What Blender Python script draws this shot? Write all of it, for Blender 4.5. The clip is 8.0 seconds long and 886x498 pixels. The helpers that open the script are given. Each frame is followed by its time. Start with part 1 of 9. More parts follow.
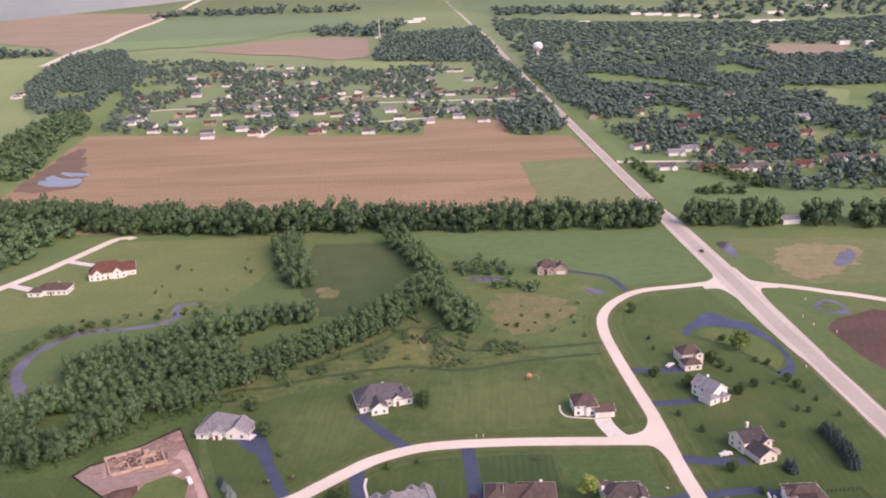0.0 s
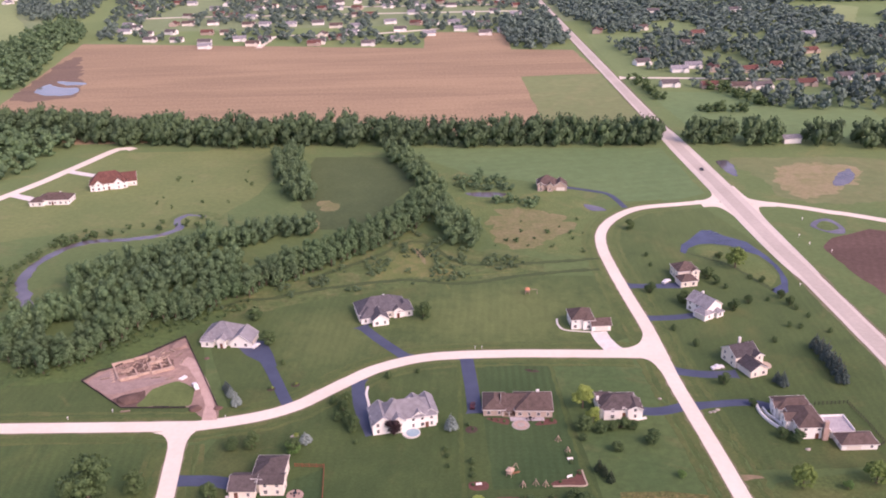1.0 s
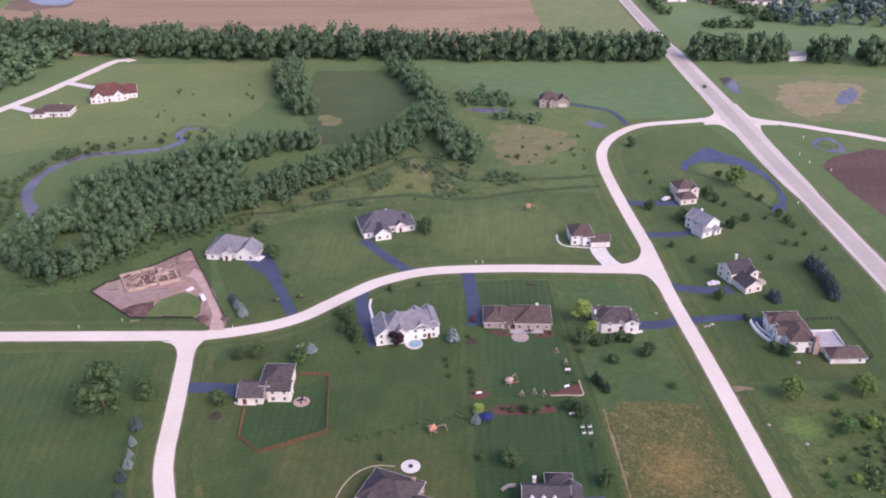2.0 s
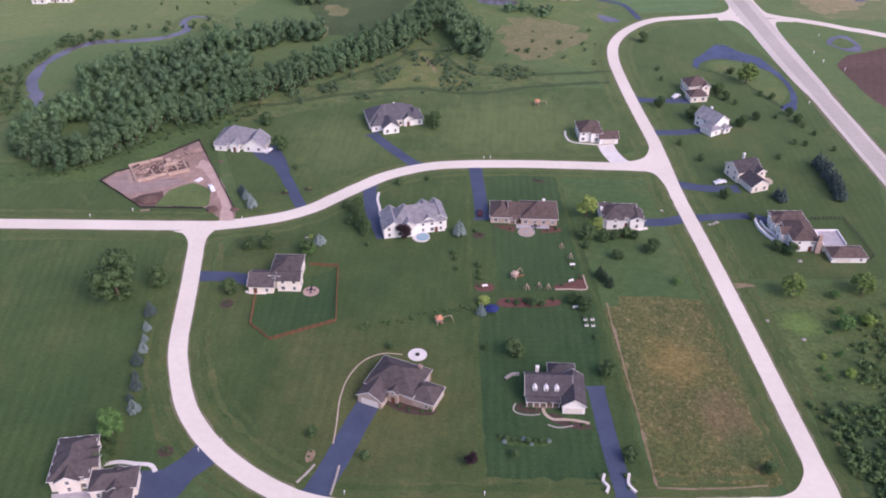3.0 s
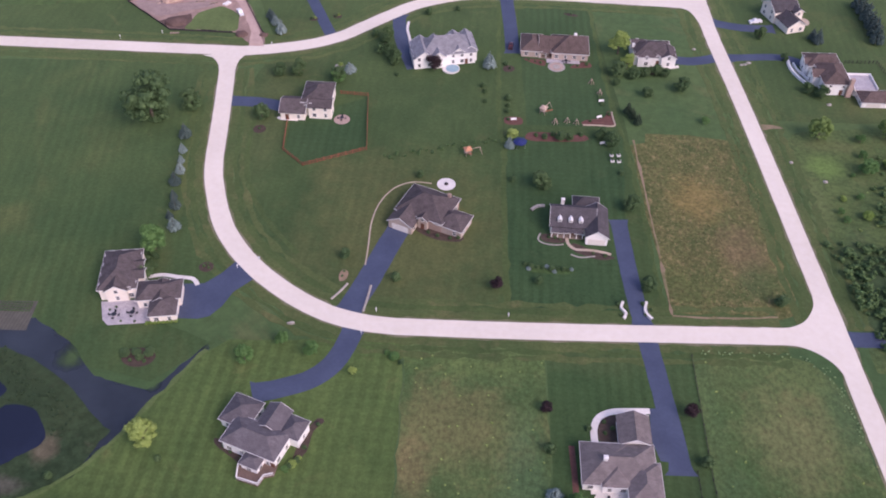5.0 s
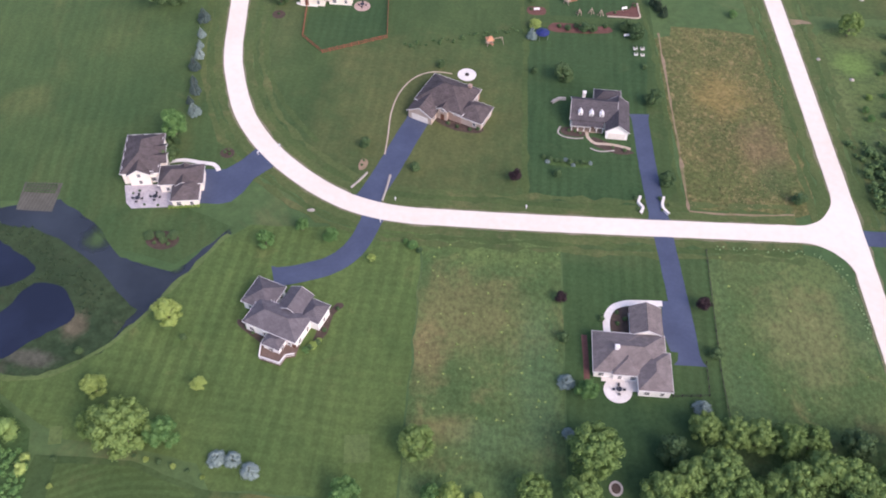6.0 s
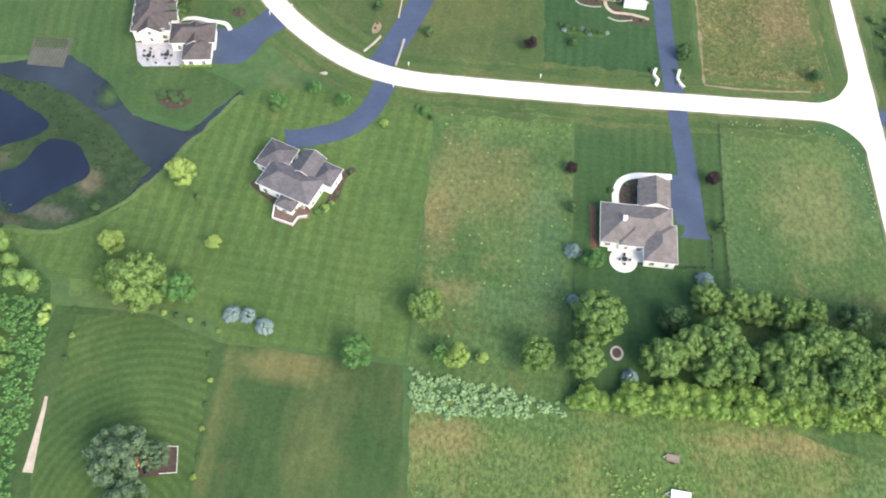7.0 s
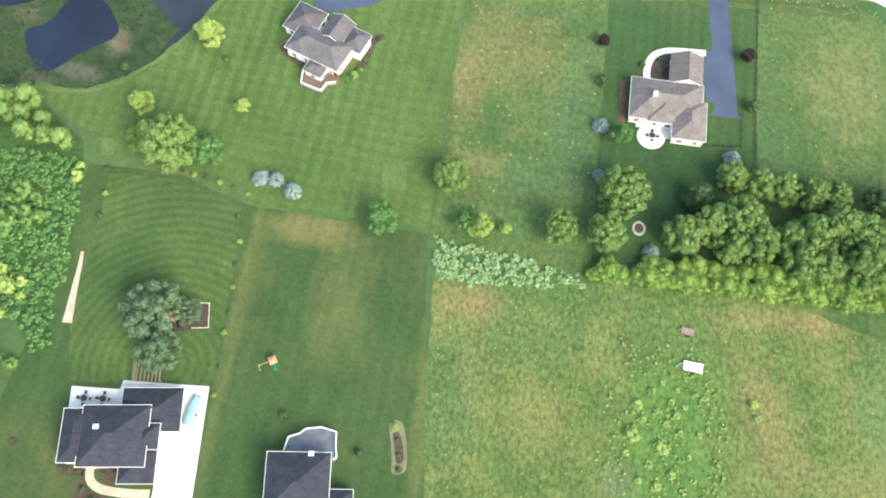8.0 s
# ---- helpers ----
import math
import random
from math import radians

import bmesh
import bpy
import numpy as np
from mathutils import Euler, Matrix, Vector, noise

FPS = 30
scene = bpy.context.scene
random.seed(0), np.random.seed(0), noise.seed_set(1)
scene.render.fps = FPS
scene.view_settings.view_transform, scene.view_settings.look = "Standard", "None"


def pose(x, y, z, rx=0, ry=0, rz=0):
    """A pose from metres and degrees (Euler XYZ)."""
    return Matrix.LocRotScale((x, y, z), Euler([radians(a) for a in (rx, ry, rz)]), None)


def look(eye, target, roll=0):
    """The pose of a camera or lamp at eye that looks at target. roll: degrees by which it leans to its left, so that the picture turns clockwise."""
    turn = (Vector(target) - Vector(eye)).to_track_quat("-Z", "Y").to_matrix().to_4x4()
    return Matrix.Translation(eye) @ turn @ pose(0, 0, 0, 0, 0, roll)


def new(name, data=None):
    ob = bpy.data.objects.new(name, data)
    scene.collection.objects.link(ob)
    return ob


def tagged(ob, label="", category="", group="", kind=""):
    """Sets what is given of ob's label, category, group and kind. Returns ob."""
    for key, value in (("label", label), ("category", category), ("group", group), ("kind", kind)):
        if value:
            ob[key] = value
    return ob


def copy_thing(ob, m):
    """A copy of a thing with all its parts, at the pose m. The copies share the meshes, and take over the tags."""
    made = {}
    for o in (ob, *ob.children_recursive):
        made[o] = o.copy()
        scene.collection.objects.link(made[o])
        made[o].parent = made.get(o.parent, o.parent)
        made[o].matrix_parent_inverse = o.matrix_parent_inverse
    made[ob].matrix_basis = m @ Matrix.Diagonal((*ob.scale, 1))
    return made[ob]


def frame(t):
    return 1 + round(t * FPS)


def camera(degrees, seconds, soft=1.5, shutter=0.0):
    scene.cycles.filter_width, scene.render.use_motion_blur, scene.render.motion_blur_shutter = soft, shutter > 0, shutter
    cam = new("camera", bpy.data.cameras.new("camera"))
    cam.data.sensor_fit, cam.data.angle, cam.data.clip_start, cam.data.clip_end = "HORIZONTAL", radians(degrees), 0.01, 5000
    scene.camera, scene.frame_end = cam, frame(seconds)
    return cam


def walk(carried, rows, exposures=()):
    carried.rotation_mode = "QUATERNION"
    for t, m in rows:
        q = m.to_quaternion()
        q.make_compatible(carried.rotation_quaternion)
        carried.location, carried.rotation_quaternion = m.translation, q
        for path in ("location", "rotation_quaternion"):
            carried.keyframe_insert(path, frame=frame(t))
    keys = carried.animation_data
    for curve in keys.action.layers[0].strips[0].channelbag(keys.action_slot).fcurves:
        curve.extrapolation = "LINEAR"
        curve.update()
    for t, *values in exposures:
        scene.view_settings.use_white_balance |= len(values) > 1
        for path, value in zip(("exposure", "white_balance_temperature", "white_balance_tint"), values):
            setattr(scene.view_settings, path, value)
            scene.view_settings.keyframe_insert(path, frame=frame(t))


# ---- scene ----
# ---- camera and walk ----
cam = camera(53.0, 8.0, soft=1.9)
PATH = [
    (0, 0.00, -0.01, 189.99, 0.01, -17.05, -2.29),
    (0.5, -0.60, -1.56, 190.38, 0.16, -19.98, -1.93),
    (1, -1.81, -3.32, 190.72, 0.02, -22.50, -1.55),
    (1.5, -2.77, -5.87, 191.75, -0.05, -24.90, -1.34),
    (3, -4.91, -10.45, 192.99, 0.43, -34.56, -0.38),
    (3.5, -6.15, -12.31, 193.40, 0.58, -37.42, -0.08),
    (4, -7.18, -14.06, 194.21, 0.82, -40.20, 0.30),
    (5.5, -10.93, -19.08, 195.15, 2.02, -47.77, 1.00),
    (6, -11.18, -20.34, 195.64, 2.69, -51.61, 1.14),
    (6.5, -12.03, -21.82, 196.14, 2.69, -55.81, 1.72),
    (7, -13.06, -23.22, 196.69, 2.57, -59.78, 2.86),
    (7.5, -13.23, -24.06, 197.79, 3.48, -63.82, 3.17),
    (8, -13.83, -25.86, 198.05, 4.84, -67.77, 2.65),
]
walk(cam, [(t, pose(x, y, z, 0, 0, yaw) @ pose(0, 0, 0, 90 + pitch) @ pose(0, 0, 0, 0, 0, roll)) for t, x, y, z, yaw, pitch, roll in PATH],
     exposures=[(0.0, 0.69, 7200, 38), (0.5, 0.79, 7350, 46), (1.0, 0.86, 7100, 46), (1.5, 0.78, 6350, 40), (3.0, 0.62, 6150, 36), (3.5, 0.64, 6150, 37), (5.5, 0.56, 6250, 36), (6.0, 0.97, 6300, 27), (6.5, 1.35, 6400, 14), (7.0, 1.5, 6500, 5), (8.0, 1.8, 6800, -1)])

# ---- sky and sun ----
SUN_UP, SUN_FROM = 42.0, (0.72, -0.69)
world = bpy.data.worlds.new("sky")
scene.world = world
world.use_nodes = True
wt = world.node_tree
sky = wt.nodes.new("ShaderNodeTexSky")
sky.sky_type = "NISHITA"
sky.sun_disc = False
sky.sun_elevation = radians(SUN_UP)
sky.sun_rotation = math.atan2(SUN_FROM[0], SUN_FROM[1])
sky.dust_density = 3.0
wt.links.new(sky.outputs[0], wt.nodes["Background"].inputs[0])
wt.nodes["Background"].inputs[1].default_value = 0.15
sun = new("sun", bpy.data.lights.new("sun", "SUN"))
sun.data.energy = 0.85
sun.data.angle = radians(34.0)
sun.data.color = (1.0, 0.90, 0.76)
sun.matrix_world = look((SUN_FROM[0] * 300, SUN_FROM[1] * 300, 300 * math.tan(radians(SUN_UP))), (0, 0, 0))


# ---- materials ----
def shader(name, rough=0.8, metal=0.0, spec=0.3):
    m = bpy.data.materials.new(name)
    m.use_nodes = True
    b = m.node_tree.nodes["Principled BSDF"]
    b.inputs["Roughness"].default_value = rough
    b.inputs["Metallic"].default_value = metal
    b.inputs["Specular IOR Level"].default_value = spec
    return m, m.node_tree.nodes, m.node_tree.links, b


def noise_of(n, l, scale, detail=3.0, rough=0.55, where=None, warp=0.0):
    t = n.new("ShaderNodeTexNoise")
    t.inputs["Scale"].default_value = scale
    t.inputs["Detail"].default_value = detail
    t.inputs["Roughness"].default_value = rough
    t.inputs["Distortion"].default_value = warp
    l.new(where, t.inputs["Vector"])
    return t.outputs["Fac"]


def ramp_of(n, l, fac, lo, hi, a=0.0, b=1.0):
    r = n.new("ShaderNodeMapRange")
    l.new(fac, r.inputs["Value"])
    for k, v in zip(("From Min", "From Max", "To Min", "To Max"), (lo, hi, a, b)):
        r.inputs[k].default_value = v
    return r.outputs[0]


def mix_of(n, l, fac, a, b, how="MIX"):
    m = n.new("ShaderNodeMix")
    m.data_type, m.blend_type = "RGBA", how
    for k, v in ((0, fac), (6, a), (7, b)):
        if hasattr(v, "links"):
            l.new(v, m.inputs[k])
        elif k:
            m.inputs[k].default_value = (*v, 1.0)
        else:
            m.inputs[k].default_value = v
    return m.outputs[2]


def bump_of(n, l, b, height, strength, distance):
    u = n.new("ShaderNodeBump")
    u.inputs["Strength"].default_value, u.inputs["Distance"].default_value = strength, distance
    l.new(height, u.inputs["Height"])
    l.new(u.outputs[0], b.inputs["Normal"])


def spot(n):
    return n.new("ShaderNodeNewGeometry").outputs["Position"]


def turned(n, l, where, degrees, sx=1.0, sy=1.0):
    m = n.new("ShaderNodeMapping")
    m.inputs["Rotation"].default_value = (0, 0, radians(degrees))
    m.inputs["Scale"].default_value = (sx, sy, 1)
    l.new(where, m.inputs["Vector"])
    return m.outputs[0]


def stripes_of(n, l, where, degrees, width, warp=1.0):
    w = n.new("ShaderNodeTexWave")
    w.inputs["Scale"].default_value = 0.314 / width
    w.inputs["Distortion"].default_value = warp
    w.inputs["Detail Scale"].default_value = 0.4
    l.new(turned(n, l, where, degrees), w.inputs["Vector"])
    return w.outputs["Fac"]


def plain(name, a, b, scale=1.0, fine=8.0, rough=0.8, bump=0.0, metal=0.0, spec=0.3, local=False, grit=0.3):
    """Two colours in broad patches, with a finer grain of light and dark."""
    m, n, l, bs = shader(name, rough, metal, spec)
    where = n.new("ShaderNodeTexCoord").outputs["Object"] if local else spot(n)
    broad = ramp_of(n, l, noise_of(n, l, scale, where=where), 0.32, 0.68)
    grain = noise_of(n, l, fine, 2.0, where=where)
    col = mix_of(n, l, broad, a, b)
    col = mix_of(n, l, grit, col, mix_of(n, l, ramp_of(n, l, grain, 0.3, 0.7), (0.25, 0.25, 0.25), (0.75, 0.75, 0.75)), "OVERLAY")
    l.new(col, bs.inputs["Base Color"])
    if bump:
        bump_of(n, l, bs, grain, bump, 0.05)
    return m


def grass(name, a, b, dry, dryness=0.5, rows=(), broad=0.02, tuft=0.5, rugged=0.32, flush=None, rings=None, blots=(), lay=1.0):
    """Grass: two greens in patches, dry tufts, mower's rows (degrees, width, strength); flush: (colour, scale, amount)
    of a third bloom; rings: (x, y, width, strength) of circling rows; blots: (x, y, half width, half depth, colour,
    amount) of soft-edged patches of other growth, in LAWN_YARD also of painted shade; lay: below 1 the blades lie in
    streaks.
    """
    m, n, l, bs = shader(name, 0.95, 0.0, 0.1)
    bs.inputs["Sheen Weight"].default_value, bs.inputs["Sheen Roughness"].default_value = 0.40, 0.42
    bs.inputs["Sheen Tint"].default_value = (0.7, 0.9, 0.4, 1)
    where = spot(n)
    col = mix_of(n, l, ramp_of(n, l, noise_of(n, l, broad, 5.0, 0.6, where), 0.35, 0.65), a, b)
    dry_at = ramp_of(n, l, noise_of(n, l, broad * 2.2, 6.0, 0.68, where, 0.6), 0.68 - 0.3 * dryness, 0.98 - 0.36 * dryness)
    col = mix_of(n, l, dry_at, col, dry)
    if flush:
        f = ramp_of(n, l, noise_of(n, l, flush[1], 5.0, 0.62, turned(n, l, where, 35, 1.0, 0.7), 0.4), 0.62 - 0.25 * flush[2], 0.82 - 0.25 * flush[2])
        col = mix_of(n, l, f, col, flush[0])
    for bx, by, rx, ry, tint, amount in blots:
        m3 = n.new("ShaderNodeMapping")
        m3.inputs["Location"].default_value = (-bx / rx, -by / ry, 0)
        m3.inputs["Scale"].default_value = (1 / rx, 1 / ry, 0)
        l.new(where, m3.inputs["Vector"])
        away = n.new("ShaderNodeVectorMath")
        away.operation = "LENGTH"
        l.new(m3.outputs[0], away.inputs[0])
        rag = n.new("ShaderNodeMath")
        rag.operation = "MULTIPLY_ADD"
        l.new(noise_of(n, l, 0.16, 5.0, 0.65, where), rag.inputs[0])
        rag.inputs[1].default_value = 1.6
        l.new(away.outputs["Value"], rag.inputs[2])
        col = mix_of(n, l, ramp_of(n, l, rag.outputs[0], 1.25, 2.05, amount, 0.0), col, tint)
    if rings:
        m2 = n.new("ShaderNodeMapping")
        m2.inputs["Location"].default_value = (-rings[0], -rings[1], 0)
        l.new(where, m2.inputs["Vector"])
        w = n.new("ShaderNodeTexWave")
        w.wave_type, w.rings_direction = "RINGS", "Z"
        w.inputs["Scale"].default_value = 0.314 / rings[2]
        w.inputs["Distortion"].default_value = 2.5
        w.inputs["Detail Scale"].default_value = 0.3
        l.new(m2.outputs[0], w.inputs["Vector"])
        col = mix_of(n, l, 0.8, col, ramp_of(n, l, w.outputs["Fac"], 0.3, 0.7, 0.5 - rings[3], 0.5 + rings[3]), "OVERLAY")
    for degrees, width, strength in rows:
        s = ramp_of(n, l, stripes_of(n, l, where, degrees, width, 2.2), 0.25, 0.75, 0.5 - strength, 0.5 + strength)
        worn = ramp_of(n, l, noise_of(n, l, 0.035, 3.0, 0.6, turned(n, l, where, degrees, 1.0, 0.5)), 0.36, 0.62, 0.1, 1.0)
        col = mix_of(n, l, worn, col, s, "OVERLAY")
    if tuft > 0.7:
        mottle = noise_of(n, l, 0.13, 7.0, 0.7, turned(n, l, where, 20, 1.0, 0.55), 0.5)
        col = mix_of(n, l, 0.55, col, mix_of(n, l, ramp_of(n, l, mottle, 0.3, 0.7), (0.34, 0.36, 0.36), (0.66, 0.63, 0.60)), "OVERLAY")
    fine = noise_of(n, l, tuft, 6.0, 0.72, turned(n, l, where, 3, 1.0, lay))
    speck = mix_of(n, l, ramp_of(n, l, fine, 0.34, 0.66), (0.22, 0.22, 0.22), (0.78, 0.78, 0.78))
    col = mix_of(n, l, rugged, col, speck, "OVERLAY")
    col = mix_of(n, l, 1.0, col, (0.93, 0.93, 0.93), "MULTIPLY")
    l.new(col, bs.inputs["Base Color"])
    bump_of(n, l, bs, fine, 0.3, 0.12)
    return m


def leafage(name, a, b, spread=0.5, stand=0.0):
    """Leaves: each plant has its own tone, each clump too; stand: how far whole stands of trees differ."""
    m, n, l, bs = shader(name, 0.75, 0.0, 0.2)
    own = n.new("ShaderNodeObjectInfo").outputs["Random"]
    isle = n.new("ShaderNodeNewGeometry").outputs["Random Per Island"]
    tone = n.new("ShaderNodeMath")
    tone.operation = "MULTIPLY_ADD"
    l.new(own, tone.inputs[0])
    tone.inputs[1].default_value = spread
    l.new(ramp_of(n, l, isle, 0, 1, 0, 1 - spread), tone.inputs[2])
    col = mix_of(n, l, tone.outputs[0], a, b)
    if stand:
        wide = ramp_of(n, l, noise_of(n, l, 0.022, 5.0, 0.7, spot(n)), 0.36, 0.64)
        col = mix_of(n, l, stand, col, mix_of(n, l, wide, (0.32, 0.34, 0.37), (0.66, 0.69, 0.60)), "OVERLAY")
    l.new(col, bs.inputs["Base Color"])
    return m


def soil(name, a, b, degrees, width, strength=0.2):
    """Bare earth with the rows of the drill and damp patches."""
    m, n, l, bs = shader(name, 0.95, 0.0, 0.1)
    where = spot(n)
    patch_at = noise_of(n, l, 0.012, 5.0, 0.6, turned(n, l, where, degrees - 86, 0.3, 1.8), 0.8)
    col = mix_of(n, l, ramp_of(n, l, patch_at, 0.36, 0.66), a, b)
    s = ramp_of(n, l, stripes_of(n, l, where, degrees, width), 0.3, 0.7, 0.5 - strength, 0.5 + strength)
    col = mix_of(n, l, 0.7, col, s, "OVERLAY")
    fine = noise_of(n, l, 0.35, 5.0, 0.7, where)
    col = mix_of(n, l, 0.5, col, mix_of(n, l, ramp_of(n, l, fine, 0.3, 0.7), (0.3, 0.3, 0.3), (0.7, 0.7, 0.7)), "OVERLAY")
    l.new(col, bs.inputs["Base Color"])
    bump_of(n, l, bs, fine, 0.4, 0.1)
    return m


def shingles(name, a, b):
    """Asphalt shingles: courses along the slope, blotches and grain."""
    m, n, l, bs = shader(name, 0.9, 0.0, 0.15)
    where = n.new("ShaderNodeTexCoord").outputs["Object"]
    brick = n.new("ShaderNodeTexBrick")
    brick.inputs["Scale"].default_value = 1.0
    brick.inputs["Brick Width"].default_value, brick.inputs["Row Height"].default_value = 0.9, 0.3
    brick.inputs["Mortar Size"].default_value = 0.025
    brick.inputs["Color1"].default_value, brick.inputs["Color2"].default_value = (*a, 1), (*b, 1)
    brick.inputs["Mortar"].default_value = (a[0] * 0.5, a[1] * 0.5, a[2] * 0.5, 1)
    l.new(where, brick.inputs["Vector"])
    blot = noise_of(n, l, 0.5, 4.0, 0.6, where)
    col = mix_of(n, l, 0.5, brick.outputs[0], mix_of(n, l, ramp_of(n, l, blot, 0.3, 0.7), (0.3, 0.3, 0.3), (0.7, 0.7, 0.7)), "OVERLAY")
    own = n.new("ShaderNodeObjectInfo").outputs["Random"]
    col = mix_of(n, l, 0.25, col, mix_of(n, l, own, (0.3, 0.3, 0.3), (0.7, 0.7, 0.7)), "OVERLAY")
    l.new(col, bs.inputs["Base Color"])
    bump_of(n, l, bs, brick.outputs["Fac"], 0.3, 0.02)
    return m


def siding(name, a, b, row=0.2):
    """Lap siding or brick courses as level lines up the wall."""
    m, n, l, bs = shader(name, 0.6, 0.0, 0.3)
    where = n.new("ShaderNodeTexCoord").outputs["Object"]
    w = n.new("ShaderNodeTexWave")
    w.bands_direction, w.wave_profile = "Z", "SAW"
    w.inputs["Scale"].default_value = 0.314 / row
    w.inputs["Distortion"].default_value = 0.0
    l.new(where, w.inputs["Vector"])
    stain = noise_of(n, l, 0.6, 4.0, 0.6, where)
    col = mix_of(n, l, ramp_of(n, l, stain, 0.35, 0.7), a, b)
    l.new(col, bs.inputs["Base Color"])
    bump_of(n, l, bs, w.outputs["Fac"], 0.5, 0.02)
    return m


def water(name, tint, shoals=()):
    """Still water; shoals: (x, y, radius) of places so shallow that the grass stands through."""
    m, n, l, bs = shader(name, 0.06, 0.0, 0.5)
    where = spot(n)
    col = mix_of(n, l, ramp_of(n, l, noise_of(n, l, 0.05, 4.0, 0.6, where), 0.4, 0.7), tint, tuple(c * 1.7 for c in tint))
    l.new(col, bs.inputs["Base Color"])
    bump_of(n, l, bs, noise_of(n, l, 1.4, 3.0, 0.6, where), 0.12, 0.05)
    depth = None
    for bx, by, r in shoals:
        m3 = n.new("ShaderNodeMapping")
        m3.inputs["Location"].default_value = (-bx / r, -by / r, 0)
        m3.inputs["Scale"].default_value = (1 / r, 1 / r, 0)
        l.new(where, m3.inputs["Vector"])
        away = n.new("ShaderNodeVectorMath")
        away.operation = "LENGTH"
        l.new(m3.outputs[0], away.inputs[0])
        here = ramp_of(n, l, away.outputs["Value"], 0.2, 1.25, 0.0, 1.0)
        if depth is None:
            depth = here
        else:
            both = n.new("ShaderNodeMath")
            both.operation = "MULTIPLY"
            l.new(depth, both.inputs[0])
            l.new(here, both.inputs[1])
            depth = both.outputs[0]
    if depth is not None:
        rag = n.new("ShaderNodeMath")
        rag.operation = "MULTIPLY_ADD"
        l.new(noise_of(n, l, 0.3, 5.0, 0.65, where), rag.inputs[0])
        rag.inputs[1].default_value = 0.8
        l.new(depth, rag.inputs[2])
        l.new(ramp_of(n, l, rag.outputs[0], 0.35, 1.2, 0.0, 1.0), bs.inputs["Alpha"])
    return m


GRASS = grass("grass", (0.050, 0.099, 0.038), (0.080, 0.126, 0.047), (0.145, 0.138, 0.062), 0.5, broad=0.012, tuft=0.3)
LAWN = grass("mown_lawn", (0.038, 0.073, 0.027), (0.054, 0.091, 0.033), (0.108, 0.112, 0.048), 0.3, [(4, 3.4, 0.022)], broad=0.03, tuft=0.9, flush=((0.090, 0.102, 0.040), 0.035, 0.3), blots=[(-53, 55.5, 12, 4.5, (0.150, 0.140, 0.058), 0.8), (-43, 38, 8, 16, (0.098, 0.116, 0.045), 0.7), (-66, 22, 1.8, 45, (0.105, 0.118, 0.046), 0.6), (-20, 25, 2.4, 45, (0.110, 0.128, 0.048), 0.7), (-26, 186, 34, 36, (0.090, 0.104, 0.040), 0.9), (27, 372, 46, 36, (0.098, 0.134, 0.050), 0.9), (-55, 356, 24, 26, (0.088, 0.122, 0.046), 0.8), (-80, 250, 10, 40, (0.085, 0.105, 0.042), 0.6), (-102, 136, 15, 9, (0.105, 0.124, 0.044), 0.75), (-78, 152, 9, 13, (0.100, 0.120, 0.043), 0.6), (-122, 165, 14, 14, (0.088, 0.114, 0.042), 0.6)])
LAWN_STRIPED = grass("striped_lawn", (0.040, 0.080, 0.030), (0.058, 0.098, 0.035), (0.096, 0.110, 0.046), 0.3, [(-8, 3.4, 0.038)], broad=0.03, tuft=0.9, flush=((0.085, 0.108, 0.040), 0.03, 0.35))
LAWN_CROSS = grass("cross_mown_lawn", (0.064, 0.110, 0.034), (0.086, 0.132, 0.041), (0.140, 0.144, 0.055), 0.3, [(4, 3.6, 0.055), (94, 3.3, 0.028)], broad=0.03, tuft=0.9)
LAWN_RINGS = grass("ring_mown_lawn", (0.050, 0.090, 0.030), (0.070, 0.112, 0.036), (0.115, 0.122, 0.050), 0.3, [], broad=0.04, tuft=0.9, rings=(-79, 18, 2.2, 0.055))
LAWN_PALE = grass("pale_lawn", (0.088, 0.132, 0.046), (0.102, 0.148, 0.052), (0.120, 0.148, 0.058), 0.3, broad=0.06, tuft=0.9)
LAWN_DARK = grass("dark_lawn", (0.028, 0.066, 0.027), (0.040, 0.080, 0.032), (0.072, 0.094, 0.038), 0.2, [(2, 3.0, 0.050), (92, 2.6, 0.014)], broad=0.03, tuft=0.9)
# The dark blot at (36, 80) paints the shade behind the house.
LAWN_YARD = grass("yard_lawn", (0.038, 0.078, 0.029), (0.052, 0.094, 0.035), (0.080, 0.100, 0.040), 0.25, [(2, 3.0, 0.045), (92, 2.6, 0.014)], broad=0.03, tuft=0.9, blots=[(36, 80, 18, 14, (0.030, 0.066, 0.027), 0.8), (48, 118, 5, 24, (0.048, 0.080, 0.032), 0.5), (30, 136, 16, 5, (0.064, 0.098, 0.038), 0.6)])
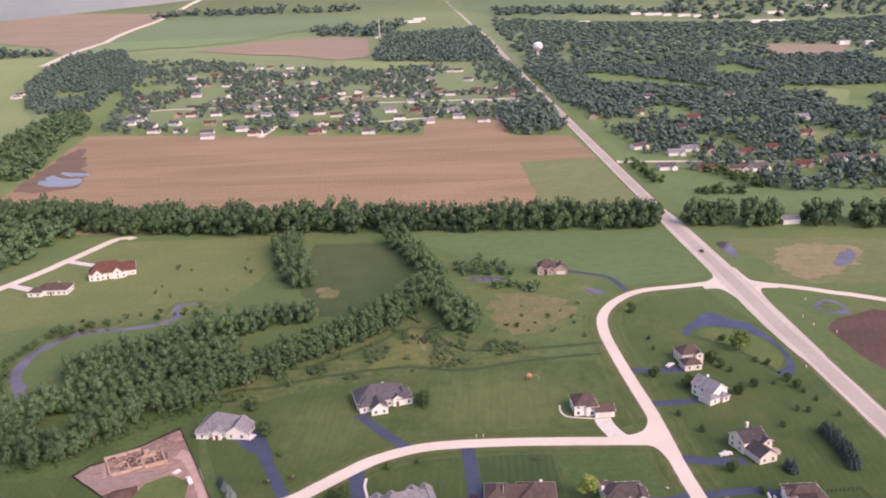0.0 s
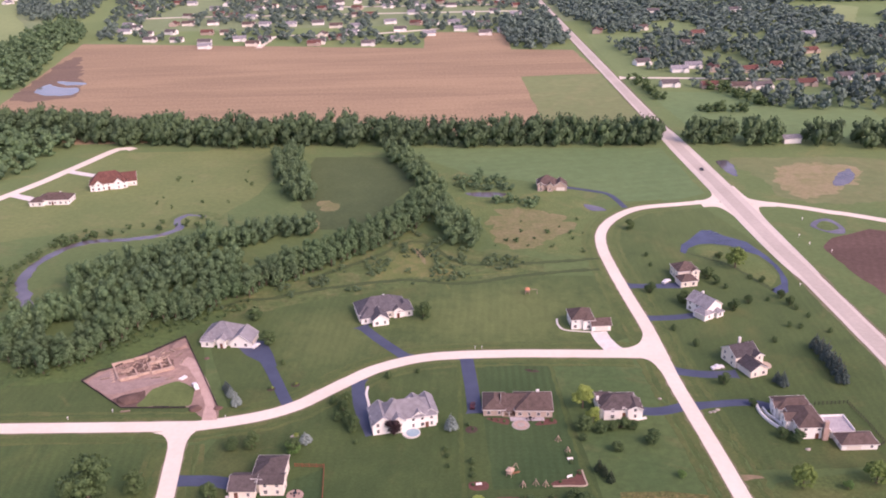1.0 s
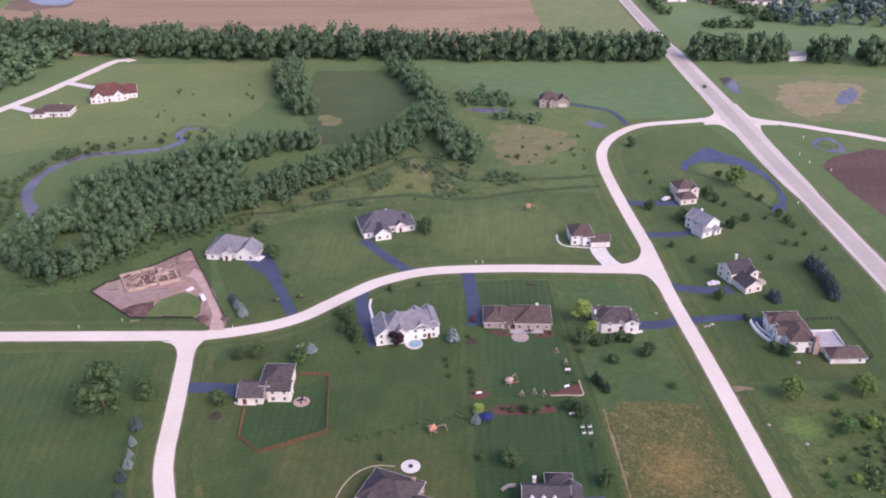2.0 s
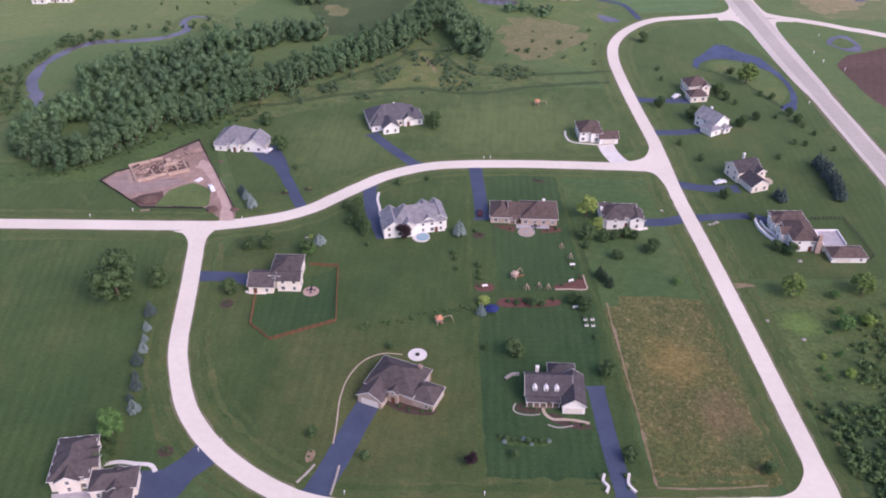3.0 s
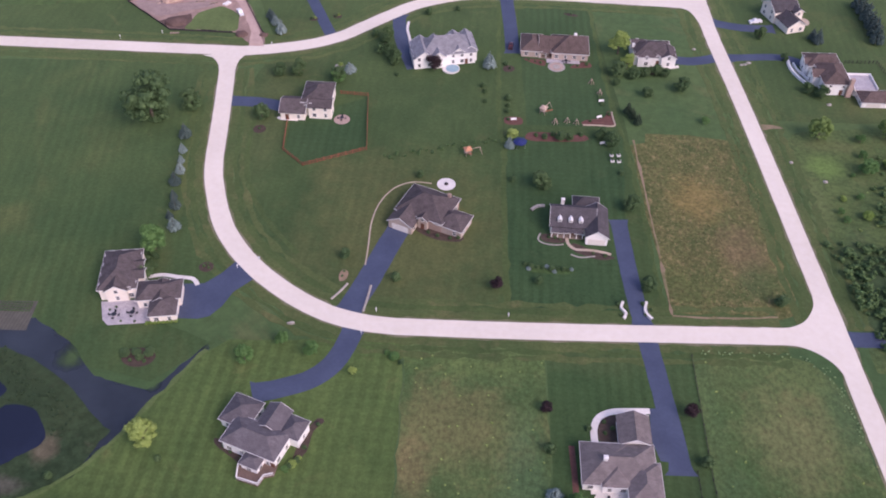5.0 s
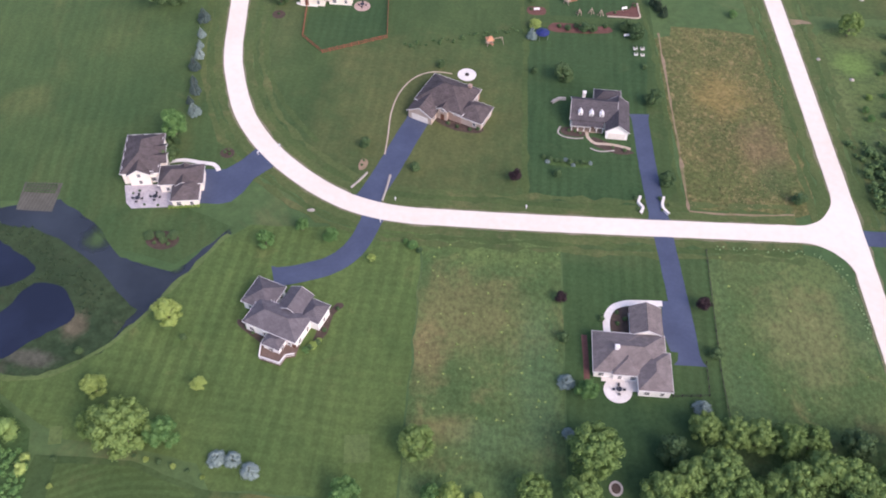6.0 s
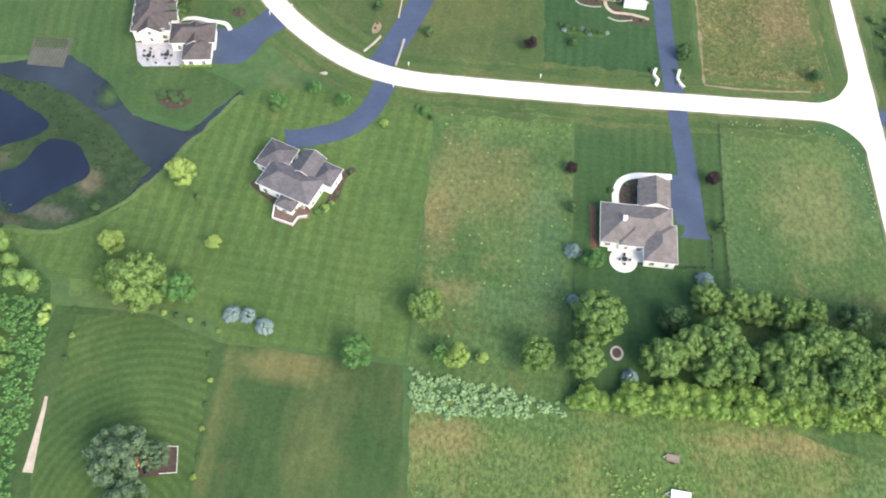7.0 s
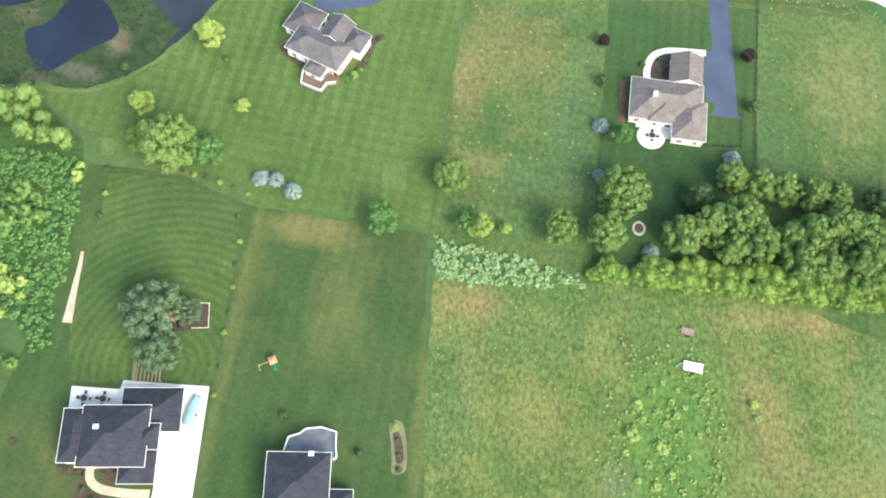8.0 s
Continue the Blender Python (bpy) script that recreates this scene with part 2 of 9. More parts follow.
MEADOW = grass("meadow", (0.056, 0.104, 0.036), (0.094, 0.132, 0.048), (0.150, 0.146, 0.062), 0.5, broad=0.035, tuft=0.8, rugged=0.6, lay=0.8, flush=((0.165, 0.156, 0.066), 0.05, 0.18), blots=[(-11, 114, 17, 13, (0.205, 0.160, 0.075), 0.36), (-4, 134, 22, 5, (0.095, 0.150, 0.045), 0.4), (93, 120, 6, 15, (0.062, 0.112, 0.048), 0.7), (57, 118, 4, 30, (0.070, 0.120, 0.046), 0.6), (76, 72, 26, 10, (0.068, 0.118, 0.044), 0.6), (-20, 100, 5, 10, (0.215, 0.160, 0.078), 0.5), (-12, 79, 6, 4, (0.215, 0.165, 0.080), 0.35), (78, 112, 13, 16, (0.170, 0.175, 0.075), 0.6), (8, 92, 7, 26, (0.072, 0.130, 0.056), 0.7), (-4, 77, 9, 6, (0.080, 0.135, 0.056), 0.7), (60, 90, 6, 16, (0.072, 0.128, 0.052), 0.6), (0, 64, 26, 5, (0.080, 0.138, 0.050), 0.6)])
ROUGH = grass("rough_grass", (0.074, 0.120, 0.036), (0.124, 0.154, 0.052), (0.178, 0.172, 0.072), 0.5, broad=0.07, tuft=1.1, rugged=0.85, lay=0.6, flush=((0.195, 0.170, 0.078), 0.045, 0.3), blots=[(35, 15, 12, 28, (0.084, 0.160, 0.042), 0.95), (8, 47, 26, 4.5, (0.072, 0.125, 0.042), 0.8), (33, 38, 12, 6, (0.085, 0.135, 0.045), 0.7), (-13, 42, 10, 5, (0.205, 0.168, 0.076), 0.55), (55, 26, 6, 9, (0.200, 0.168, 0.074), 0.5), (62, 47, 18, 2.6, (0.210, 0.165, 0.076), 0.5), (60, 16, 7, 8, (0.200, 0.168, 0.074), 0.5), (5, 18, 9, 9, (0.170, 0.172, 0.062), 0.5), (80, 10, 9, 12, (0.178, 0.174, 0.064), 0.5), (95, 28, 16, 22, (0.095, 0.155, 0.068), 0.8), (-16, 16, 9, 16, (0.070, 0.120, 0.045), 0.7), (3, 36, 12, 6, (0.090, 0.135, 0.048), 0.6), (24, 6, 5, 4, (0.120, 0.150, 0.090), 0.6)])
DRY = grass("dry_grass", (0.072, 0.092, 0.032), (0.104, 0.108, 0.040), (0.160, 0.136, 0.058), 0.62, broad=0.07, tuft=0.8, rugged=0.75, flush=((0.235, 0.185, 0.090), 0.55, 0.42), blots=[(68, 205, 9, 12, (0.230, 0.165, 0.062), 0.6), (78, 180, 8, 14, (0.165, 0.115, 0.065), 0.6), (80, 168, 7, 8, (0.060, 0.095, 0.034), 0.7), (60, 166, 10, 8, (0.095, 0.118, 0.040), 0.6)])
MARSH = grass("marsh", (0.024, 0.045, 0.022), (0.037, 0.060, 0.028), (0.095, 0.085, 0.055), 0.3, broad=0.06, tuft=0.4, rugged=0.6, blots=[(-113, 102, 3.5, 4.5, (0.165, 0.130, 0.090), 0.6), (-121, 91.5, 8, 2.5, (0.110, 0.100, 0.085), 0.6), (-131, 88, 5, 2.5, (0.120, 0.105, 0.085), 0.5), (-139, 107, 4, 3, (0.120, 0.100, 0.070), 0.5)])
BRUSH_EAST = grass("roadside_brush", (0.058, 0.096, 0.034), (0.086, 0.126, 0.042), (0.120, 0.128, 0.052), 0.5, broad=0.06, tuft=0.6, rugged=0.6, blots=[(115, 224, 6, 6, (0.120, 0.200, 0.052), 0.8), (107, 206, 5, 14, (0.110, 0.135, 0.055), 0.5), (120, 236, 14, 4, (0.115, 0.130, 0.052), 0.5), (116, 164, 16, 26, (0.034, 0.068, 0.034), 0.75), (126, 205, 8, 10, (0.050, 0.090, 0.034), 0.5)])
BRUSH = grass("brush_ground", (0.034, 0.074, 0.027), (0.060, 0.108, 0.034), (0.092, 0.112, 0.042), 0.45, broad=0.05, tuft=0.4, rugged=0.6)
LOT_GREEN = grass("far_lots", (0.068, 0.115, 0.050), (0.090, 0.140, 0.060), (0.130, 0.145, 0.072), 0.4, broad=0.012, tuft=0.15)
BANK = grass("bank_brush", (0.042, 0.078, 0.028), (0.070, 0.108, 0.038), (0.150, 0.140, 0.068), 0.6, broad=0.05, tuft=0.35, rugged=0.7, flush=((0.120, 0.128, 0.052), 0.06, 0.35))
CROP = grass("green_crop", (0.056, 0.120, 0.054), (0.076, 0.140, 0.062), (0.120, 0.150, 0.068), 0.25, [(80, 9.0, 0.02)], broad=0.01, tuft=0.12)
LAWN_DRY = grass("dry_lawn", (0.080, 0.118, 0.038), (0.105, 0.132, 0.044), (0.175, 0.160, 0.070), 0.8, broad=0.05, tuft=0.9)
LAWN_OLIVE = grass("olive_lawn", (0.058, 0.093, 0.033), (0.084, 0.110, 0.040), (0.135, 0.128, 0.058), 0.5, broad=0.04, tuft=0.9)
SWALE = grass("swale_grass", (0.048, 0.084, 0.029), (0.068, 0.102, 0.035), (0.100, 0.112, 0.047), 0.4, broad=0.08, tuft=0.9)
DITCH = grass("ditch_grass", (0.022, 0.044, 0.020), (0.036, 0.060, 0.026), (0.065, 0.075, 0.034), 0.4, broad=0.08, tuft=0.9, rugged=0.6)
SCRUB = grass("tawny_scrub", (0.120, 0.122, 0.056), (0.160, 0.142, 0.072), (0.225, 0.168, 0.105), 0.7, broad=0.05, tuft=0.5, rugged=0.5)
FLAT = grass("sandy_flat", (0.210, 0.165, 0.100), (0.280, 0.200, 0.140), (0.140, 0.140, 0.060), 0.7, broad=0.04, tuft=0.4)
HAY = grass("hay_meadow", (0.086, 0.124, 0.046), (0.116, 0.146, 0.056), (0.160, 0.158, 0.074), 0.5, broad=0.02, tuft=0.3)
# Distant crop: its blue tinge is haze mixed into the green.
HAZED_CROP = grass("hazed_crop", (0.058, 0.105, 0.082), (0.074, 0.122, 0.094), (0.100, 0.130, 0.098), 0.3, broad=0.004, tuft=0.05)
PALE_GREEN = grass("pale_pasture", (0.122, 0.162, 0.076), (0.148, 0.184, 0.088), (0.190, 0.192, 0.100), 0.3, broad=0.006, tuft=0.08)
FIELD = soil("ploughed_field", (0.348, 0.256, 0.160), (0.272, 0.202, 0.130), 88, 14.0, 0.010)
THIN_CROP = grass("thin_crop", (0.098, 0.122, 0.058), (0.125, 0.136, 0.068), (0.190, 0.160, 0.092), 0.55, broad=0.015, tuft=0.12)
# Distant grass and soil, bluer or greyer: haze put into the colour.
HAZED_GRASS = grass("hazed_grassland", (0.085, 0.120, 0.078), (0.110, 0.145, 0.092), (0.150, 0.155, 0.105), 0.4, broad=0.004, tuft=0.05)
HAZED_SOIL = soil("hazed_ploughed_field", (0.340, 0.280, 0.205), (0.290, 0.238, 0.178), 88, 30.0, 0.01)
CLAYTRACK = plain("clay_track", (0.42, 0.300, 0.255), (0.50, 0.370, 0.315), 0.25, 2.5, 0.95, 0.3)
DIRT_GREY = plain("grey_clay", (0.265, 0.200, 0.178), (0.330, 0.250, 0.222), 0.3, 2.0, 0.95, 0.4)
DIRT = soil("bare_dirt", (0.340, 0.240, 0.200), (0.235, 0.165, 0.138), 30, 5.0, 0.03)
WETSOIL = soil("damp_field_soil", (0.215, 0.158, 0.112), (0.160, 0.122, 0.096), 88, 10.0, 0.02)
MUD = soil("dark_soil", (0.150, 0.100, 0.084), (0.112, 0.076, 0.064), 20, 4.0, 0.02)
GARDEN = soil("garden_soil", (0.100, 0.098, 0.080), (0.070, 0.074, 0.056), 6, 1.0, 0.06)
REDBARK = plain("red_bark", (0.108, 0.050, 0.041), (0.150, 0.072, 0.058), 0.8, 6.0, 0.95, 0.4)
MULCH = plain("bark_mulch", (0.055, 0.040, 0.032), (0.082, 0.059, 0.046), 0.8, 6.0, 0.95, 0.4)
SAND = plain("pale_sand", (0.48, 0.40, 0.31), (0.38, 0.31, 0.24), 0.4, 4.0, 0.95, 0.2)
ROADTOP = plain("pale_chip_road", (0.640, 0.582, 0.492), (0.710, 0.650, 0.555), 0.03, 0.5, 0.9, 0.1, grit=0.1)
SHOULDER = plain("pale_shoulder", (0.510, 0.472, 0.412), (0.580, 0.538, 0.475), 0.03, 0.5, 0.9, 0.1, grit=0.12)
HIGHWAY = plain("worn_highway", (0.405, 0.368, 0.318), (0.470, 0.428, 0.372), 0.03, 0.5, 0.9, 0.1, grit=0.12)
GRAVEL = plain("gravel_verge", (0.185, 0.165, 0.110), (0.115, 0.130, 0.060), 0.15, 1.5, 0.95, 0.3)
ASPHALT = plain("sealed_asphalt", (0.050, 0.064, 0.106), (0.066, 0.084, 0.134), 0.12, 1.0, 0.6, 0.05, grit=0.12)
CONCRETE = plain("concrete", (0.60, 0.57, 0.53), (0.70, 0.67, 0.63), 0.3, 4.0, 0.85, 0.1)
STONE = plain("pale_stone", (0.40, 0.37, 0.33), (0.28, 0.26, 0.23), 0.9, 5.0, 0.9, 0.4)
WATER = water("pond_water", (0.012, 0.016, 0.030))
WETLAND = water("shallow_water", (0.022, 0.028, 0.034), [(-129, 148, 4), (-120, 142, 4.5), (-114, 136.5, 4.5), (-116, 131, 5), (-107, 129, 3), (-100, 125, 2.5), (-91, 123, 2.5), (-77.5, 138, 5), (-78, 131, 2), (-88, 117, 1.8), (-93, 109, 1.8), (-99, 101, 2)])
RIVER = water("river_water", (0.092, 0.084, 0.096))
POND = water("blue_pond_water", (0.040, 0.048, 0.085))
BARK = plain("bark", (0.110, 0.085, 0.065), (0.165, 0.135, 0.105), 1.5, 9.0, 0.95, 0.5, local=True)
LEAF = leafage("leaves", (0.100, 0.178, 0.050), (0.190, 0.280, 0.082))
LEAF_DARK = leafage("dark_leaves", (0.046, 0.092, 0.038), (0.092, 0.150, 0.058))
LEAF_WOOD = leafage("woodland_leaves", (0.064, 0.128, 0.064), (0.112, 0.180, 0.090), 0.5, 0.5)
LEAF_LIME = leafage("lime_leaves", (0.190, 0.285, 0.065), (0.310, 0.400, 0.115))
LEAF_RED = leafage("purple_leaves", (0.028, 0.018, 0.021), (0.046, 0.029, 0.032))
LEAF_HEDGE = leafage("hedge_leaves", (0.135, 0.230, 0.050), (0.235, 0.335, 0.080))
LEAF_GREY = leafage("grey_green_leaves", (0.080, 0.135, 0.070), (0.160, 0.225, 0.125))
LEAF_BRIGHT = leafage("bright_leaves", (0.062, 0.150, 0.044), (0.125, 0.235, 0.072), 0.2)
LEAF_BELT = leafage("belt_leaves", (0.052, 0.097, 0.052), (0.098, 0.153, 0.076), 0.5, 0.6)
LEAF_REED = leafage("reeds", (0.026, 0.052, 0.026), (0.050, 0.084, 0.038), 0.2)
LEAF_BRUSH = leafage("brush_leaves", (0.048, 0.100, 0.036), (0.108, 0.172, 0.060), 0.2)
# Far trees: the blue haze of distance is put into the leaf colour.
LEAF_HAZED = leafage("hazed_leaves", (0.094, 0.146, 0.126), (0.118, 0.172, 0.148), 0.2, 0.5)
NEEDLE = leafage("blue_needles", (0.150, 0.215, 0.200), (0.265, 0.340, 0.320))
NEEDLE_TEAL = leafage("teal_needles", (0.048, 0.080, 0.072), (0.095, 0.138, 0.126))
NEEDLE_GREEN = leafage("green_needles", (0.028, 0.055, 0.030), (0.050, 0.080, 0.045))
STRAW_GREEN = leafage("olive_weeds", (0.082, 0.098, 0.040), (0.140, 0.150, 0.062), 0.2)
STRAW = leafage("straw", (0.165, 0.145, 0.066), (0.250, 0.215, 0.105), 0.2)
WEED = leafage("weeds", (0.140, 0.225, 0.058), (0.270, 0.345, 0.105), 0.2)
PALE_WEED = leafage("pale_weeds", (0.150, 0.250, 0.105), (0.260, 0.360, 0.165), 0.2)
ROOF_GREY = shingles("grey_shingles", (0.110, 0.098, 0.100), (0.145, 0.130, 0.130))
ROOF_UMBER = shingles("umber_shingles", (0.088, 0.074, 0.074), (0.118, 0.100, 0.099))
ROOF_STEEL = shingles("blue_grey_shingles", (0.098, 0.096, 0.108), (0.128, 0.124, 0.138))
ROOF_LILAC = shingles("lilac_grey_shingles", (0.112, 0.102, 0.110), (0.142, 0.130, 0.138))
ROOF_SLATE = shingles("slate_grey_shingles", (0.072, 0.066, 0.072), (0.094, 0.086, 0.092))
ROOF_TAUPE = shingles("taupe_shingles", (0.165, 0.142, 0.138), (0.200, 0.175, 0.168))
ROOF_DARK = shingles("charcoal_shingles", (0.037, 0.039, 0.053), (0.050, 0.052, 0.068))
ROOF_BROWN = shingles("brown_shingles", (0.105, 0.078, 0.070), (0.140, 0.104, 0.092))
ROOF_PALE = shingles("pale_grey_shingles", (0.228, 0.230, 0.252), (0.280, 0.278, 0.296))
ROOF_RED = shingles("red_brown_shingles", (0.130, 0.062, 0.052), (0.170, 0.082, 0.068))
WHITE = siding("white_siding", (0.84, 0.83, 0.80), (0.79, 0.77, 0.73))
CREAM = siding("cream_siding", (0.81, 0.75, 0.66), (0.76, 0.69, 0.60))
TAN = siding("tan_siding", (0.46, 0.375, 0.315), (0.40, 0.325, 0.27))
BRICK = siding("brick_wall", (0.33, 0.230, 0.185), (0.40, 0.295, 0.245), 0.08)
TRIM = plain("white_trim", (0.78, 0.77, 0.75), (0.70, 0.69, 0.67), 1.0, 6.0, 0.5, local=True)
DOORPAINT = plain("garage_door_paint", (0.72, 0.68, 0.62), (0.66, 0.62, 0.57), 0.8, 6.0, 0.5, local=True)
DOORWOOD = plain("front_door", (0.16, 0.07, 0.045), (0.12, 0.055, 0.035), 2.0, 9.0, 0.5, local=True)
TIMBER = plain("weathered_timber", (0.26, 0.20, 0.16), (0.19, 0.15, 0.12), 1.0, 7.0, 0.85, 0.2)
RAWWOOD = plain("raw_lumber", (0.52, 0.40, 0.32), (0.40, 0.29, 0.23), 0.6, 5.0, 0.85, 0.2)
REDFENCE = plain("red_stained_timber", (0.29, 0.10, 0.06), (0.22, 0.075, 0.045), 0.7, 5.0, 0.8, 0.2)
BLACK = plain("black_cloth", (0.030, 0.028, 0.028), (0.045, 0.040, 0.038), 0.6, 5.0, 0.9)
PAVERS = plain("grey_pavers", (0.34, 0.32, 0.34), (0.44, 0.41, 0.42), 0.6, 2.2, 0.85, 0.2)
DECKGREY = plain("grey_decking", (0.100, 0.108, 0.135), (0.140, 0.148, 0.175), 0.6, 4.0, 0.8, 0.1)
DECKBROWN = plain("brown_decking", (0.125, 0.085, 0.068), (0.165, 0.115, 0.092), 0.7, 4.0, 0.8, 0.2)
PINKPAVE = plain("pinkish_pavers", (0.36, 0.255, 0.215), (0.44, 0.33, 0.28), 0.7, 2.4, 0.85, 0.2)
BLUE = plain("blue_tarpaulin", (0.014, 0.022, 0.095), (0.022, 0.034, 0.150), 0.8, 4.0, 0.5)
TEAL = plain("pale_blue_cover", (0.200, 0.330, 0.400), (0.250, 0.380, 0.440), 0.8, 4.0, 0.4)
GREENPLASTIC = plain("green_plastic", (0.030, 0.420, 0.220), (0.035, 0.360, 0.190), 0.9, 5.0, 0.35)
ORANGE = plain("orange_timber", (0.56, 0.26, 0.14), (0.48, 0.22, 0.12), 0.9, 5.0, 0.6)
CARPAINT = plain("dark_red_paint", (0.050, 0.014, 0.016), (0.062, 0.018, 0.020), 0.9, 5.0, 0.2, spec=0.6)
CARDARK = plain("dark_car_paint", (0.030, 0.032, 0.038), (0.036, 0.038, 0.046), 0.9, 5.0, 0.2, spec=0.6)
CARWHITE = plain("white_car_paint", (0.72, 0.72, 0.72), (0.68, 0.68, 0.68), 0.9, 5.0, 0.2, spec=0.6)
RUBBER = plain("rubber", (0.018, 0.018, 0.018), (0.024, 0.024, 0.024), 2.0, 9.0, 0.8)
TANKPAINT = plain("white_tank_paint", (0.82, 0.82, 0.81), (0.76, 0.76, 0.75), 0.2, 2.0, 0.4)
GALV = plain("galvanised_steel", (0.48, 0.49, 0.50), (0.42, 0.43, 0.44), 0.8, 5.0, 0.4, metal=0.7)
GLASS, gn, gl, gb = shader("window_glass", 0.08, 0.0, 0.6)
gl.new(mix_of(gn, gl, noise_of(gn, gl, 0.9, where=spot(gn)), (0.020, 0.024, 0.032), (0.055, 0.060, 0.072)), gb.inputs["Base Color"])
# Backdrop colour: blue-grey distance haze painted in, no air between.
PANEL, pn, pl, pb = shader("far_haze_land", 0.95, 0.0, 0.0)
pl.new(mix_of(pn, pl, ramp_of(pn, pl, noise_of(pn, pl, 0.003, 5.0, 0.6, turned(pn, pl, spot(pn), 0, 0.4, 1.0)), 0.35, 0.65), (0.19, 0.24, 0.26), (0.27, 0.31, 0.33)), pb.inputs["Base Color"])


# ---- builders ----
def solid(name, verts, faces, material, parent=None, label="", smooth=False):
    me = bpy.data.meshes.new(name)
    me.from_pydata([tuple(v) for v in verts], [], [tuple(f) for f in faces])
    me.materials.append(material)
    if smooth:
        me.polygons.foreach_set("use_smooth", [True] * len(me.polygons))
    me.update()
    ob = new(name, me)
    if parent:
        ob.parent = parent
    if label:
        ob["label"] = label
    return ob


def part(name, bm, material, parent, label="", smooth=False):
    me = bpy.data.meshes.new(name)
    bmesh.ops.recalc_face_normals(bm, faces=bm.faces)
    bm.to_mesh(me)
    bm.free()
    me.materials.append(material)
    if smooth:
        me.polygons.foreach_set("use_smooth", [True] * len(me.polygons))
    ob = new(name, me)
    if parent:
        ob.parent = parent
    if label:
        ob["label"] = label
    return ob


def box(bm, x0, y0, z0, x1, y1, z1, turn=None):
    vs = [bm.verts.new((turn @ Vector(p)) if turn else p) for p in
          ((x0, y0, z0), (x1, y0, z0), (x1, y1, z0), (x0, y1, z0), (x0, y0, z1), (x1, y0, z1), (x1, y1, z1), (x0, y1, z1))]
    for f in ((3, 2, 1, 0), (4, 5, 6, 7), (0, 1, 5, 4), (1, 2, 6, 5), (2, 3, 7, 6), (3, 0, 4, 7)):
        bm.faces.new([vs[i] for i in f])


def tube(bm, a, b, ra, rb, sides=8):
    a, b = Vector(a), Vector(b)
    q = (b - a).to_track_quat("Z", "Y").to_matrix()
    rings = []
    for c, r in ((a, ra), (b, rb)):
        rings.append([bm.verts.new(c + q @ Vector((r * math.cos(2 * math.pi * k / sides), r * math.sin(2 * math.pi * k / sides), 0))) for k in range(sides)])
    for k in range(sides):
        bm.faces.new((rings[0][k], rings[0][(k + 1) % sides], rings[1][(k + 1) % sides], rings[1][k]))
    bm.faces.new(rings[1])
    bm.faces.new(rings[0][::-1])


def rise_at(y):
    """The land climbs gently towards the horizon."""
    return max(0.0, (y - 3400) * 0.0615) + 0.00014 * max(0.0, y - 4000) ** 2


def thing(name, x, y, z=0, rz=0, label="", category="", group="", kind=""):
    e = new(name)
    e.empty_display_size = 0.5
    e.matrix_world = pose(x, y, z + rise_at(y), 0, 0, rz)
    return tagged(e, label, category, group, kind)


def curve(pts, step=3.0, closed=False):
    """A smooth line (Catmull-Rom) through a few bends."""
    p = [Vector((*q, 0)) for q in pts]
    n, out = len(p), []
    for i in range(n if closed else n - 1):
        a, b, c, d = (p[(i - 1) % n], p[i], p[(i + 1) % n], p[(i + 2) % n]) if closed else (p[max(i - 1, 0)], p[i], p[i + 1], p[min(i + 2, n - 1)])
        k = max(2, int((c - b).length / step))
        for s in range(k):
            t = s / k
            out.append(0.5 * (2 * b + (c - a) * t + (2 * a - 5 * b + 4 * c - d) * t * t + (3 * b - a - 3 * c + d) * t ** 3))
    if not closed:
        out.append(p[-1])
    return out


def ribbon(name, pts, width, material, top=0.08, flare=(0, 0), label="", category="", kind="structure", step=3.0, wob=0.06, reach=12.0, parent=None):
    """A strip of paving along a line, with sunk edges; flare: how much wider it gets towards each end."""
    line = curve(pts, step)
    far = [0.0]
    for a, b in zip(line, line[1:]):
        far.append(far[-1] + (b - a).length)
    verts, faces = [], []
    for i, c in enumerate(line):
        d = (line[min(i + 1, len(line) - 1)] - line[max(i - 1, 0)]).normalized()
        side = Vector((-d.y, d.x, 0))
        w = width / 2
        for end, extra in ((far[i], flare[0]), (far[-1] - far[i], flare[1])):
            if extra and end < reach:
                w += extra * (1 - math.sqrt(max(0.0, 1 - (1 - end / reach) ** 2)))
        for s in (1, -1):
            v = c + side * s * (w + wob * noise.noise(c * 0.35 + Vector((0, 0, 7 * s))) * 2)
            lift = rise_at(v.y)
            verts += [(v.x, v.y, top + lift), (v.x + side.x * s * 0.12, v.y + side.y * s * 0.12, lift - 0.15)]
        if i:
            k = 4 * i
            faces += [(k - 4, k, k + 2, k - 2), (k - 4, k - 3, k + 1, k), (k - 2, k + 2, k + 3, k - 1)]
    ob = solid(name, verts, faces, material, parent)
    return tagged(ob, label, category, "", kind)


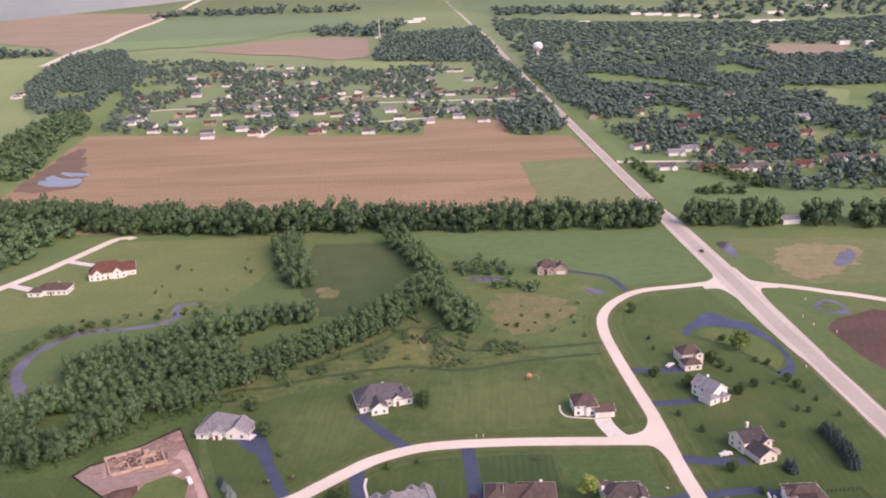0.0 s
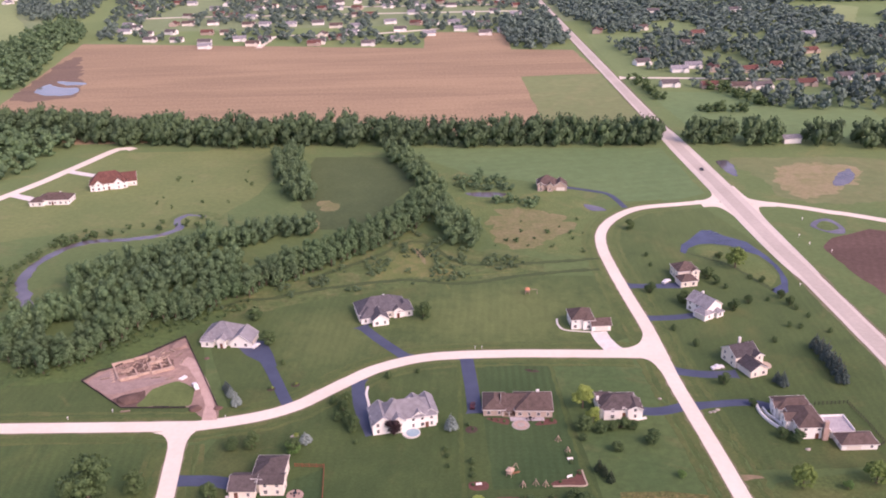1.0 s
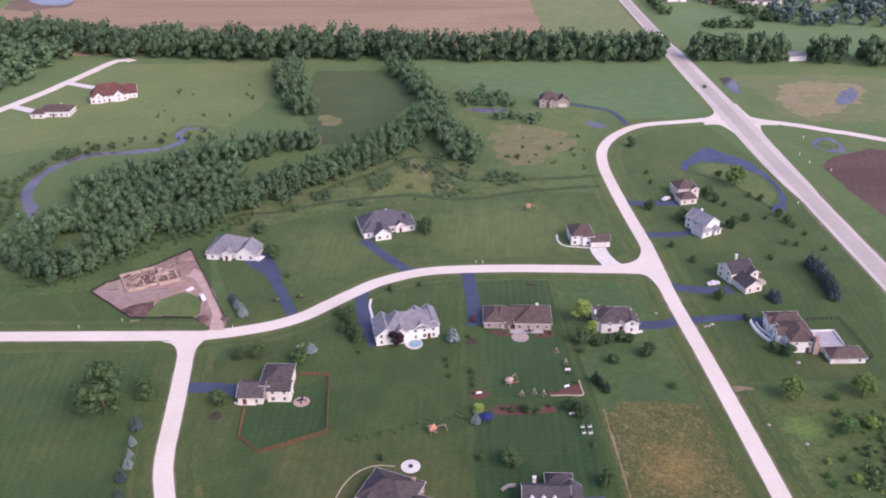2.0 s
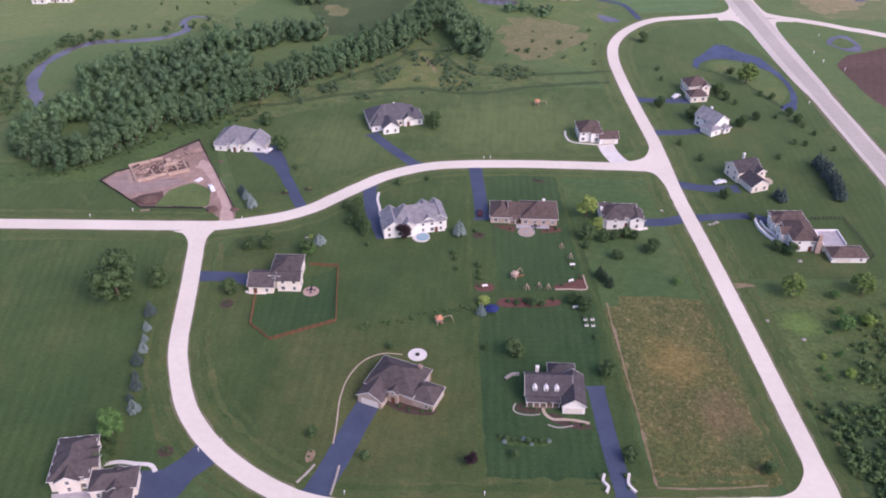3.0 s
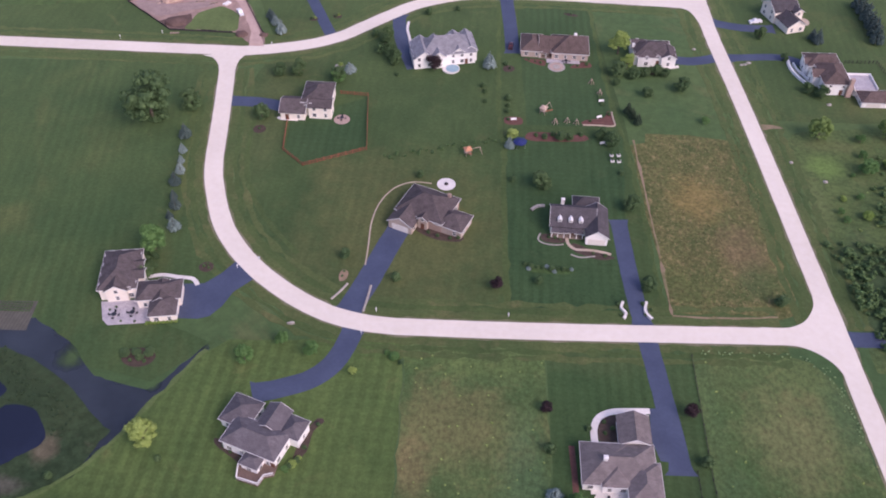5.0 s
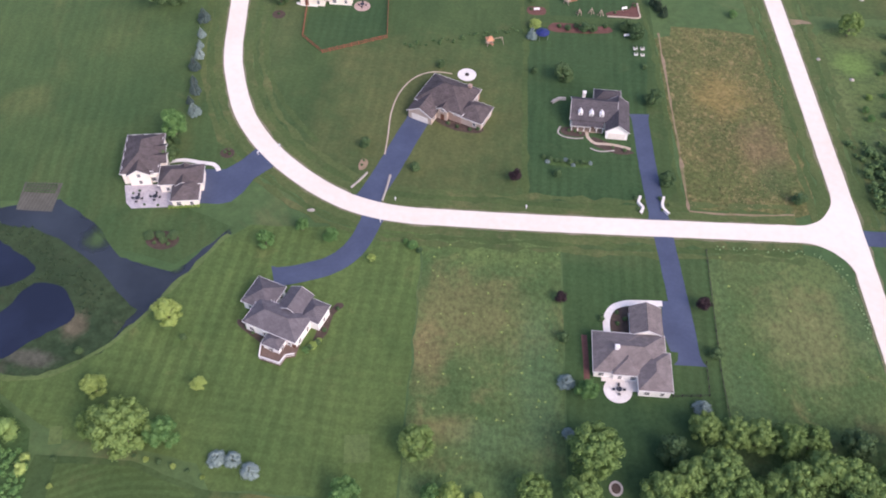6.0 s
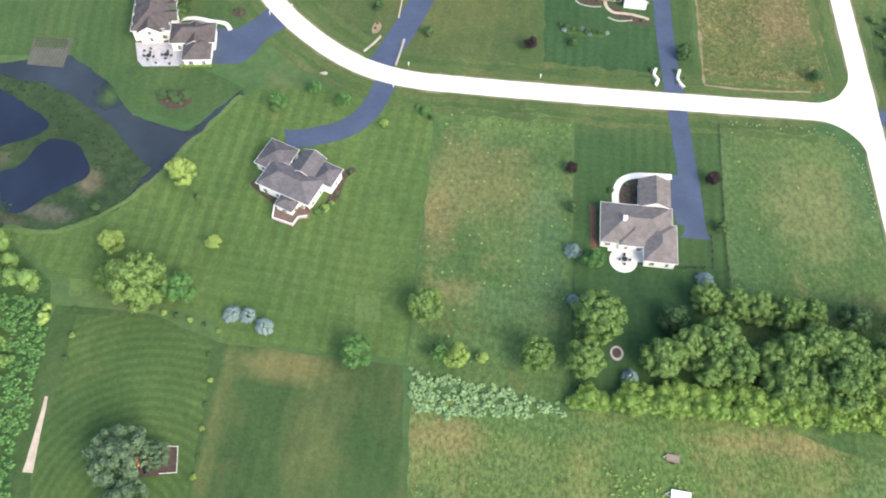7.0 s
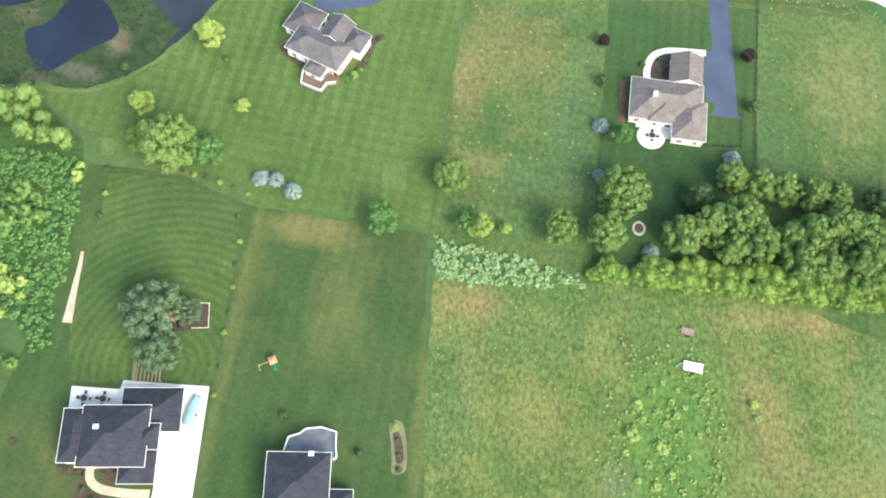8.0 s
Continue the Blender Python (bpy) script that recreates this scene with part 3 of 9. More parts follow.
def patch(name, pts, material, z, label="", category="ground", kind="structure", wob=0.8, smooth=False, step=3.0):
    """A piece of ground within an uneven outline."""
    if smooth:
        line = curve(pts, step, True)
    else:
        line = []
        for a, b in zip(pts, pts[1:] + pts[:1]):
            a, b = Vector((*a, 0)), Vector((*b, 0))
            k = max(1, int((b - a).length / step))
            line += [a.lerp(b, s / k) for s in range(k)]
    bm = bmesh.new()
    vs = []
    for c in line:
        o = Vector((noise.noise(c * 0.13), noise.noise(c * 0.13 + Vector((9, 3, 5))), 0)) + 0.5 * Vector((noise.noise(c * 0.6), noise.noise(c * 0.6 + Vector((2, 8, 1))), 0))
        vs.append(bm.verts.new(c + o * wob + Vector((0, 0, z + rise_at(c.y)))))
    es = [bm.edges.new((a, b)) for a, b in zip(vs, vs[1:] + vs[:1])]
    bmesh.ops.triangle_fill(bm, edges=es, use_beauty=True)
    if max(c.y for c in line) > 3400:
        for y in range(3400, 4800, 100):
            bmesh.ops.bisect_plane(bm, geom=bm.verts[:] + bm.edges[:] + bm.faces[:], plane_co=(0, y, 0), plane_no=(0, 1, 0))
        for v in bm.verts:
            v.co.z = z + rise_at(v.co.y)
    for f in bm.faces:
        if f.normal.z < 0:
            f.normal_flip()
    me = bpy.data.meshes.new(name)
    bm.to_mesh(me)
    bm.free()
    me.materials.append(material)
    return tagged(new(name, me), label, category, "", kind)


# ---- trees ----


def ball(sub=1):
    bm = bmesh.new()
    bmesh.ops.create_icosphere(bm, subdivisions=sub, radius=1.0)
    v = np.array([p.co for p in bm.verts])
    f = np.array([[q.index for q in p.verts] for p in bm.faces])
    bm.free()
    return v, f


BALL1, BALL2 = ball(1), ball(2)


def crown_shape(lobes, leaves, leaf, seed, core=BALL2):
    """A crown: knobbly lobes (x, y, z, r) clad in many small sprays of leaves."""
    r = np.random.default_rng(seed)
    vs, fs, n = [], [], 0
    for cx, cy, cz, cr in lobes:
        v, f = core
        v = v * (1 + r.normal(0, 0.16, (len(v), 1))) * cr * 0.74 * np.array([1, 1, 0.86]) + (cx, cy, cz)
        vs.append(v), fs.extend((f + n).tolist())
        n += len(v)
        k = max(6, int(leaves * cr * cr / sum(q[3] ** 2 for q in lobes)))
        d = r.normal(0, 1, (k, 3))
        d[:, 2] = np.abs(d[:, 2]) * 0.9 - 0.25
        d /= np.linalg.norm(d, axis=1)[:, None]
        c = d * cr * r.uniform(0.74, 1.16, (k, 1)) * np.array([1, 1, 0.9]) + (cx, cy, cz)
        up = d + r.normal(0, 0.55, (k, 3))
        up /= np.linalg.norm(up, axis=1)[:, None]
        a = np.cross(up, r.normal(0, 1, (k, 3)))
        a /= np.linalg.norm(a, axis=1)[:, None]
        b = np.cross(up, a)
        s = leaf * r.uniform(0.6, 1.3, (k, 1))
        quad = np.stack([c - a * s, c - b * s * 0.7 + up * s * 0.25, c + a * s, c + b * s * 0.7 + up * s * 0.25], 1).reshape(-1, 3)
        vs.append(quad)
        fs.extend((np.arange(4 * k).reshape(-1, 4) + n).tolist())
        n += 4 * k
    return np.concatenate(vs), fs


def trunk_shape(h, r, limbs, seed):
    q = random.Random(seed)
    bm = bmesh.new()
    tube(bm, (0, 0, -0.3), (0, 0, h * 0.45), r, r * 0.7, 8)
    tube(bm, (0, 0, h * 0.45), (q.uniform(-0.2, 0.2) * r, 0, h * 0.8), r * 0.7, r * 0.3, 7)
    for i in range(limbs):
        a = 2 * math.pi * (i + q.random() * 0.5) / limbs
        z = h * q.uniform(0.28, 0.5)
        s = h * q.uniform(0.22, 0.34)
        tube(bm, (0, 0, z), (s * math.cos(a), s * math.sin(a), z + h * q.uniform(0.15, 0.3)), r * 0.4, r * 0.12, 6)
    return bm


def broad_tree(name, leaf_mat, lobes, leaves, leaf, seed, label, height=2.2):
    """A broad-leaved tree of crown radius 1 and about that height, to be scaled."""
    t = thing(name, 0, 0, 0, 0, label, "tree")
    part("trunk", trunk_shape(height * 0.8, 0.085, 5, seed), BARK, t)
    v, f = crown_shape(lobes, leaves, leaf, seed, BALL1 if len(lobes) > 9 else BALL2)
    solid("crown", v, f, leaf_mat, t, smooth=True)
    return t


def lobes_round(k, seed, low=0.75, high=1.75, wide=0.62, size=(0.34, 0.52)):
    q = random.Random(seed)
    out = [(0, 0, 1.25, 0.62)]
    for i in range(k):
        a = 2.4 * i + q.uniform(-0.4, 0.4)
        z = low + (high - low) * ((i * 0.37) % 1.0)
        d = wide * math.sqrt(max(0.05, 1 - ((z - 1.1) / 0.95) ** 2)) * q.uniform(0.8, 1.1)
        out.append((d * math.cos(a), d * math.sin(a), z, q.uniform(*size)))
    if k > 15:
        out += [(0.2 * math.cos(1.6 * j), 0.2 * math.sin(1.6 * j), high + q.uniform(-0.02, 0.1), q.uniform(*size)) for j in range(4)]
    return out


def spruce_tree(name, needle, seed, label):
    t = thing(name, 0, 0, 0, 0, label, "tree")
    bm = bmesh.new()
    tube(bm, (0, 0, -0.2), (0, 0, 2.4), 0.07, 0.02, 7)
    part("trunk", bm, BARK, t)
    q = random.Random(seed)
    lobes = []
    for i in range(9):
        u = i / 9
        k = max(1, round(8 * (1 - u)))
        for j in range(k):
            a = 2 * math.pi * (j + 0.5 * (i % 2) + q.uniform(-0.2, 0.2)) / k
            d = 0.78 * (1 - u) ** 0.9 * q.uniform(0.85, 1.1)
            lobes.append((d * math.cos(a), d * math.sin(a), 0.35 + 2.05 * u + q.uniform(-0.06, 0.06), (0.30 * (1 - u) + 0.09) * q.uniform(0.85, 1.15)))
    lobes.append((0, 0, 2.45, 0.08))
    v, f = crown_shape(lobes, 2400, 0.052, seed, BALL1)
    solid("crown", v, f, needle, t, smooth=True)
    return t


MODELS, USED = {}, set()


def model(kind):
    """The first tree of a kind; later ones are its copies."""
    if kind not in MODELS:
        base, _, number = kind.partition(":")
        s = int(number or 0)
        MODELS[kind] = {
            "ash": lambda: broad_tree("shade_tree", LEAF, lobes_round(58, s, 0.55, 1.95, 0.84, (0.13, 0.25)), 7000, 0.042, s, "broad green shade tree with a dense leafy crown"),
            "oak": lambda: broad_tree("dark_tree", LEAF_DARK, lobes_round(46, s + 20, 0.08, 1.9, 0.80, (0.18, 0.32)), 4500, 0.050, s, "dark green broadleaf tree on the lawn"),
            "lime": lambda: broad_tree("lime_tree", LEAF_LIME, lobes_round(34, s + 40, 0.6, 1.85, 0.80, (0.15, 0.28)), 5000, 0.046, s, "bright yellow-green young tree on the lawn"),
            "maple": lambda: broad_tree("maple_tree", LEAF_BRIGHT, lobes_round(36, s + 50, 0.6, 1.85, 0.80, (0.15, 0.28)), 5000, 0.046, s, "fresh bright green tree on the lawn"),
            "open": lambda: broad_tree("play_tree", LEAF_GREY, [(0, 0, 1.1, 0.3)] + [(x * (0.5 if i % 3 == 0 else 1), y * (0.5 if i % 3 == 0 else 1), z + (0.3 if i % 3 == 0 else 0), r) for i, (x, y, z, r) in enumerate(lobes_round(54, s + 30, 0.7, 1.7, 0.98, (0.10, 0.24))[1:])], 5500, 0.045, s, "grey-green tree with an open, gappy crown"),
            "plum": lambda: broad_tree("plum_tree", LEAF_RED, lobes_round(9, s + 60), 2600, 0.06, s, "dark purple-leaved ornamental tree in a mulch ring"),
            "wood": lambda: broad_tree("woodland_tree", LEAF_WOOD, lobes_round(26, s + 80, 0.25, 2.1, 0.72, (0.22, 0.36)), 1500, 0.075, s, "tall green woodland tree in a dense stand", 2.6),
            "shrub": lambda: broad_tree("shrub", LEAF_DARK, lobes_round(12, s + 90, 0.15, 1.1, 0.55, (0.28, 0.44)), 700, 0.10, s, "rounded green garden shrub", 1.4),
            "hedge": lambda: broad_tree("hedge_shrub", LEAF_HEDGE, lobes_round(24, s + 70, 0.4, 1.25, 0.78, (0.2, 0.34)), 2400, 0.062, s, "yellow-green shrub in a dense hedge", 1.4),
            "blue": lambda: spruce_tree("blue_spruce", NEEDLE, s + 3, "silvery blue spruce with whorled boughs"),
            "teal": lambda: spruce_tree("dark_spruce", NEEDLE_TEAL, s + 3, "dense dark blue-green spruce"),
            "fir": lambda: spruce_tree("green_spruce", NEEDLE_GREEN, s + 5, "dark green conical spruce"),
        }[base]()
    return MODELS[kind]


def plant(kind, x, y, r, tall=1.0, label="", group=""):
    """A tree of a kind, with crown radius r."""
    t = model(kind)
    at, size = pose(x, y, 0, 0, 0, (x * 37 + y * 91) % 360), Vector((r, r, r * tall))
    if kind in USED:
        t = copy_thing(t, at @ Matrix.Diagonal((*(a / b for a, b in zip(size, t.scale)), 1)))
    else:
        USED.add(kind)
        t.matrix_world = at @ Matrix.Diagonal((*size, 1))
    return tagged(t, label, "", group)


def plants(kinds, spots, tall=1.0, label="", group=""):
    for i, (x, y, r) in enumerate(spots):
        plant(kinds[i % len(kinds)], x, y, r, tall * (0.92 + 0.16 * ((i * 0.618) % 1)), label, group)


# ---- ground ----
def ground_sheet():
    xs = np.r_[np.linspace(-4700, -700, 12), np.linspace(-600, 600, 31), np.linspace(700, 4700, 12)]
    ys = np.r_[np.linspace(-1500, -100, 8), np.linspace(0, 1200, 31), np.linspace(1300, 3400, 8), np.linspace(3500, 4850, 19)]
    verts = [(x, y, rise_at(y)) for y in ys for x in xs]
    w = len(xs)
    faces = [(j * w + i, j * w + i + 1, j * w + w + i + 1, j * w + w + i) for j in range(len(ys) - 1) for i in range(w - 1)]
    ob = solid("ground", verts, faces, GRASS)
    ob.data.materials.append(HAZED_GRASS)
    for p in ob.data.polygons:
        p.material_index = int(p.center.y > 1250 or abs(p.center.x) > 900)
    return tagged(ob, "green grassland reaching to the horizon", "ground", "", "structure")


ground_sheet()


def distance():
    """Ring standing in for land far off; its haze is in the colour."""
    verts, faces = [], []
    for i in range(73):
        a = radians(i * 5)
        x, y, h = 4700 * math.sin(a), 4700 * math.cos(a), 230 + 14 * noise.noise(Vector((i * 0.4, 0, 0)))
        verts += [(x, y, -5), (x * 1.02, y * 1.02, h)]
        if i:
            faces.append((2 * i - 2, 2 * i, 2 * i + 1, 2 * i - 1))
    tagged(solid("backdrop", verts, faces, PANEL), "backdrop ring on the horizon with haze in its colour", "horizon", "", "structure")


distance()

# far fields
patch("field_far_1", [(-2074, 4413), (-1716, 4398), (-1235, 4312), (-1252, 3698), (-1200, 3200), (-1130, 2790), (-1300, 3000), (-1380, 3256), (-1722, 3560)], HAZED_SOIL, 1.5, "pale brown ploughed field far off", "field", wob=8, step=60)
patch("field_far_2", [(-1180, 4347), (-609, 4175), (-419, 4065), (-290, 3658), (-578, 3478), (-659, 3134), (-806, 2957), (-900, 2960), (-1060, 2800), (-1130, 2900), (-1205, 3300), (-1225, 3800)], HAZED_CROP, 1.6, "crop field far off, haze in its blue-green colour", "field", wob=8, step=60)
patch("field_far_3", [(-738, 2764), (-625, 3060), (-339, 3237), (-223, 3020), (-168, 2338), (-239, 2241), (-380, 2437), (-544, 2570)], HAZED_SOIL, 1.1, "pale brown ploughed strip far off", "field", wob=6, step=40)
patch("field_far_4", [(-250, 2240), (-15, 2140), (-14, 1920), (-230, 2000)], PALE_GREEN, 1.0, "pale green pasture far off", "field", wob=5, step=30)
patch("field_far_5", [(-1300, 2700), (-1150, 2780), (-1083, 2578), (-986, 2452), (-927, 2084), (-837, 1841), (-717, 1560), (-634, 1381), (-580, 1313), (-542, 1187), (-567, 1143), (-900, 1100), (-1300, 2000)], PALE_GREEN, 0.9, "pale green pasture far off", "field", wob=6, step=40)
patch("field_far_6", [(790, 2260), (970, 2120), (845, 1890), (735, 1950)], HAZED_SOIL, 0.9, "pale brown ploughed field far off", "field", wob=5, step=40)
patch("field_far_7", [(130, 4378), (762, 4236), (682, 3786), (519, 3630), (260, 3769), (150, 4080)], HAZED_CROP, 0.9, "crop field far off, haze in its blue-green colour", "field", wob=8, step=60)
patch("hay_strip_far", [(290, 2274), (596, 2172), (565, 2057), (362, 2154)], PALE_GREEN, 1.2, "pale mown strip among the woods", "field", wob=5, step=30)
patch("glade_far_1", [(397, 975), (426, 1032), (468, 1022), (435, 949), (396, 941)], PALE_GREEN, 0.5, "bright green glade among the trees", "field", wob=3, step=10)
patch("glade_far_2", [(554, 1351), (595, 1410), (631, 1361), (565, 1223), (527, 1154), (534, 1261)], PALE_GREEN, 0.5, "bright green glade among the trees", "field", wob=4, step=15)
patch("field_far_8", [(-560, 1250), (-480, 1210), (-450, 1640), (-880, 2300), (-1000, 2480), (-700, 1650), (-620, 1450)], GRASS, 0.5, "green pasture beside the far houses", "field", wob=6, step=30)

# the ploughed field and its neighbours
patch("field_ploughed", [(-420, 790), (-478, 1210), (-19, 1108), (-19, 1236), (88, 1212), (87, 1084), (160, 1068), (168, 925), (84, 921), (87, 690), (-300, 700)], FIELD, 0.04, "broad brown ploughed field", "field", wob=2.0, step=14)
patch("field_green_corner", [(84, 918), (166, 922), (170, 735), (160, 690), (88, 690)], THIN_CROP, 0.05, "thin green crop in the field's corner", "field", wob=1.5, step=12)
patch("field_hay", [(-40, 665), (165, 645), (168, 540), (150, 528), (115, 528), (86, 562), (20, 590)], CROP, 0.05, "green hay field beside the highway", "field", wob=1.5, step=10)
patch("meadow_east", [(195, 838), (280, 820), (372, 812), (362, 660), (204, 655)], CROP, 0.04, "green paddock beside the highway", "field", wob=1.5, step=10)
patch("meadow_west", [(-300, 560), (-262, 672), (-110, 668), (-125, 560), (-150, 500), (-215, 505), (-300, 470)], HAY, 0.03, "mown green ground round two far houses", "lawn", wob=2.0, step=10)
patch("lots_east", [(186, 900), (190, 850), (372, 815), (640, 740), (760, 1250), (205, 1300), (188, 1100)], LOT_GREEN, 0.04, "green lots among the houses beyond the highway", "ground", wob=2, step=25)
patch("sand_flat", [(228, 583), (221, 555), (221, 535), (230, 524), (242, 530), (262, 545), (276, 560), (286, 582), (276, 594), (254, 599.8)], FLAT, 0.05, "bare sandy flat beside a pool", "ground", wob=7, smooth=True)
patch("flat_scrub", [(205, 612), (240, 612), (300, 606), (345, 575), (320, 540), (270, 515), (232, 515), (214, 530), (214, 560)], THIN_CROP, 0.04, "rough tawny grass round the sandy flat", "ground", wob=4, smooth=True)
patch("brown_lot", [(206, 446), (217, 458), (243, 470), (330, 425), (330, 380), (213, 380), (207.5, 409), (206.5, 434)], MUD, 0.05, "bare brown lot beside the highway", "field", wob=1.5, step=6)
patch("marsh_ground", [(-96, 645), (-40, 640), (-17, 583), (-49, 490), (-77, 493), (-100, 557)], MARSH, 0.05, "dark marshy ground between the trees", "ground", wob=3, step=6)
patch("mound_ground", [(-126, 374), (-104, 400), (-66, 428), (-48, 452), (-20, 488), (18, 452), (52, 440), (50, 421), (-5, 411), (-60, 396), (-92, 384)], BANK, 0.05, "uneven brushy bank", "ground", wob=2.5, step=5)
patch("scrub_ground", [(5, 545), (85, 550), (100, 505), (84, 470), (82, 440), (30, 455), (20, 500)], MEADOW, 0.04, "rough tawny grass with shrubs", "ground", wob=2.0, step=6)

# lots along the local roads
patch("lot_dry", [(49.4, 233), (54.6, 234.4), (55.4, 240), (71, 239.8), (84.8, 237), (90.3, 231), (90.8, 207), (89.4, 156), (84, 153.5), (52, 153.5), (51.4, 182), (50, 200)], DRY, 0.05, "uncut yellow-brown grass lot", "field", wob=0.5, step=3)
patch("lot_meadow", [(-24, 140), (14.5, 140), (14.5, 52), (-24, 58)], MEADOW, 0.04, "uncut meadow lot with tawny patches", "field", wob=0.8, step=3)
patch("lot_meadow_east", [(56, 140), (82, 140), (89, 138), (93, 133), (95, 126), (96.5, 100), (98, 40), (52.5, 56), (53, 100)], MEADOW, 0.04, "uncut meadow lot beside the road", "field", wob=0.8, step=3)
patch("lot_rough", [(-22, 50.5), (15, 51), (50, 52.4), (110, 54), (110, -60), (-15, -60)], ROUGH, 0.03, "rough yellow-green pasture", "field", wob=0.8, step=3)
patch("lawn_cross", [(-105, 70), (-134, 86), (-117, 86.3), (-104.7, 94.5), (-94.7, 108.2), (-90.5, 116.2), (-80.2, 134), (-74, 139), (-44, 141), (-24.5, 140), (-24.5, 60), (-68, 60), (-72, 66), (-88, 69)], LAWN_CROSS, 0.045, "lawn mown in crossing rows", "lawn", wob=0.7, step=3)
patch("lawn_south", [(-111, 66), (-88, 66), (-70, 60), (-25, 58), (-17, -5), (-10, -60), (-122, -60), (-112, 24)], LAWN, 0.04, "green mown lawn", "lawn", wob=0.5, step=3)
patch("lawn_south_east", [(15, 141), (55.6, 141), (55, 110), (54.4, 60), (15, 56)], LAWN_YARD, 0.05, "dark green mown lawn", "lawn", wob=0.4, step=3)
patch("lawn_centre", [(-30, 151), (50, 151), (49, 240), (42, 328), (0, 331), (-14, 330), (-42, 310), (-64, 290), (-88, 279), (-92, 262), (-91, 225), (-80, 186), (-60, 163)], LAWN, 0.035, "green lawns inside the road loop", "lawn", wob=0.4, step=4)
patch("lawn_fenced", [(-72, 223), (-73, 243), (-46, 257), (-43.5, 226), (-64, 216.5)], LAWN_DARK, 0.05, "dark green lawn inside a red fence", "lawn", wob=0.2, step=3)
patch("lawn_garden", [(11, 328), (43, 328), (45, 243), (13, 243)], LAWN_DARK, 0.05, "dark green garden lawn", "lawn", wob=0.3, step=3)
patch("lawn_garden_mid", [(5, 155), (40, 155), (47, 238), (5, 236)], LAWN_DARK, 0.048, "dark green garden lawn", "lawn", wob=0.3, step=3)
patch("lawn_north", [(-88, 296), (-66, 303), (-42, 322), (-14, 342), (66, 340), (84, 350), (82, 415), (20, 420), (-50, 415), (-88, 385), (-118, 378)], LAWN, 0.035, "green lawns north of the road", "lawn", wob=0.7, step=4)
patch("lawn_east", [(94, 420), (92, 480), (110, 505), (160, 512), (176, 440), (182, 330), (160, 250), (104, 250), (98, 300)], LAWN, 0.035, "shaded green lawns between road and highway", "lawn", wob=0.7, step=4)
patch("lawn_west", [(-101, 270), (-101, 215), (-96, 195), (-88, 180), (-78, 170), (-95, 145), (-78, 138), (-92, 124), (-110, 128), (-132, 145), (-175, 140), (-230, 160), (-230, 275), (-110, 278)], LAWN_STRIPED, 0.035, "mown lawn beside the bend", "lawn", wob=0.6, step=4)
patch("lawn_verge_west", [(-230, 294), (-110, 292), (-96, 296), (-118, 378), (-155, 330), (-200, 322)], LAWN, 0.034, "green lawn beside the dirt lot", "lawn", wob=0.6, step=4)
patch("brush_east", [(106, 135), (104, 235), (108, 243), (130, 246), (240, 260), (260, 120)], BRUSH_EAST, 0.035, "overgrown brush beside the road", "ground", wob=1.2, step=4)

ribbon("swale_1", [(-77, 185), (-66, 171.5), (-50, 160), (-34, 154.6), (-8, 153.4), (34, 153.2)], 1.7, SWALE, 0.061, label="lush green grass in the roadside swale", category="verge", wob=0.4)
ribbon("swale_2", [(-86, 245), (-84.5, 220), (-80, 204), (-73, 190), (-60, 174)], 1.6, SWALE, 0.062, label="lush green grass in the roadside swale", category="verge", wob=0.4)
ribbon("swale_3", [(-80, 300), (-66, 308), (-50, 323), (-36, 334), (-22, 341), (0, 344), (60, 342)], 1.8, SWALE, 0.063, label="lush green grass in the roadside swale", category="verge", wob=0.4)
ribbon("swale_4", [(83, 345), (80, 380), (79, 420), (79, 455), (84, 480)], 2.0, SWALE, 0.064, label="lush green grass in the roadside swale", category="verge", wob=0.4)
ribbon("swale_5", [(-240, 280.5), (-160, 279), (-118, 277), (-109.5, 268), (-108, 245), (-106, 215)], 1.8, SWALE, 0.060, label="lush green grass in the roadside swale", category="verge", wob=0.4)
ribbon("swale_7", [(99, 420), (100, 370), (102, 330), (104, 280), (106, 250)], 1.8, SWALE, 0.062, label="lush green grass in the roadside swale", category="verge", wob=0.4)
patch("lawn_south_west", [(-105, 64), (-88, 64.5), (-71, 59), (-69, 40), (-68, 14), (-100, 12), (-103.5, 24)], LAWN_RINGS, 0.048, "lawn mown in curving rows", "lawn", wob=0.5, step=3)

ribbon("boundary_grass", [(3.5, 328), (3.1, 289), (2.9, 248), (4.6, 226), (4.2, 206), (4.4, 156)], 1.8, SWALE, 0.056, label="strip of long dark grass between lots", category="verge", wob=0.5)
ribbon("boundary_grass_east", [(42.2, 326), (43.2, 292), (44.7, 259), (48, 228), (49, 205), (50.5, 156)], 1.6, SWALE, 0.0612, label="strip of long dark grass between lots", category="verge", wob=0.5)
ribbon("lot_edge_south", [(52.4, 153.6), (62, 153.4), (74, 153.6), (83, 154.4)], 0.7, FLAT, 0.0655, label="pale trodden edge of the dry lot", category="verge", wob=0.3)
ribbon("lot_edge", [(50.6, 236), (51.2, 210), (52, 180), (52.2, 154)], 0.6, FLAT, 0.0635, label="pale trodden edge of the dry lot", category="verge", wob=0.4)
ribbon("bank_track", [(-46, 412), (-35.4, 421.7), (-29.8, 428.9), (-24, 434), (-17.9, 434.7), (-11.8, 428.7), (-2.8, 421.4), (11.9, 419.9), (40, 424)], 1.7, LAWN_DRY, 0.072, label="thin tawny track along the bank", category="path", wob=0.5)
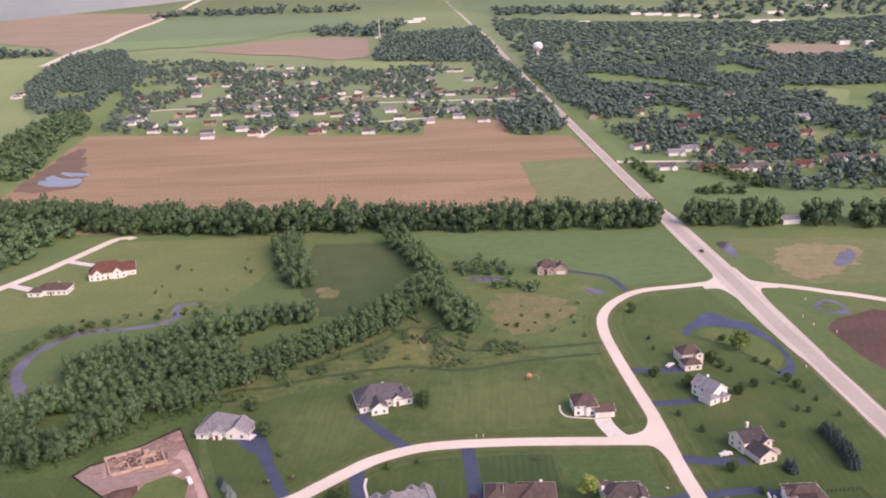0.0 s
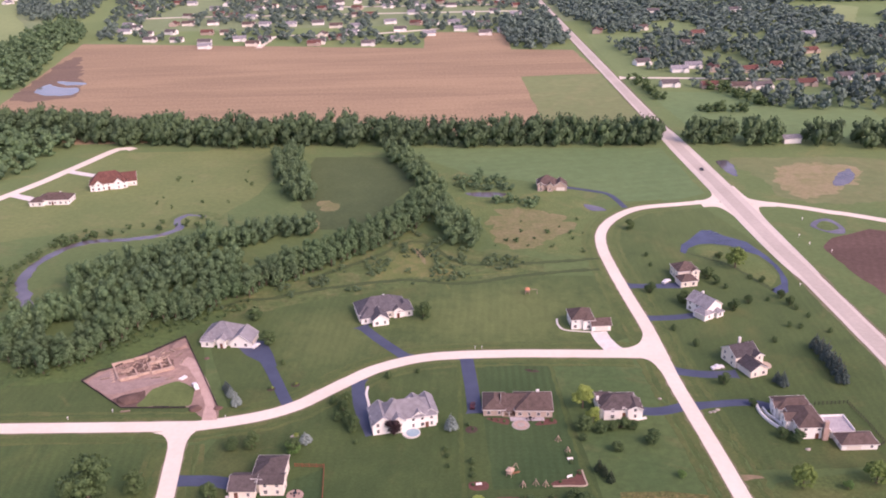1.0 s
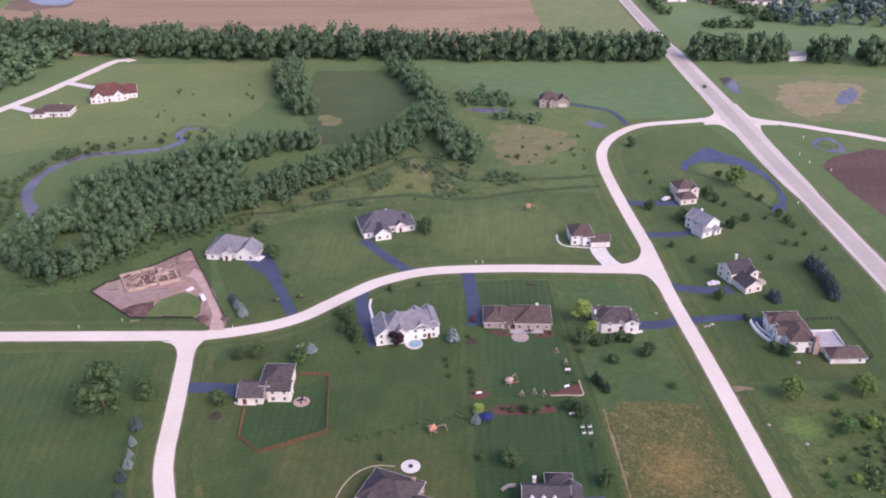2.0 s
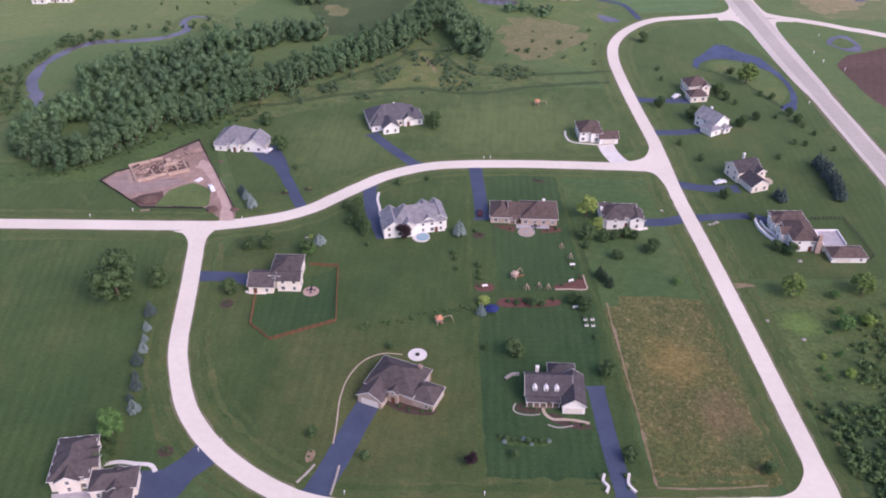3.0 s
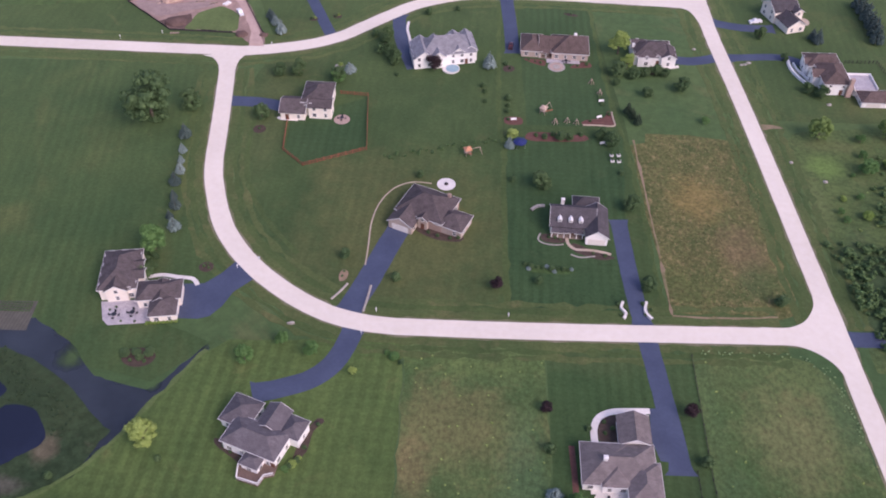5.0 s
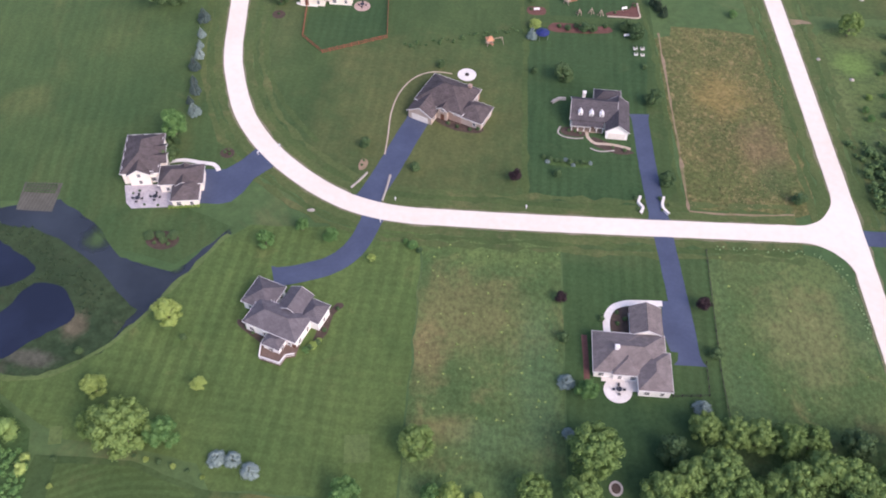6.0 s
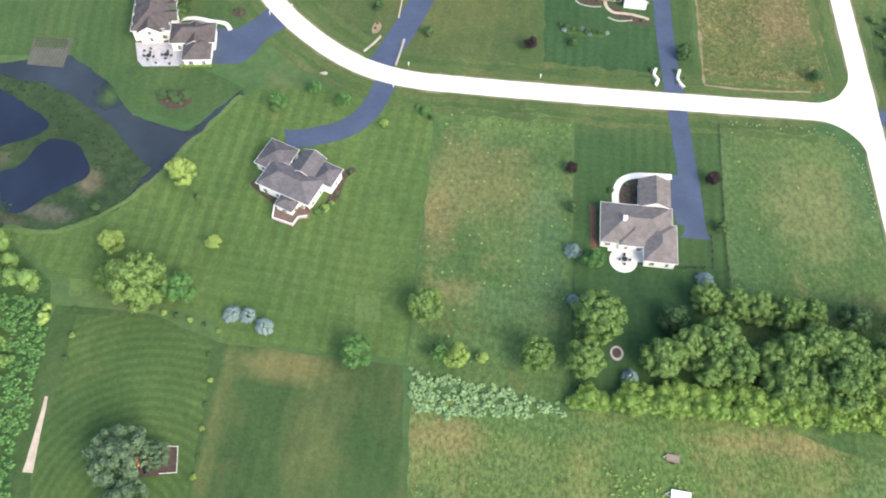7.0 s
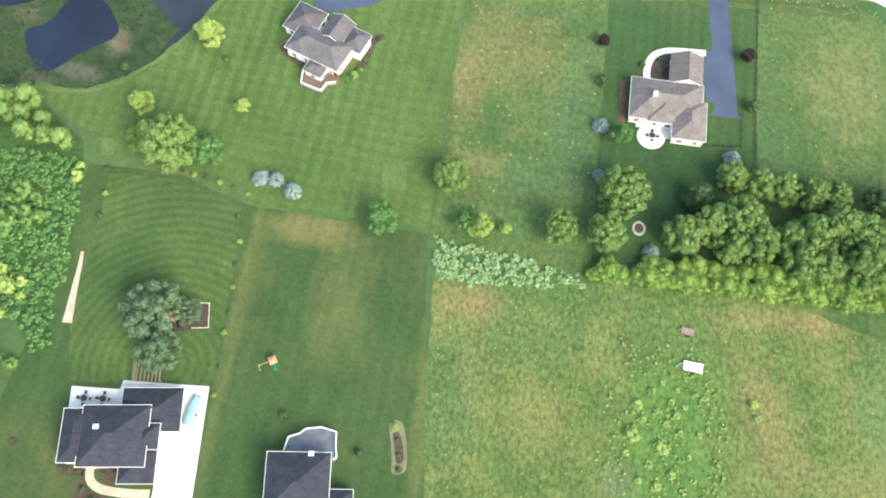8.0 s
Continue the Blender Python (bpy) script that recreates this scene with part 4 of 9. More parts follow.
ribbon("bank_track_low", [(-40.8, 412.6), (-32.3, 418.1), (-14.7, 420.1), (-2.9, 416.5), (0.5, 404)], 1.0, LAWN_DRY, 0.073, label="thin tawny track along the bank", category="path", wob=0.5)
patch("bank_scar", [(-20, 459.6), (-16.7, 451.6), (-13.5, 439.9), (-11.3, 436.1), (-12.5, 447), (-14.6, 456)], FLAT, 0.074, "bare tawny scar on the bank", "ground", wob=1.0, smooth=True, step=2)
patch("bank_mound", [(-44, 411), (-36, 425), (-30, 441), (-24, 462), (-16, 465), (-9, 450), (-2, 432), (8, 421), (-18, 421)], LAWN_DRY, 0.068, "grassy mound on the bank", "ground", wob=2.0, smooth=True, step=3)
patch("scrub_tawny", [(32, 515), (50, 518), (72, 505), (70, 478), (54, 462), (34, 456), (27, 482)], SCRUB, 0.06, "tawny dry grass in the scrub", "ground", wob=7.0, smooth=True, step=2)
patch("marsh_tawny", [(-83, 543), (-74, 545), (-66, 531), (-72, 523), (-80, 531)], SCRUB, 0.07, "tawny reeds in the marsh", "ground", wob=3.0, smooth=True, step=2)
patch("marsh_tawny_south", [(-86, 508), (-80, 513), (-76, 495), (-82, 486)], SCRUB, 0.07, "tawny reeds in the marsh", "ground", wob=2.5, smooth=True, step=2)
ribbon("bank_ditch", [(-116, 386), (-102.4, 397), (-88, 398.2), (-77.6, 403), (-61, 409), (-43.9, 413), (-32, 415.5), (-17.6, 416), (-2.9, 411.5), (11.7, 410.5), (26.5, 415), (48, 420), (80, 424)], 3.0, DITCH, 0.075, label="dark weedy ditch below the bank", category="ditch", wob=0.9)
ribbon("bank_ditch_upper", [(-72, 420), (-52, 438), (-36, 452), (-24, 468), (-10, 466), (0, 446), (14, 434), (45, 434), (82, 438)], 3.2, DITCH, 0.066, label="dark weedy ditch along the bank", category="ditch", wob=0.9)

# water
patch("wetland", [(-131, 145), (-117, 136), (-108, 125), (-92, 121), (-79, 138), (-78.5, 136), (-80.2, 134), (-90.5, 116), (-94.7, 108), (-104.7, 94.5), (-117, 86.5), (-132, 87), (-160, 80), (-170, 140), (-149, 140)], WETLAND, 0.05, "shallow dark water and mud beside the lawn", "water", wob=1.0, step=2)
patch("reed_bank", [(-152, 137), (-141, 134), (-135, 134), (-128.6, 130.7), (-120.6, 127), (-111.8, 120.3), (-104.7, 113.6), (-98, 108.4), (-103.8, 94.8), (-116.6, 86.4), (-132, 87), (-170, 78), (-175, 138)], MARSH, 0.12, "low reedy bank round the ponds", "ground", wob=1.2, step=2)
ribbon("shore_grass", [(-79.5, 135.5), (-90.2, 116.4), (-94.4, 108.3), (-104.4, 94.6), (-117, 86.2), (-134, 86)], 1.1, LAWN_PALE, 0.125, label="pale trodden grass at the water's edge", category="verge", wob=0.5)
patch("pond_1", [(-138.1, 100.9), (-134.4, 103.9), (-131.5, 108), (-128.9, 113.4), (-121.3, 114.4), (-115.5, 108.5), (-114.7, 103.6), (-122.8, 95.8), (-127.5, 91), (-131.4, 90.5)], WATER, 0.17, "dark still pond", "water", wob=0.8, smooth=True, step=1.5)
patch("pond_2", [(-150, 130), (-135, 123.5), (-129, 119), (-136, 113), (-152, 109)], WATER, 0.17, "dark still pond", "water", wob=0.8, smooth=True, step=1.5)
patch("pond_3", [(127.5, 444), (131, 454), (138, 462), (144, 470), (148, 475), (153, 474.5), (158.7, 465), (167.8, 455.4), (172.3, 434.5), (173.3, 420), (172, 404), (167, 390), (161, 387), (159.5, 393), (167, 399.5), (170, 410), (170.8, 422), (168, 436), (162, 443), (156, 451), (147, 454.5), (140, 453.3), (133.5, 448.6), (129.8, 441)], POND, 0.07, "curved blue pond round a grassy island", "water", wob=0.5, step=2)
ribbon("reed_edge", [(130.5, 442.4), (137.2, 436.3), (146.3, 427.4), (152.2, 416.6), (156.9, 402.9), (160.5, 392)], 1.8, MARSH, 0.07, label="dark reedy edge of the pond island", category="verge", wob=0.6)
patch("island_grass", [(135, 445), (147, 452), (158, 447), (166, 435), (169, 420), (168, 408), (160, 396), (156, 405), (150, 420), (142, 432)], MEADOW, 0.062, "long grass on the pond island", "ground", wob=0.8, smooth=True, step=3)
patch("pond_4", [(195, 606), (203, 610), (204.1, 593), (199, 572), (195, 584)], RIVER, 0.06, "small blue pool beside the highway", "water", wob=1.2, smooth=True, step=2)
patch("pond_5", [(14, 552), (28, 553), (40, 549), (36, 543), (20, 545)], RIVER, 0.06, "small blue pool in the scrub", "water", wob=0.8, smooth=True, step=2)
patch("pond_6", [(87.7, 524.1), (95.9, 520.0), (99.7, 512.3), (89.5, 513.5)], RIVER, 0.06, "small blue pool beside the drive", "water", wob=0.6, smooth=True, step=2)
patch("pond_7", [(255, 549), (267.8, 571.2), (280.6, 582.6), (276, 564), (264, 549.5)], RIVER, 0.08, "blue pool on the sandy flat", "water", wob=1.6, smooth=True, step=2)
patch("ring_pool", [(212.4, 478.3), (221.0, 487.9), (228, 486.9), (229.5, 473.8), (226, 464), (217, 467.2)], RIVER, 0.06, "shallow ring-shaped pool beside the side road", "water", wob=1.0, smooth=True, step=2)
patch("ring_pool_reeds", [(215.5, 478), (221.5, 484), (226, 482), (226, 473), (221, 468.5), (217, 470.5)], BANK, 0.08, "weedy middle of the ring-shaped pool", "ground", wob=1.4, smooth=True, step=2)
patch("field_wet", [(-432, 880), (-434, 915), (-440, 960), (-449, 1033), (-452, 1090), (-445, 1112), (-420, 1040), (-395, 976), (-368, 888), (-400, 866)], WETSOIL, 0.06, "dark damp soil round the field pool", "ground", wob=9, smooth=True, step=8)
patch("pond_8", [(-421, 915), (-420, 945), (-402, 931), (-377, 921), (-374, 889), (-402, 893)], RIVER, 0.09, "shallow pale pool in the field", "water", wob=4, smooth=True, step=5)
patch("pond_9", [(-415, 962), (-382, 950), (-381, 938), (-402, 942)], RIVER, 0.09, "shallow pale pool in the field", "water", wob=3, smooth=True, step=5)
ribbon("river", [(-206, 384), (-211, 398), (-218.4, 413), (-224.5, 424), (-227.7, 442), (-227.6, 452), (-224, 463), (-219, 474), (-212, 481), (-203, 483.5), (-187, 485), (-172, 489), (-162, 500), (-164.5, 509), (-166.5, 517), (-162, 524), (-150, 521)], 5.4, RIVER, 0.06, (1.2, -1.7), label="slow grey-blue stream with bends", category="water", wob=1.0, reach=90.0)
ribbon("river_ditch", [(-260, 366), (-236, 372), (-222, 378), (-213, 388)], 2.2, DITCH, 0.06, label="narrow weedy ditch beside the stream", category="ditch", wob=0.8)
ribbon("river_bank", [(-246, 356), (-229, 378), (-222, 396), (-229, 418), (-234, 440), (-231, 462), (-222, 480), (-204, 490), (-184, 491), (-174, 496), (-170, 512), (-166, 524), (-152, 527), (-138, 515)], 5.0, BANK, 0.052, label="weedy bank of the stream", category="verge", wob=1.5)

# ---- roads ----
NORTH_LINE = [(-420, 294), (-180, 288.3), (-112, 286.6), (-95, 287), (-74, 292.3), (-61, 299.3), (-52.5, 307.2), (-41.5, 317.7), (-30, 327), (-10, 334.8), (19, 336.2), (50, 334.9), (84, 332.6)]
LOOP_LINE = [(-103, 278), (-100.8, 262), (-97.7, 238), (-95, 216), (-91.5, 202), (-84, 183.3), (-71.2, 166.8), (-53, 153), (-36, 147), (-13, 146), (25, 146.2), (72, 147), (90, 147.3)]
EAST_LINE = [(140, 519), (120, 514.5), (101.5, 498), (90.5, 477), (86.5, 452), (87, 417), (88.4, 387), (90.2, 357), (90.6, 330), (90.9, 307), (93.4, 266), (95.1, 232), (96.4, 201), (97.5, 176), (98.6, 150), (99.6, 120), (102, 60)]


def mown_verge(line, inner, outer, top, material, label):
    """A strip of grass along one side of a road, from inner to outer metres off its middle (positive: to its left)."""
    mid, wide = (inner + outer) / 2, abs(outer - inner)
    pts = []
    for a, b, c in zip([line[0]] + line[:-1], line, line[1:] + [line[-1]]):
        d = Vector((c[0] - a[0], c[1] - a[1])).normalized()
        pts.append((b[0] - d.y * mid, b[1] + d.x * mid))
    ribbon("mown_verge", pts, wide, material, top, label=label, category="verge", wob=0.9)


for k, road in enumerate((NORTH_LINE[:-1] + [(78, 332.8)], [(-102.4, 273)] + LOOP_LINE[1:-1] + [(83, 147.2)], EAST_LINE[:15])):
    for side in (1, -1):
        mown_verge(road, side * 3.0, side * 6.6, 0.054 + 0.002 * k, LAWN_OLIVE, "short olive grass mown along the road")
        mown_verge(road, side * 6.7, side * 8.2, 0.056 + 0.002 * k, SWALE, "dark damp grass in the roadside ditch")
        mown_verge(road, side * 8.7, side * 10.8, 0.055 + 0.002 * k, LAWN_OLIVE, "paler grass on the ditch's far bank")
ribbon("verge_1", [(-420, 294), (-180, 288.3), (-112, 286.6), (-95, 287), (-74, 292.3), (-61, 299.3), (-52.5, 307.2), (-41.5, 317.7), (-30, 327), (-10, 334.8), (19, 336.2), (50, 334.9), (92, 332)], 8.2, GRAVEL, 0.064, label="thin gravelly verge", category="verge", wob=0.4)
ribbon("verge_2", [(-104, 285), (-100.8, 262), (-97.7, 238), (-95, 216), (-91.5, 202), (-84, 183.3), (-71.2, 166.8), (-53, 153), (-36, 147), (-13, 146), (25, 146.2), (72, 146.8), (96, 147.2)], 7.4, GRAVEL, 0.066, label="thin gravelly verge", category="verge", wob=0.4)
ribbon("verge_3", [(150, 520), (120, 514.5), (101.5, 498), (90.5, 477), (86.5, 452), (87, 417), (88.4, 387), (90.2, 357), (90.6, 330), (90.9, 307), (93.4, 266), (95.1, 232), (96.4, 201), (97.5, 176), (98.6, 150), (99.6, 120), (102, 60), (106, -50)], 7.4, GRAVEL, 0.068, label="thin gravelly verge", category="verge", wob=0.5)
ribbon("verge_highway", [(168, 2400), (170, 1500), (174.5, 1000), (178.6, 650), (182.4, 458), (185.5, 357), (189.5, 180), (196, -100)], 14.5, GRAVEL, 0.05, label="gravel verge of the highway", category="verge", wob=0.8, step=10)
ribbon("road_north", [(-420, 294), (-180, 288.3), (-112, 286.6), (-95, 287), (-74, 292.3), (-61, 299.3), (-52.5, 307.2), (-41.5, 317.7), (-30, 327), (-10, 334.8), (19, 336.2), (50, 334.9), (90, 332)], 6.8, ROADTOP, 0.08, (0, 0), "pale chip-sealed local road", "road")
ribbon("road_loop", [(-104, 284), (-100.8, 262), (-97.7, 238), (-95, 216), (-91.5, 202), (-84, 183.3), (-71.2, 166.8), (-53, 153), (-36, 147), (-13, 146), (25, 146.2), (72, 147), (98, 147.3)], 6.2, ROADTOP, 0.09, (7, 0), "pale chip-sealed local road round a bend", "road")
ribbon("road_east", [(172, 524), (147, 520), (120, 514.5), (101.5, 498), (90.5, 477), (86.5, 452), (87, 417), (88.4, 387), (90.2, 357), (90.6, 330), (90.9, 307), (93.4, 266), (95.1, 232), (96.4, 201), (97.5, 176), (98.6, 150), (99.6, 120), (102, 60), (106, -50)], 6.0, ROADTOP, 0.10, (5, 0), "pale chip-sealed local road", "road")
HIGHWAY_LINE = [(20, 4700), (62, 4352), (101, 4059), (137, 3606), (164, 3072), (168, 2353), (167, 1900), (170, 1500), (174.5, 1000), (178.6, 650), (181.2, 551), (182.4, 458), (183.8, 420), (185.5, 357), (189.5, 180), (196, -100)]
ribbon("highway_shoulder", HIGHWAY_LINE, 11.5, SHOULDER, 0.105, (0, 0), "pale shoulders of the highway", "road", step=10, wob=0.2)
ribbon("highway", HIGHWAY_LINE, 7.6, HIGHWAY, 0.12, (0, 0), "straight worn two-lane highway", "road", step=10, wob=0.1)
ribbon("highway_turning_lane", [(177.8, 700), (179.9, 600), (181.4, 530), (182.6, 450), (184.2, 405)], 16.5, SHOULDER, 0.111, (-2.6, -2.6), "widened pale highway shoulder at the crossing", "road", step=10, wob=0.15, reach=90)
ribbon("road_farm", [(186, 519), (200, 517), (219, 508), (232.4, 499), (250.6, 488), (330, 430)], 6.3, ROADTOP, 0.095, (0, 0), "pale side road", "road")
ribbon("road_paddock", [(183, 902), (230, 895), (352, 873), (520, 850)], 6.0, ROADTOP, 0.10, (5, 0), "pale side road among houses", "road", step=8)
ribbon("road_west", [(-420, 250 + 60), (-302, 563), (-276, 630), (-258, 682), (-245, 680)], 8.0, ROADTOP, 0.08, (0, 0), "pale dead-end road", "road", step=6)
ribbon("road_far", [(-1040, 2400), (-1103, 2677), (-1182, 3078), (-1250, 3730), (-1205, 4402), (-1148, 4620)], 20.0, ROADTOP, 2.6, (0, 0), "pale straight road far off", "road", step=60)


def corner(bend, heart):
    """The rounded corner of a road junction: the kerb line of the bend, closed through points inside the paving."""
    line = curve(bend, 1.2)
    n = len(line)
    verts = [(q.x, q.y, 0.104) for q in line] + [(x, y, 0.104) for x, y in heart] + [(q.x, q.y, -0.1) for q in line]
    m = n + len(heart)
    bm = bmesh.new()
    vs = [bm.verts.new(v) for v in verts]
    es = [bm.edges.new((vs[i], vs[(i + 1) % m])) for i in range(m)]
    bmesh.ops.triangle_fill(bm, edges=es, use_beauty=True)
    for f in bm.faces:
        if f.normal.z < 0:
            f.normal_flip()
    for i in range(n - 1):
        bm.faces.new((vs[i], vs[i + 1], vs[m + i + 1], vs[m + i]))
    me = bpy.data.meshes.new("road_corner")
    bm.to_mesh(me)
    bm.free()
    me.materials.append(ROADTOP)
    tagged(new("road_corner", me), "pale rounded corner of a road junction", "road", "", "structure")


corner([(77, 150.4), (83.4, 150.4), (86.4, 151.0), (90.1, 153.0), (93.1, 156.8), (94.7, 160.5), (95.2, 166)], [(98, 166), (99, 148), (77, 148)])
corner([(77, 143.9), (83.4, 144.0), (86.7, 143.6), (90.4, 141.9), (93.4, 139.3), (95.6, 136), (97, 130.5)], [(99, 130), (99, 146), (77, 146)])
corner([(87.2, 354), (86.6, 349.3), (83.4, 342.3), (78.2, 338.7), (73.1, 338.2)], [(73, 336), (90, 334), (90, 354)])
corner([(76.5, 330.5), (80.5, 329.6), (84.9, 326.5), (87.2, 318), (88.2, 309)], [(90, 308), (91, 333), (76, 333)])
corner([(160, 513.6), (168.8, 512.8), (173.2, 499.3), (175.4, 477.0)], [(180, 478), (180, 521), (160, 521)])
corner([(173.1, 551), (171.5, 535.4), (164.9, 527.3), (158, 525.7)], [(158, 523), (180, 522), (180, 551)])
corner([(190.6, 552), (191.6, 531), (194, 525), (202, 519.6)], [(203, 516), (184, 516), (184, 552)])
corner([(204, 510.6), (196, 511.6), (193.0, 509.4), (190.8, 499.1), (190.3, 484)], [(184, 484), (184, 519), (205, 514)])


def drive(pts, width, material=ASPHALT, label="dark sealed asphalt driveway", flare=(2.0, 0), top=0.075):
    return ribbon("driveway", pts, width, material, top, flare, label, "driveway", "structure", 2.0, 0.08, 5.0)


drive([(-64.2, 297.5), (-68.6, 308), (-73.4, 320), (-78.6, 332), (-83, 341)], 4.8, flare=(1.5, 1.5))
patch("garage_apron", [(-96, 349.5), (-89, 355), (-83, 353), (-77.6, 340), (-74.4, 330.6), (-78.6, 329), (-83, 335), (-89.4, 340.6)], ASPHALT, 0.083, "wide dark sealed asphalt apron before the garage", "driveway", wob=0.3, step=1.5)
drive([(-19, 335), (-31, 351), (-41, 366)], 5.0, flare=(2, 2))
drive([(72, 335), (68.5, 346), (67.5, 354)], 7.5, CONCRETE, "pale concrete driveway", (3, 0))
drive([(-38.8, 317), (-36, 297), (-30, 277)], 5.5)
drive([(6.8, 335), (8.2, 309), (8.8, 290)], 5.6, flare=(1.5, 1.0))
drive([(92, 291.5), (80, 288), (70, 289)], 5.5, flare=(2, 1))
drive([(94, 291), (115, 292.5), (124, 288)], 4.6)
drive([(92, 318), (104, 314.5), (118, 314)], 5.5, flare=(2, 1))
drive([(91, 366), (104, 366), (116, 368)], 5.0)
drive([(90, 402), (102, 401), (117, 400)], 5.0)
drive([(-99, 252.5), (-85, 252), (-75, 249)], 6.0)
drive([(-42.5, 149), (-37, 164), (-32.5, 178), (-28.5, 189)], 7.4, flare=(3, 1.5))
drive([(43.4, 148), (41.8, 168.6), (40.8, 194)], 5.2, flare=(2, 0.6))
drive([(-38.5, 148), (-42.7, 134), (-50, 126), (-64, 121)], 6.2, flare=(2.5, 1.2))
drive([(43.7, 147), (45.3, 128.5), (46.8, 110), (47, 101)], 5.4, flare=(1.5, 1.6))
drive([(99, 147), (112, 147), (150, 148)], 5.5)
drive([(80, 559), (95, 551), (107, 541), (112, 516)], 3.6)
drive([(-276, 626), (-266, 620), (-250, 612)], 6.0, CONCRETE, "pale concrete driveway")
drive([(-297, 575), (-281, 566), (-264, 555)], 6.5, CONCRETE, "pale concrete driveway")


# ---- houses ----
def ring(bm, w, d, z0, z1, t, o):
    """A square rim round w x d, t wide, standing o out."""
    x, y = w / 2 + o, d / 2 + o
    box(bm, -x - t, -y - t, z0, x + t, -y, z1)
    box(bm, -x - t, y, z0, x + t, y + t, z1)
    box(bm, -x - t, -y, z0, -x, y, z1)
    box(bm, x, -y, z0, x + t, y, z1)


WINDOWS = {}


def window_meshes(w, h):
    """Frame with a cross-bar, sill and pane, in the plane y = 0, facing -y."""
    if (w, h) not in WINDOWS:
        fr = bmesh.new()
        for x0, z0, x1, z1 in ((-w / 2, -h / 2, -w / 2 + 0.1, h / 2), (w / 2 - 0.1, -h / 2, w / 2, h / 2), (-w / 2, h / 2 - 0.1, w / 2, h / 2 + 0.04), (-w / 2 - 0.08, -h / 2 - 0.08, w / 2 + 0.08, -h / 2 + 0.06), (-w / 2, -0.04, w / 2, 0.04)):
            box(fr, x0, -0.09, z0, x1, 0.02, z1)
        a = bpy.data.meshes.new("window")
        fr.to_mesh(a), fr.free()
        a.materials.append(TRIM)
        pn = bmesh.new()
        box(pn, -w / 2 + 0.05, -0.035, -h / 2 + 0.05, w / 2 - 0.05, 0.0, h / 2 - 0.05)
        b = bpy.data.meshes.new("pane")
        pn.to_mesh(b), pn.free()
        b.materials.append(GLASS)
        WINDOWS[w, h] = a, b
    return WINDOWS[w, h]


def set_window(parent, x, y, z, turn, w, h):
    a, b = window_meshes(w, h)
    f = new("window", a)
    f.parent = parent
    f.matrix_basis = pose(x, y, z, 0, 0, turn)
    p = new("pane", b)
    p.parent = f


def set_garage_door(parent, x, y, turn, w, h=2.2):
    bm = bmesh.new()
    box(bm, -w / 2 - 0.15, -0.05, 0, w / 2 + 0.15, 0.02, h + 0.15)
    for k in range(4):
        for j in range(int(w)):
            x0 = -w / 2 + j * w / int(w)
            box(bm, x0 + 0.06, -0.10, k * h / 4 + 0.06, x0 + w / int(w) - 0.06, -0.05, (k + 1) * h / 4 - 0.02)
    g = part("garage_door", bm, DOORPAINT, parent, "panelled pale garage door")
    g.matrix_basis = pose(x, y, 0, 0, 0, turn)


def set_door(parent, x, y, turn):
    bm = bmesh.new()
    box(bm, -0.65, -0.06, 0, 0.65, 0.02, 2.35)
    box(bm, -0.5, -0.12, 0.1, 0.5, -0.06, 2.15)
    d = part("door", bm, DOORWOOD, parent, "dark wooden front door")
    d.matrix_basis = pose(x, y, 0, 0, 0, turn)


def roof_mesh(w, d, eave, form, rise):
    """Roof over w x d with its eaves; returns bmesh and ridge height."""
    o, th = 0.45, 0.16
    x, y = w / 2 + o, d / 2 + o
    low = eave - o * rise
    bm = bmesh.new()
    if form == "flat":
        box(bm, -x, -y, eave - 0.05, x, y, eave + 0.25)
        return bm, eave + 0.25
    if form == "hip":
        top = low + rise * min(x, y)
        ex, ey = max(0.0, x - y), max(0.0, y - x)
        ex, ey = max(ex, 0.02), max(ey, 0.02)
        lows = [(-x, -y), (x, -y), (x, y), (-x, y)]
        a = [bm.verts.new((px, py, low - th)) for px, py in lows]
        b = [bm.verts.new((px, py, low)) for px, py in lows]
        r = [bm.verts.new(p) for p in (((-ex, 0, top), (ex, 0, top)) if x >= y else ((0, -ey, top), (0, ey, top)))]
        bm.faces.new(a[::-1])
        for k in range(4):
            bm.faces.new((a[k], a[(k + 1) % 4], b[(k + 1) % 4], b[k]))
        if x >= y:
            bm.faces.new((b[0], b[1], r[1], r[0])), bm.faces.new((b[1], b[2], r[1])), bm.faces.new((b[2], b[3], r[0], r[1])), bm.faces.new((b[3], b[0], r[0]))
        else:
            bm.faces.new((b[0], b[1], r[0])), bm.faces.new((b[1], b[2], r[1], r[0])), bm.faces.new((b[2], b[3], r[1])), bm.faces.new((b[3], b[0], r[0], r[1]))
        tube(bm, r[0].co, r[1].co, 0.09, 0.09, 6)
        return bm, top
    along_x = form == "gx"
    half, run = (y, x) if along_x else (x, y)
    top = low + rise * half
    for s in (-1, 1):
        quad = [(-run, s * half, low), (run, s * half, low), (run, 0, top), (-run, 0, top)]
        pts = [Vector(p if along_x else (p[1], p[0], p[2])) for p in quad]
        hi = [bm.verts.new(p) for p in pts]
        lo = [bm.verts.new(p - Vector((0, 0, th))) for p in pts]
        bm.faces.new(hi), bm.faces.new(lo[::-1])
        for k in range(4):
            bm.faces.new((lo[k], lo[(k + 1) % 4], hi[(k + 1) % 4], hi[k]))
    e = (run, 0, top) if along_x else (0, run, top)
    tube(bm, (-e[0], -e[1], top), e, 0.09, 0.09, 6)
    return bm, top


